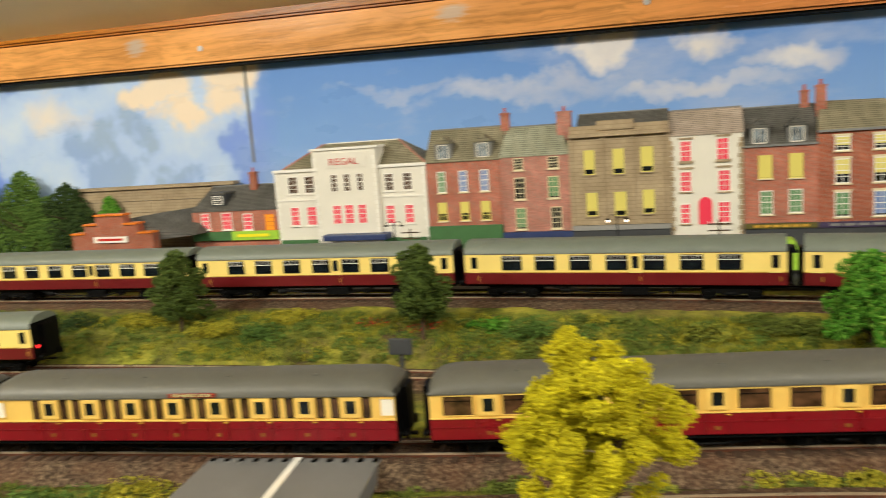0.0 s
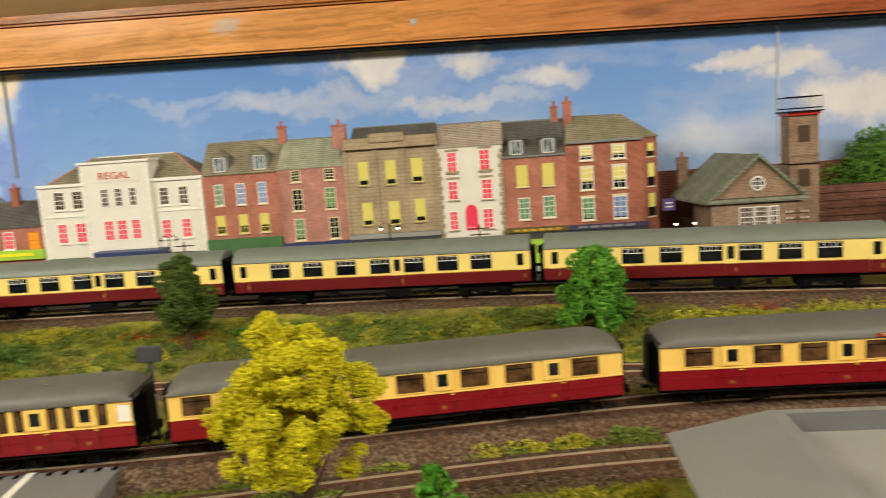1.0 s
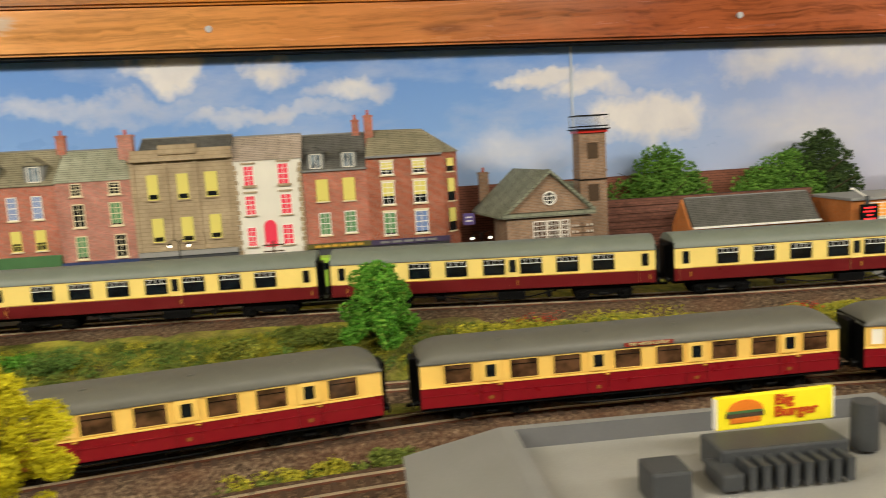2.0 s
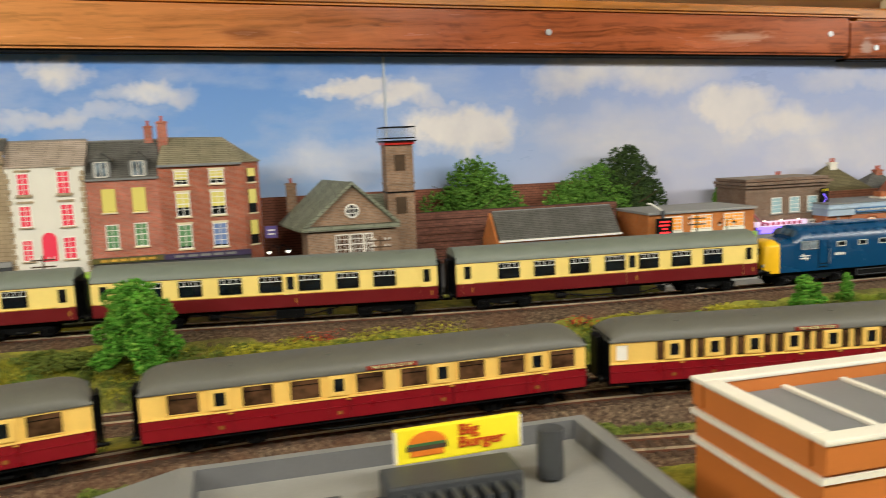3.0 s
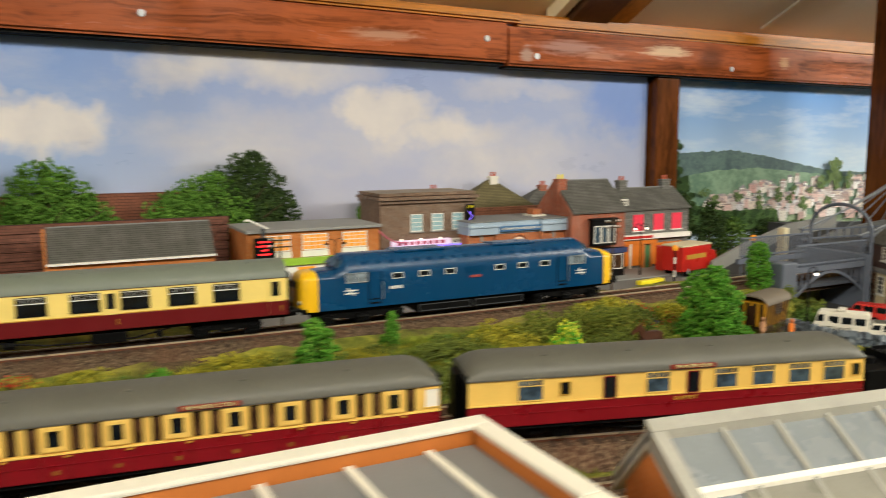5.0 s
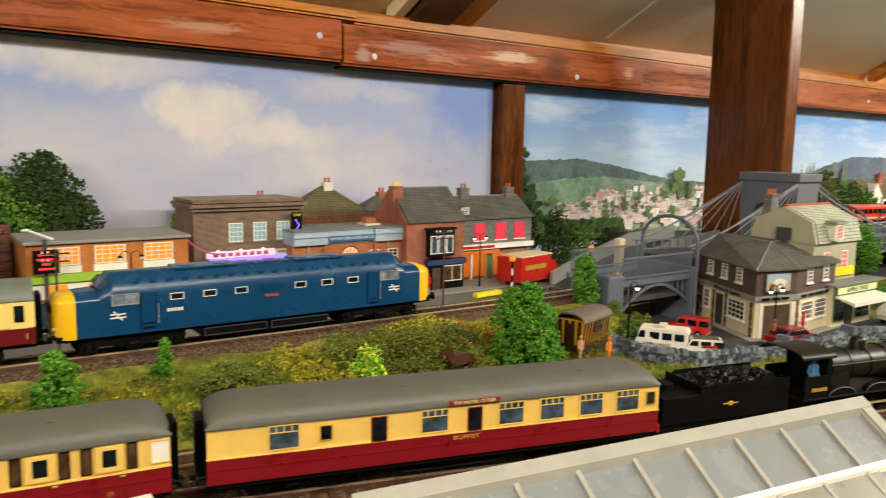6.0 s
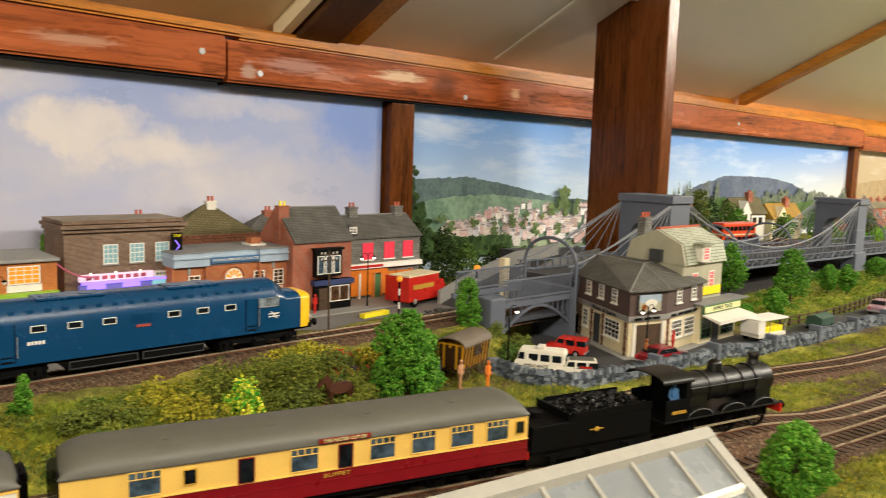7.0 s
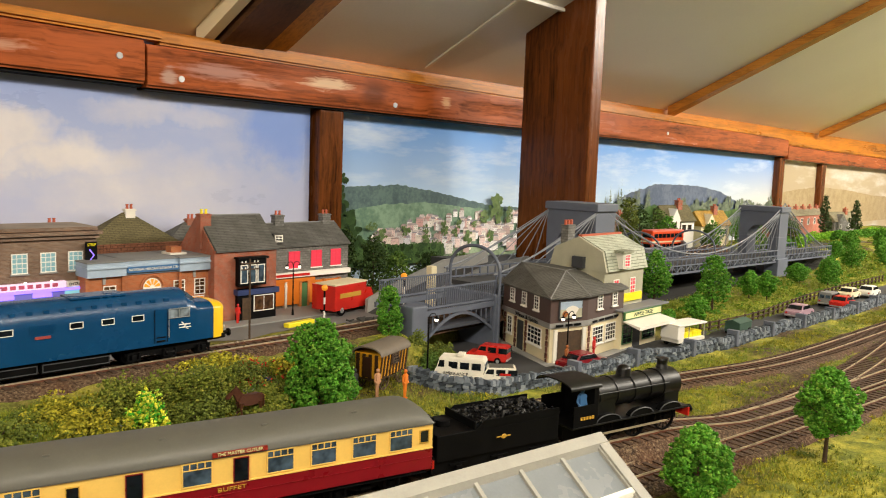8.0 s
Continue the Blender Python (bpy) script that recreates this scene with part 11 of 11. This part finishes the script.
def clear(x, y):
    """Away from the track beds."""
    return min(abs(y - at_x(LINE_M, x)), abs(y - at_x(LINE_N, x)), abs(y - at_x(LINE_C, x))) > 0.022


tufts("grass", "short olive grass on the railway bank", 15000, -0.75, 1.05, lambda x: at_x(LINE_M, x) + 0.02, lambda x: at_x(LINE_D, x) - 0.036, "tuft", 0.0034, 1)
tufts("grass", "yellow-green grass patches on the railway bank", 8000, -0.75, 1.05, lambda x: at_x(LINE_M, x) + 0.02, lambda x: at_x(LINE_D, x) - 0.042, "tufty", 0.0038, 2, patch(3, 0.12))
tufts("grass", "fresh yellow-green grass on the caravan bank", 6000, 0.66, 1.02, lambda x: at_x(LINE_D, x) - 0.075, lambda x: at_x(LINE_D, x) - 0.040, "fieldgrass", 0.0042, 22, patch(5, -0.05))
tufts("grass", "green grass patches on the railway bank", 7000, -0.75, 1.10, lambda x: at_x(LINE_M, x) + 0.02, lambda x: at_x(LINE_D, x) - 0.042, "leafmid", 0.0036, 3, patch(9, 0.1))
tufts("grass", "short grass between the lower tracks", 12000, 0.9, 2.3, lambda x: 0.10, lambda x: at_x(LINE_M, x) + 0.06, "tuft", 0.0030, 4, lambda x, y: clear(x, y) and noise.noise((x * 9, y * 9, 5)) > -0.15)
tufts("grass", "yellow-green grass between the lower tracks", 6000, 0.9, 2.3, lambda x: 0.10, lambda x: at_x(LINE_M, x) + 0.06, "tufty", 0.0032, 5, lambda x, y: clear(x, y) and noise.noise((x * 9, y * 9, 5)) > 0.05)
tufts("grass", "bright grass of the field beyond the pub", 9000, 1.42, 2.7, lambda x: 0.43, lambda x: 0.585, "fieldgrass", 0.0042, 6)
tufts("grass", "bright grass between the right-hand tracks", 9000, 1.0, 2.6, lambda x: 0.12, lambda x: at_x(LINE_M, x) + 0.055, "fieldgrass", 0.0026, 16, lambda x, y: clear(x, y) and noise.noise((x * 13, y * 13, 8)) > 0.0)
tufts("grass", "sparse grass beside the front tracks", 5000, -0.5, 0.9, lambda x: 0.29, lambda x: at_x(LINE_N, x) - 0.02, "tuft", 0.0030, 7, lambda x, y: clear(x, y) and noise.noise((x * 20, y * 20, 7)) > 0.05)
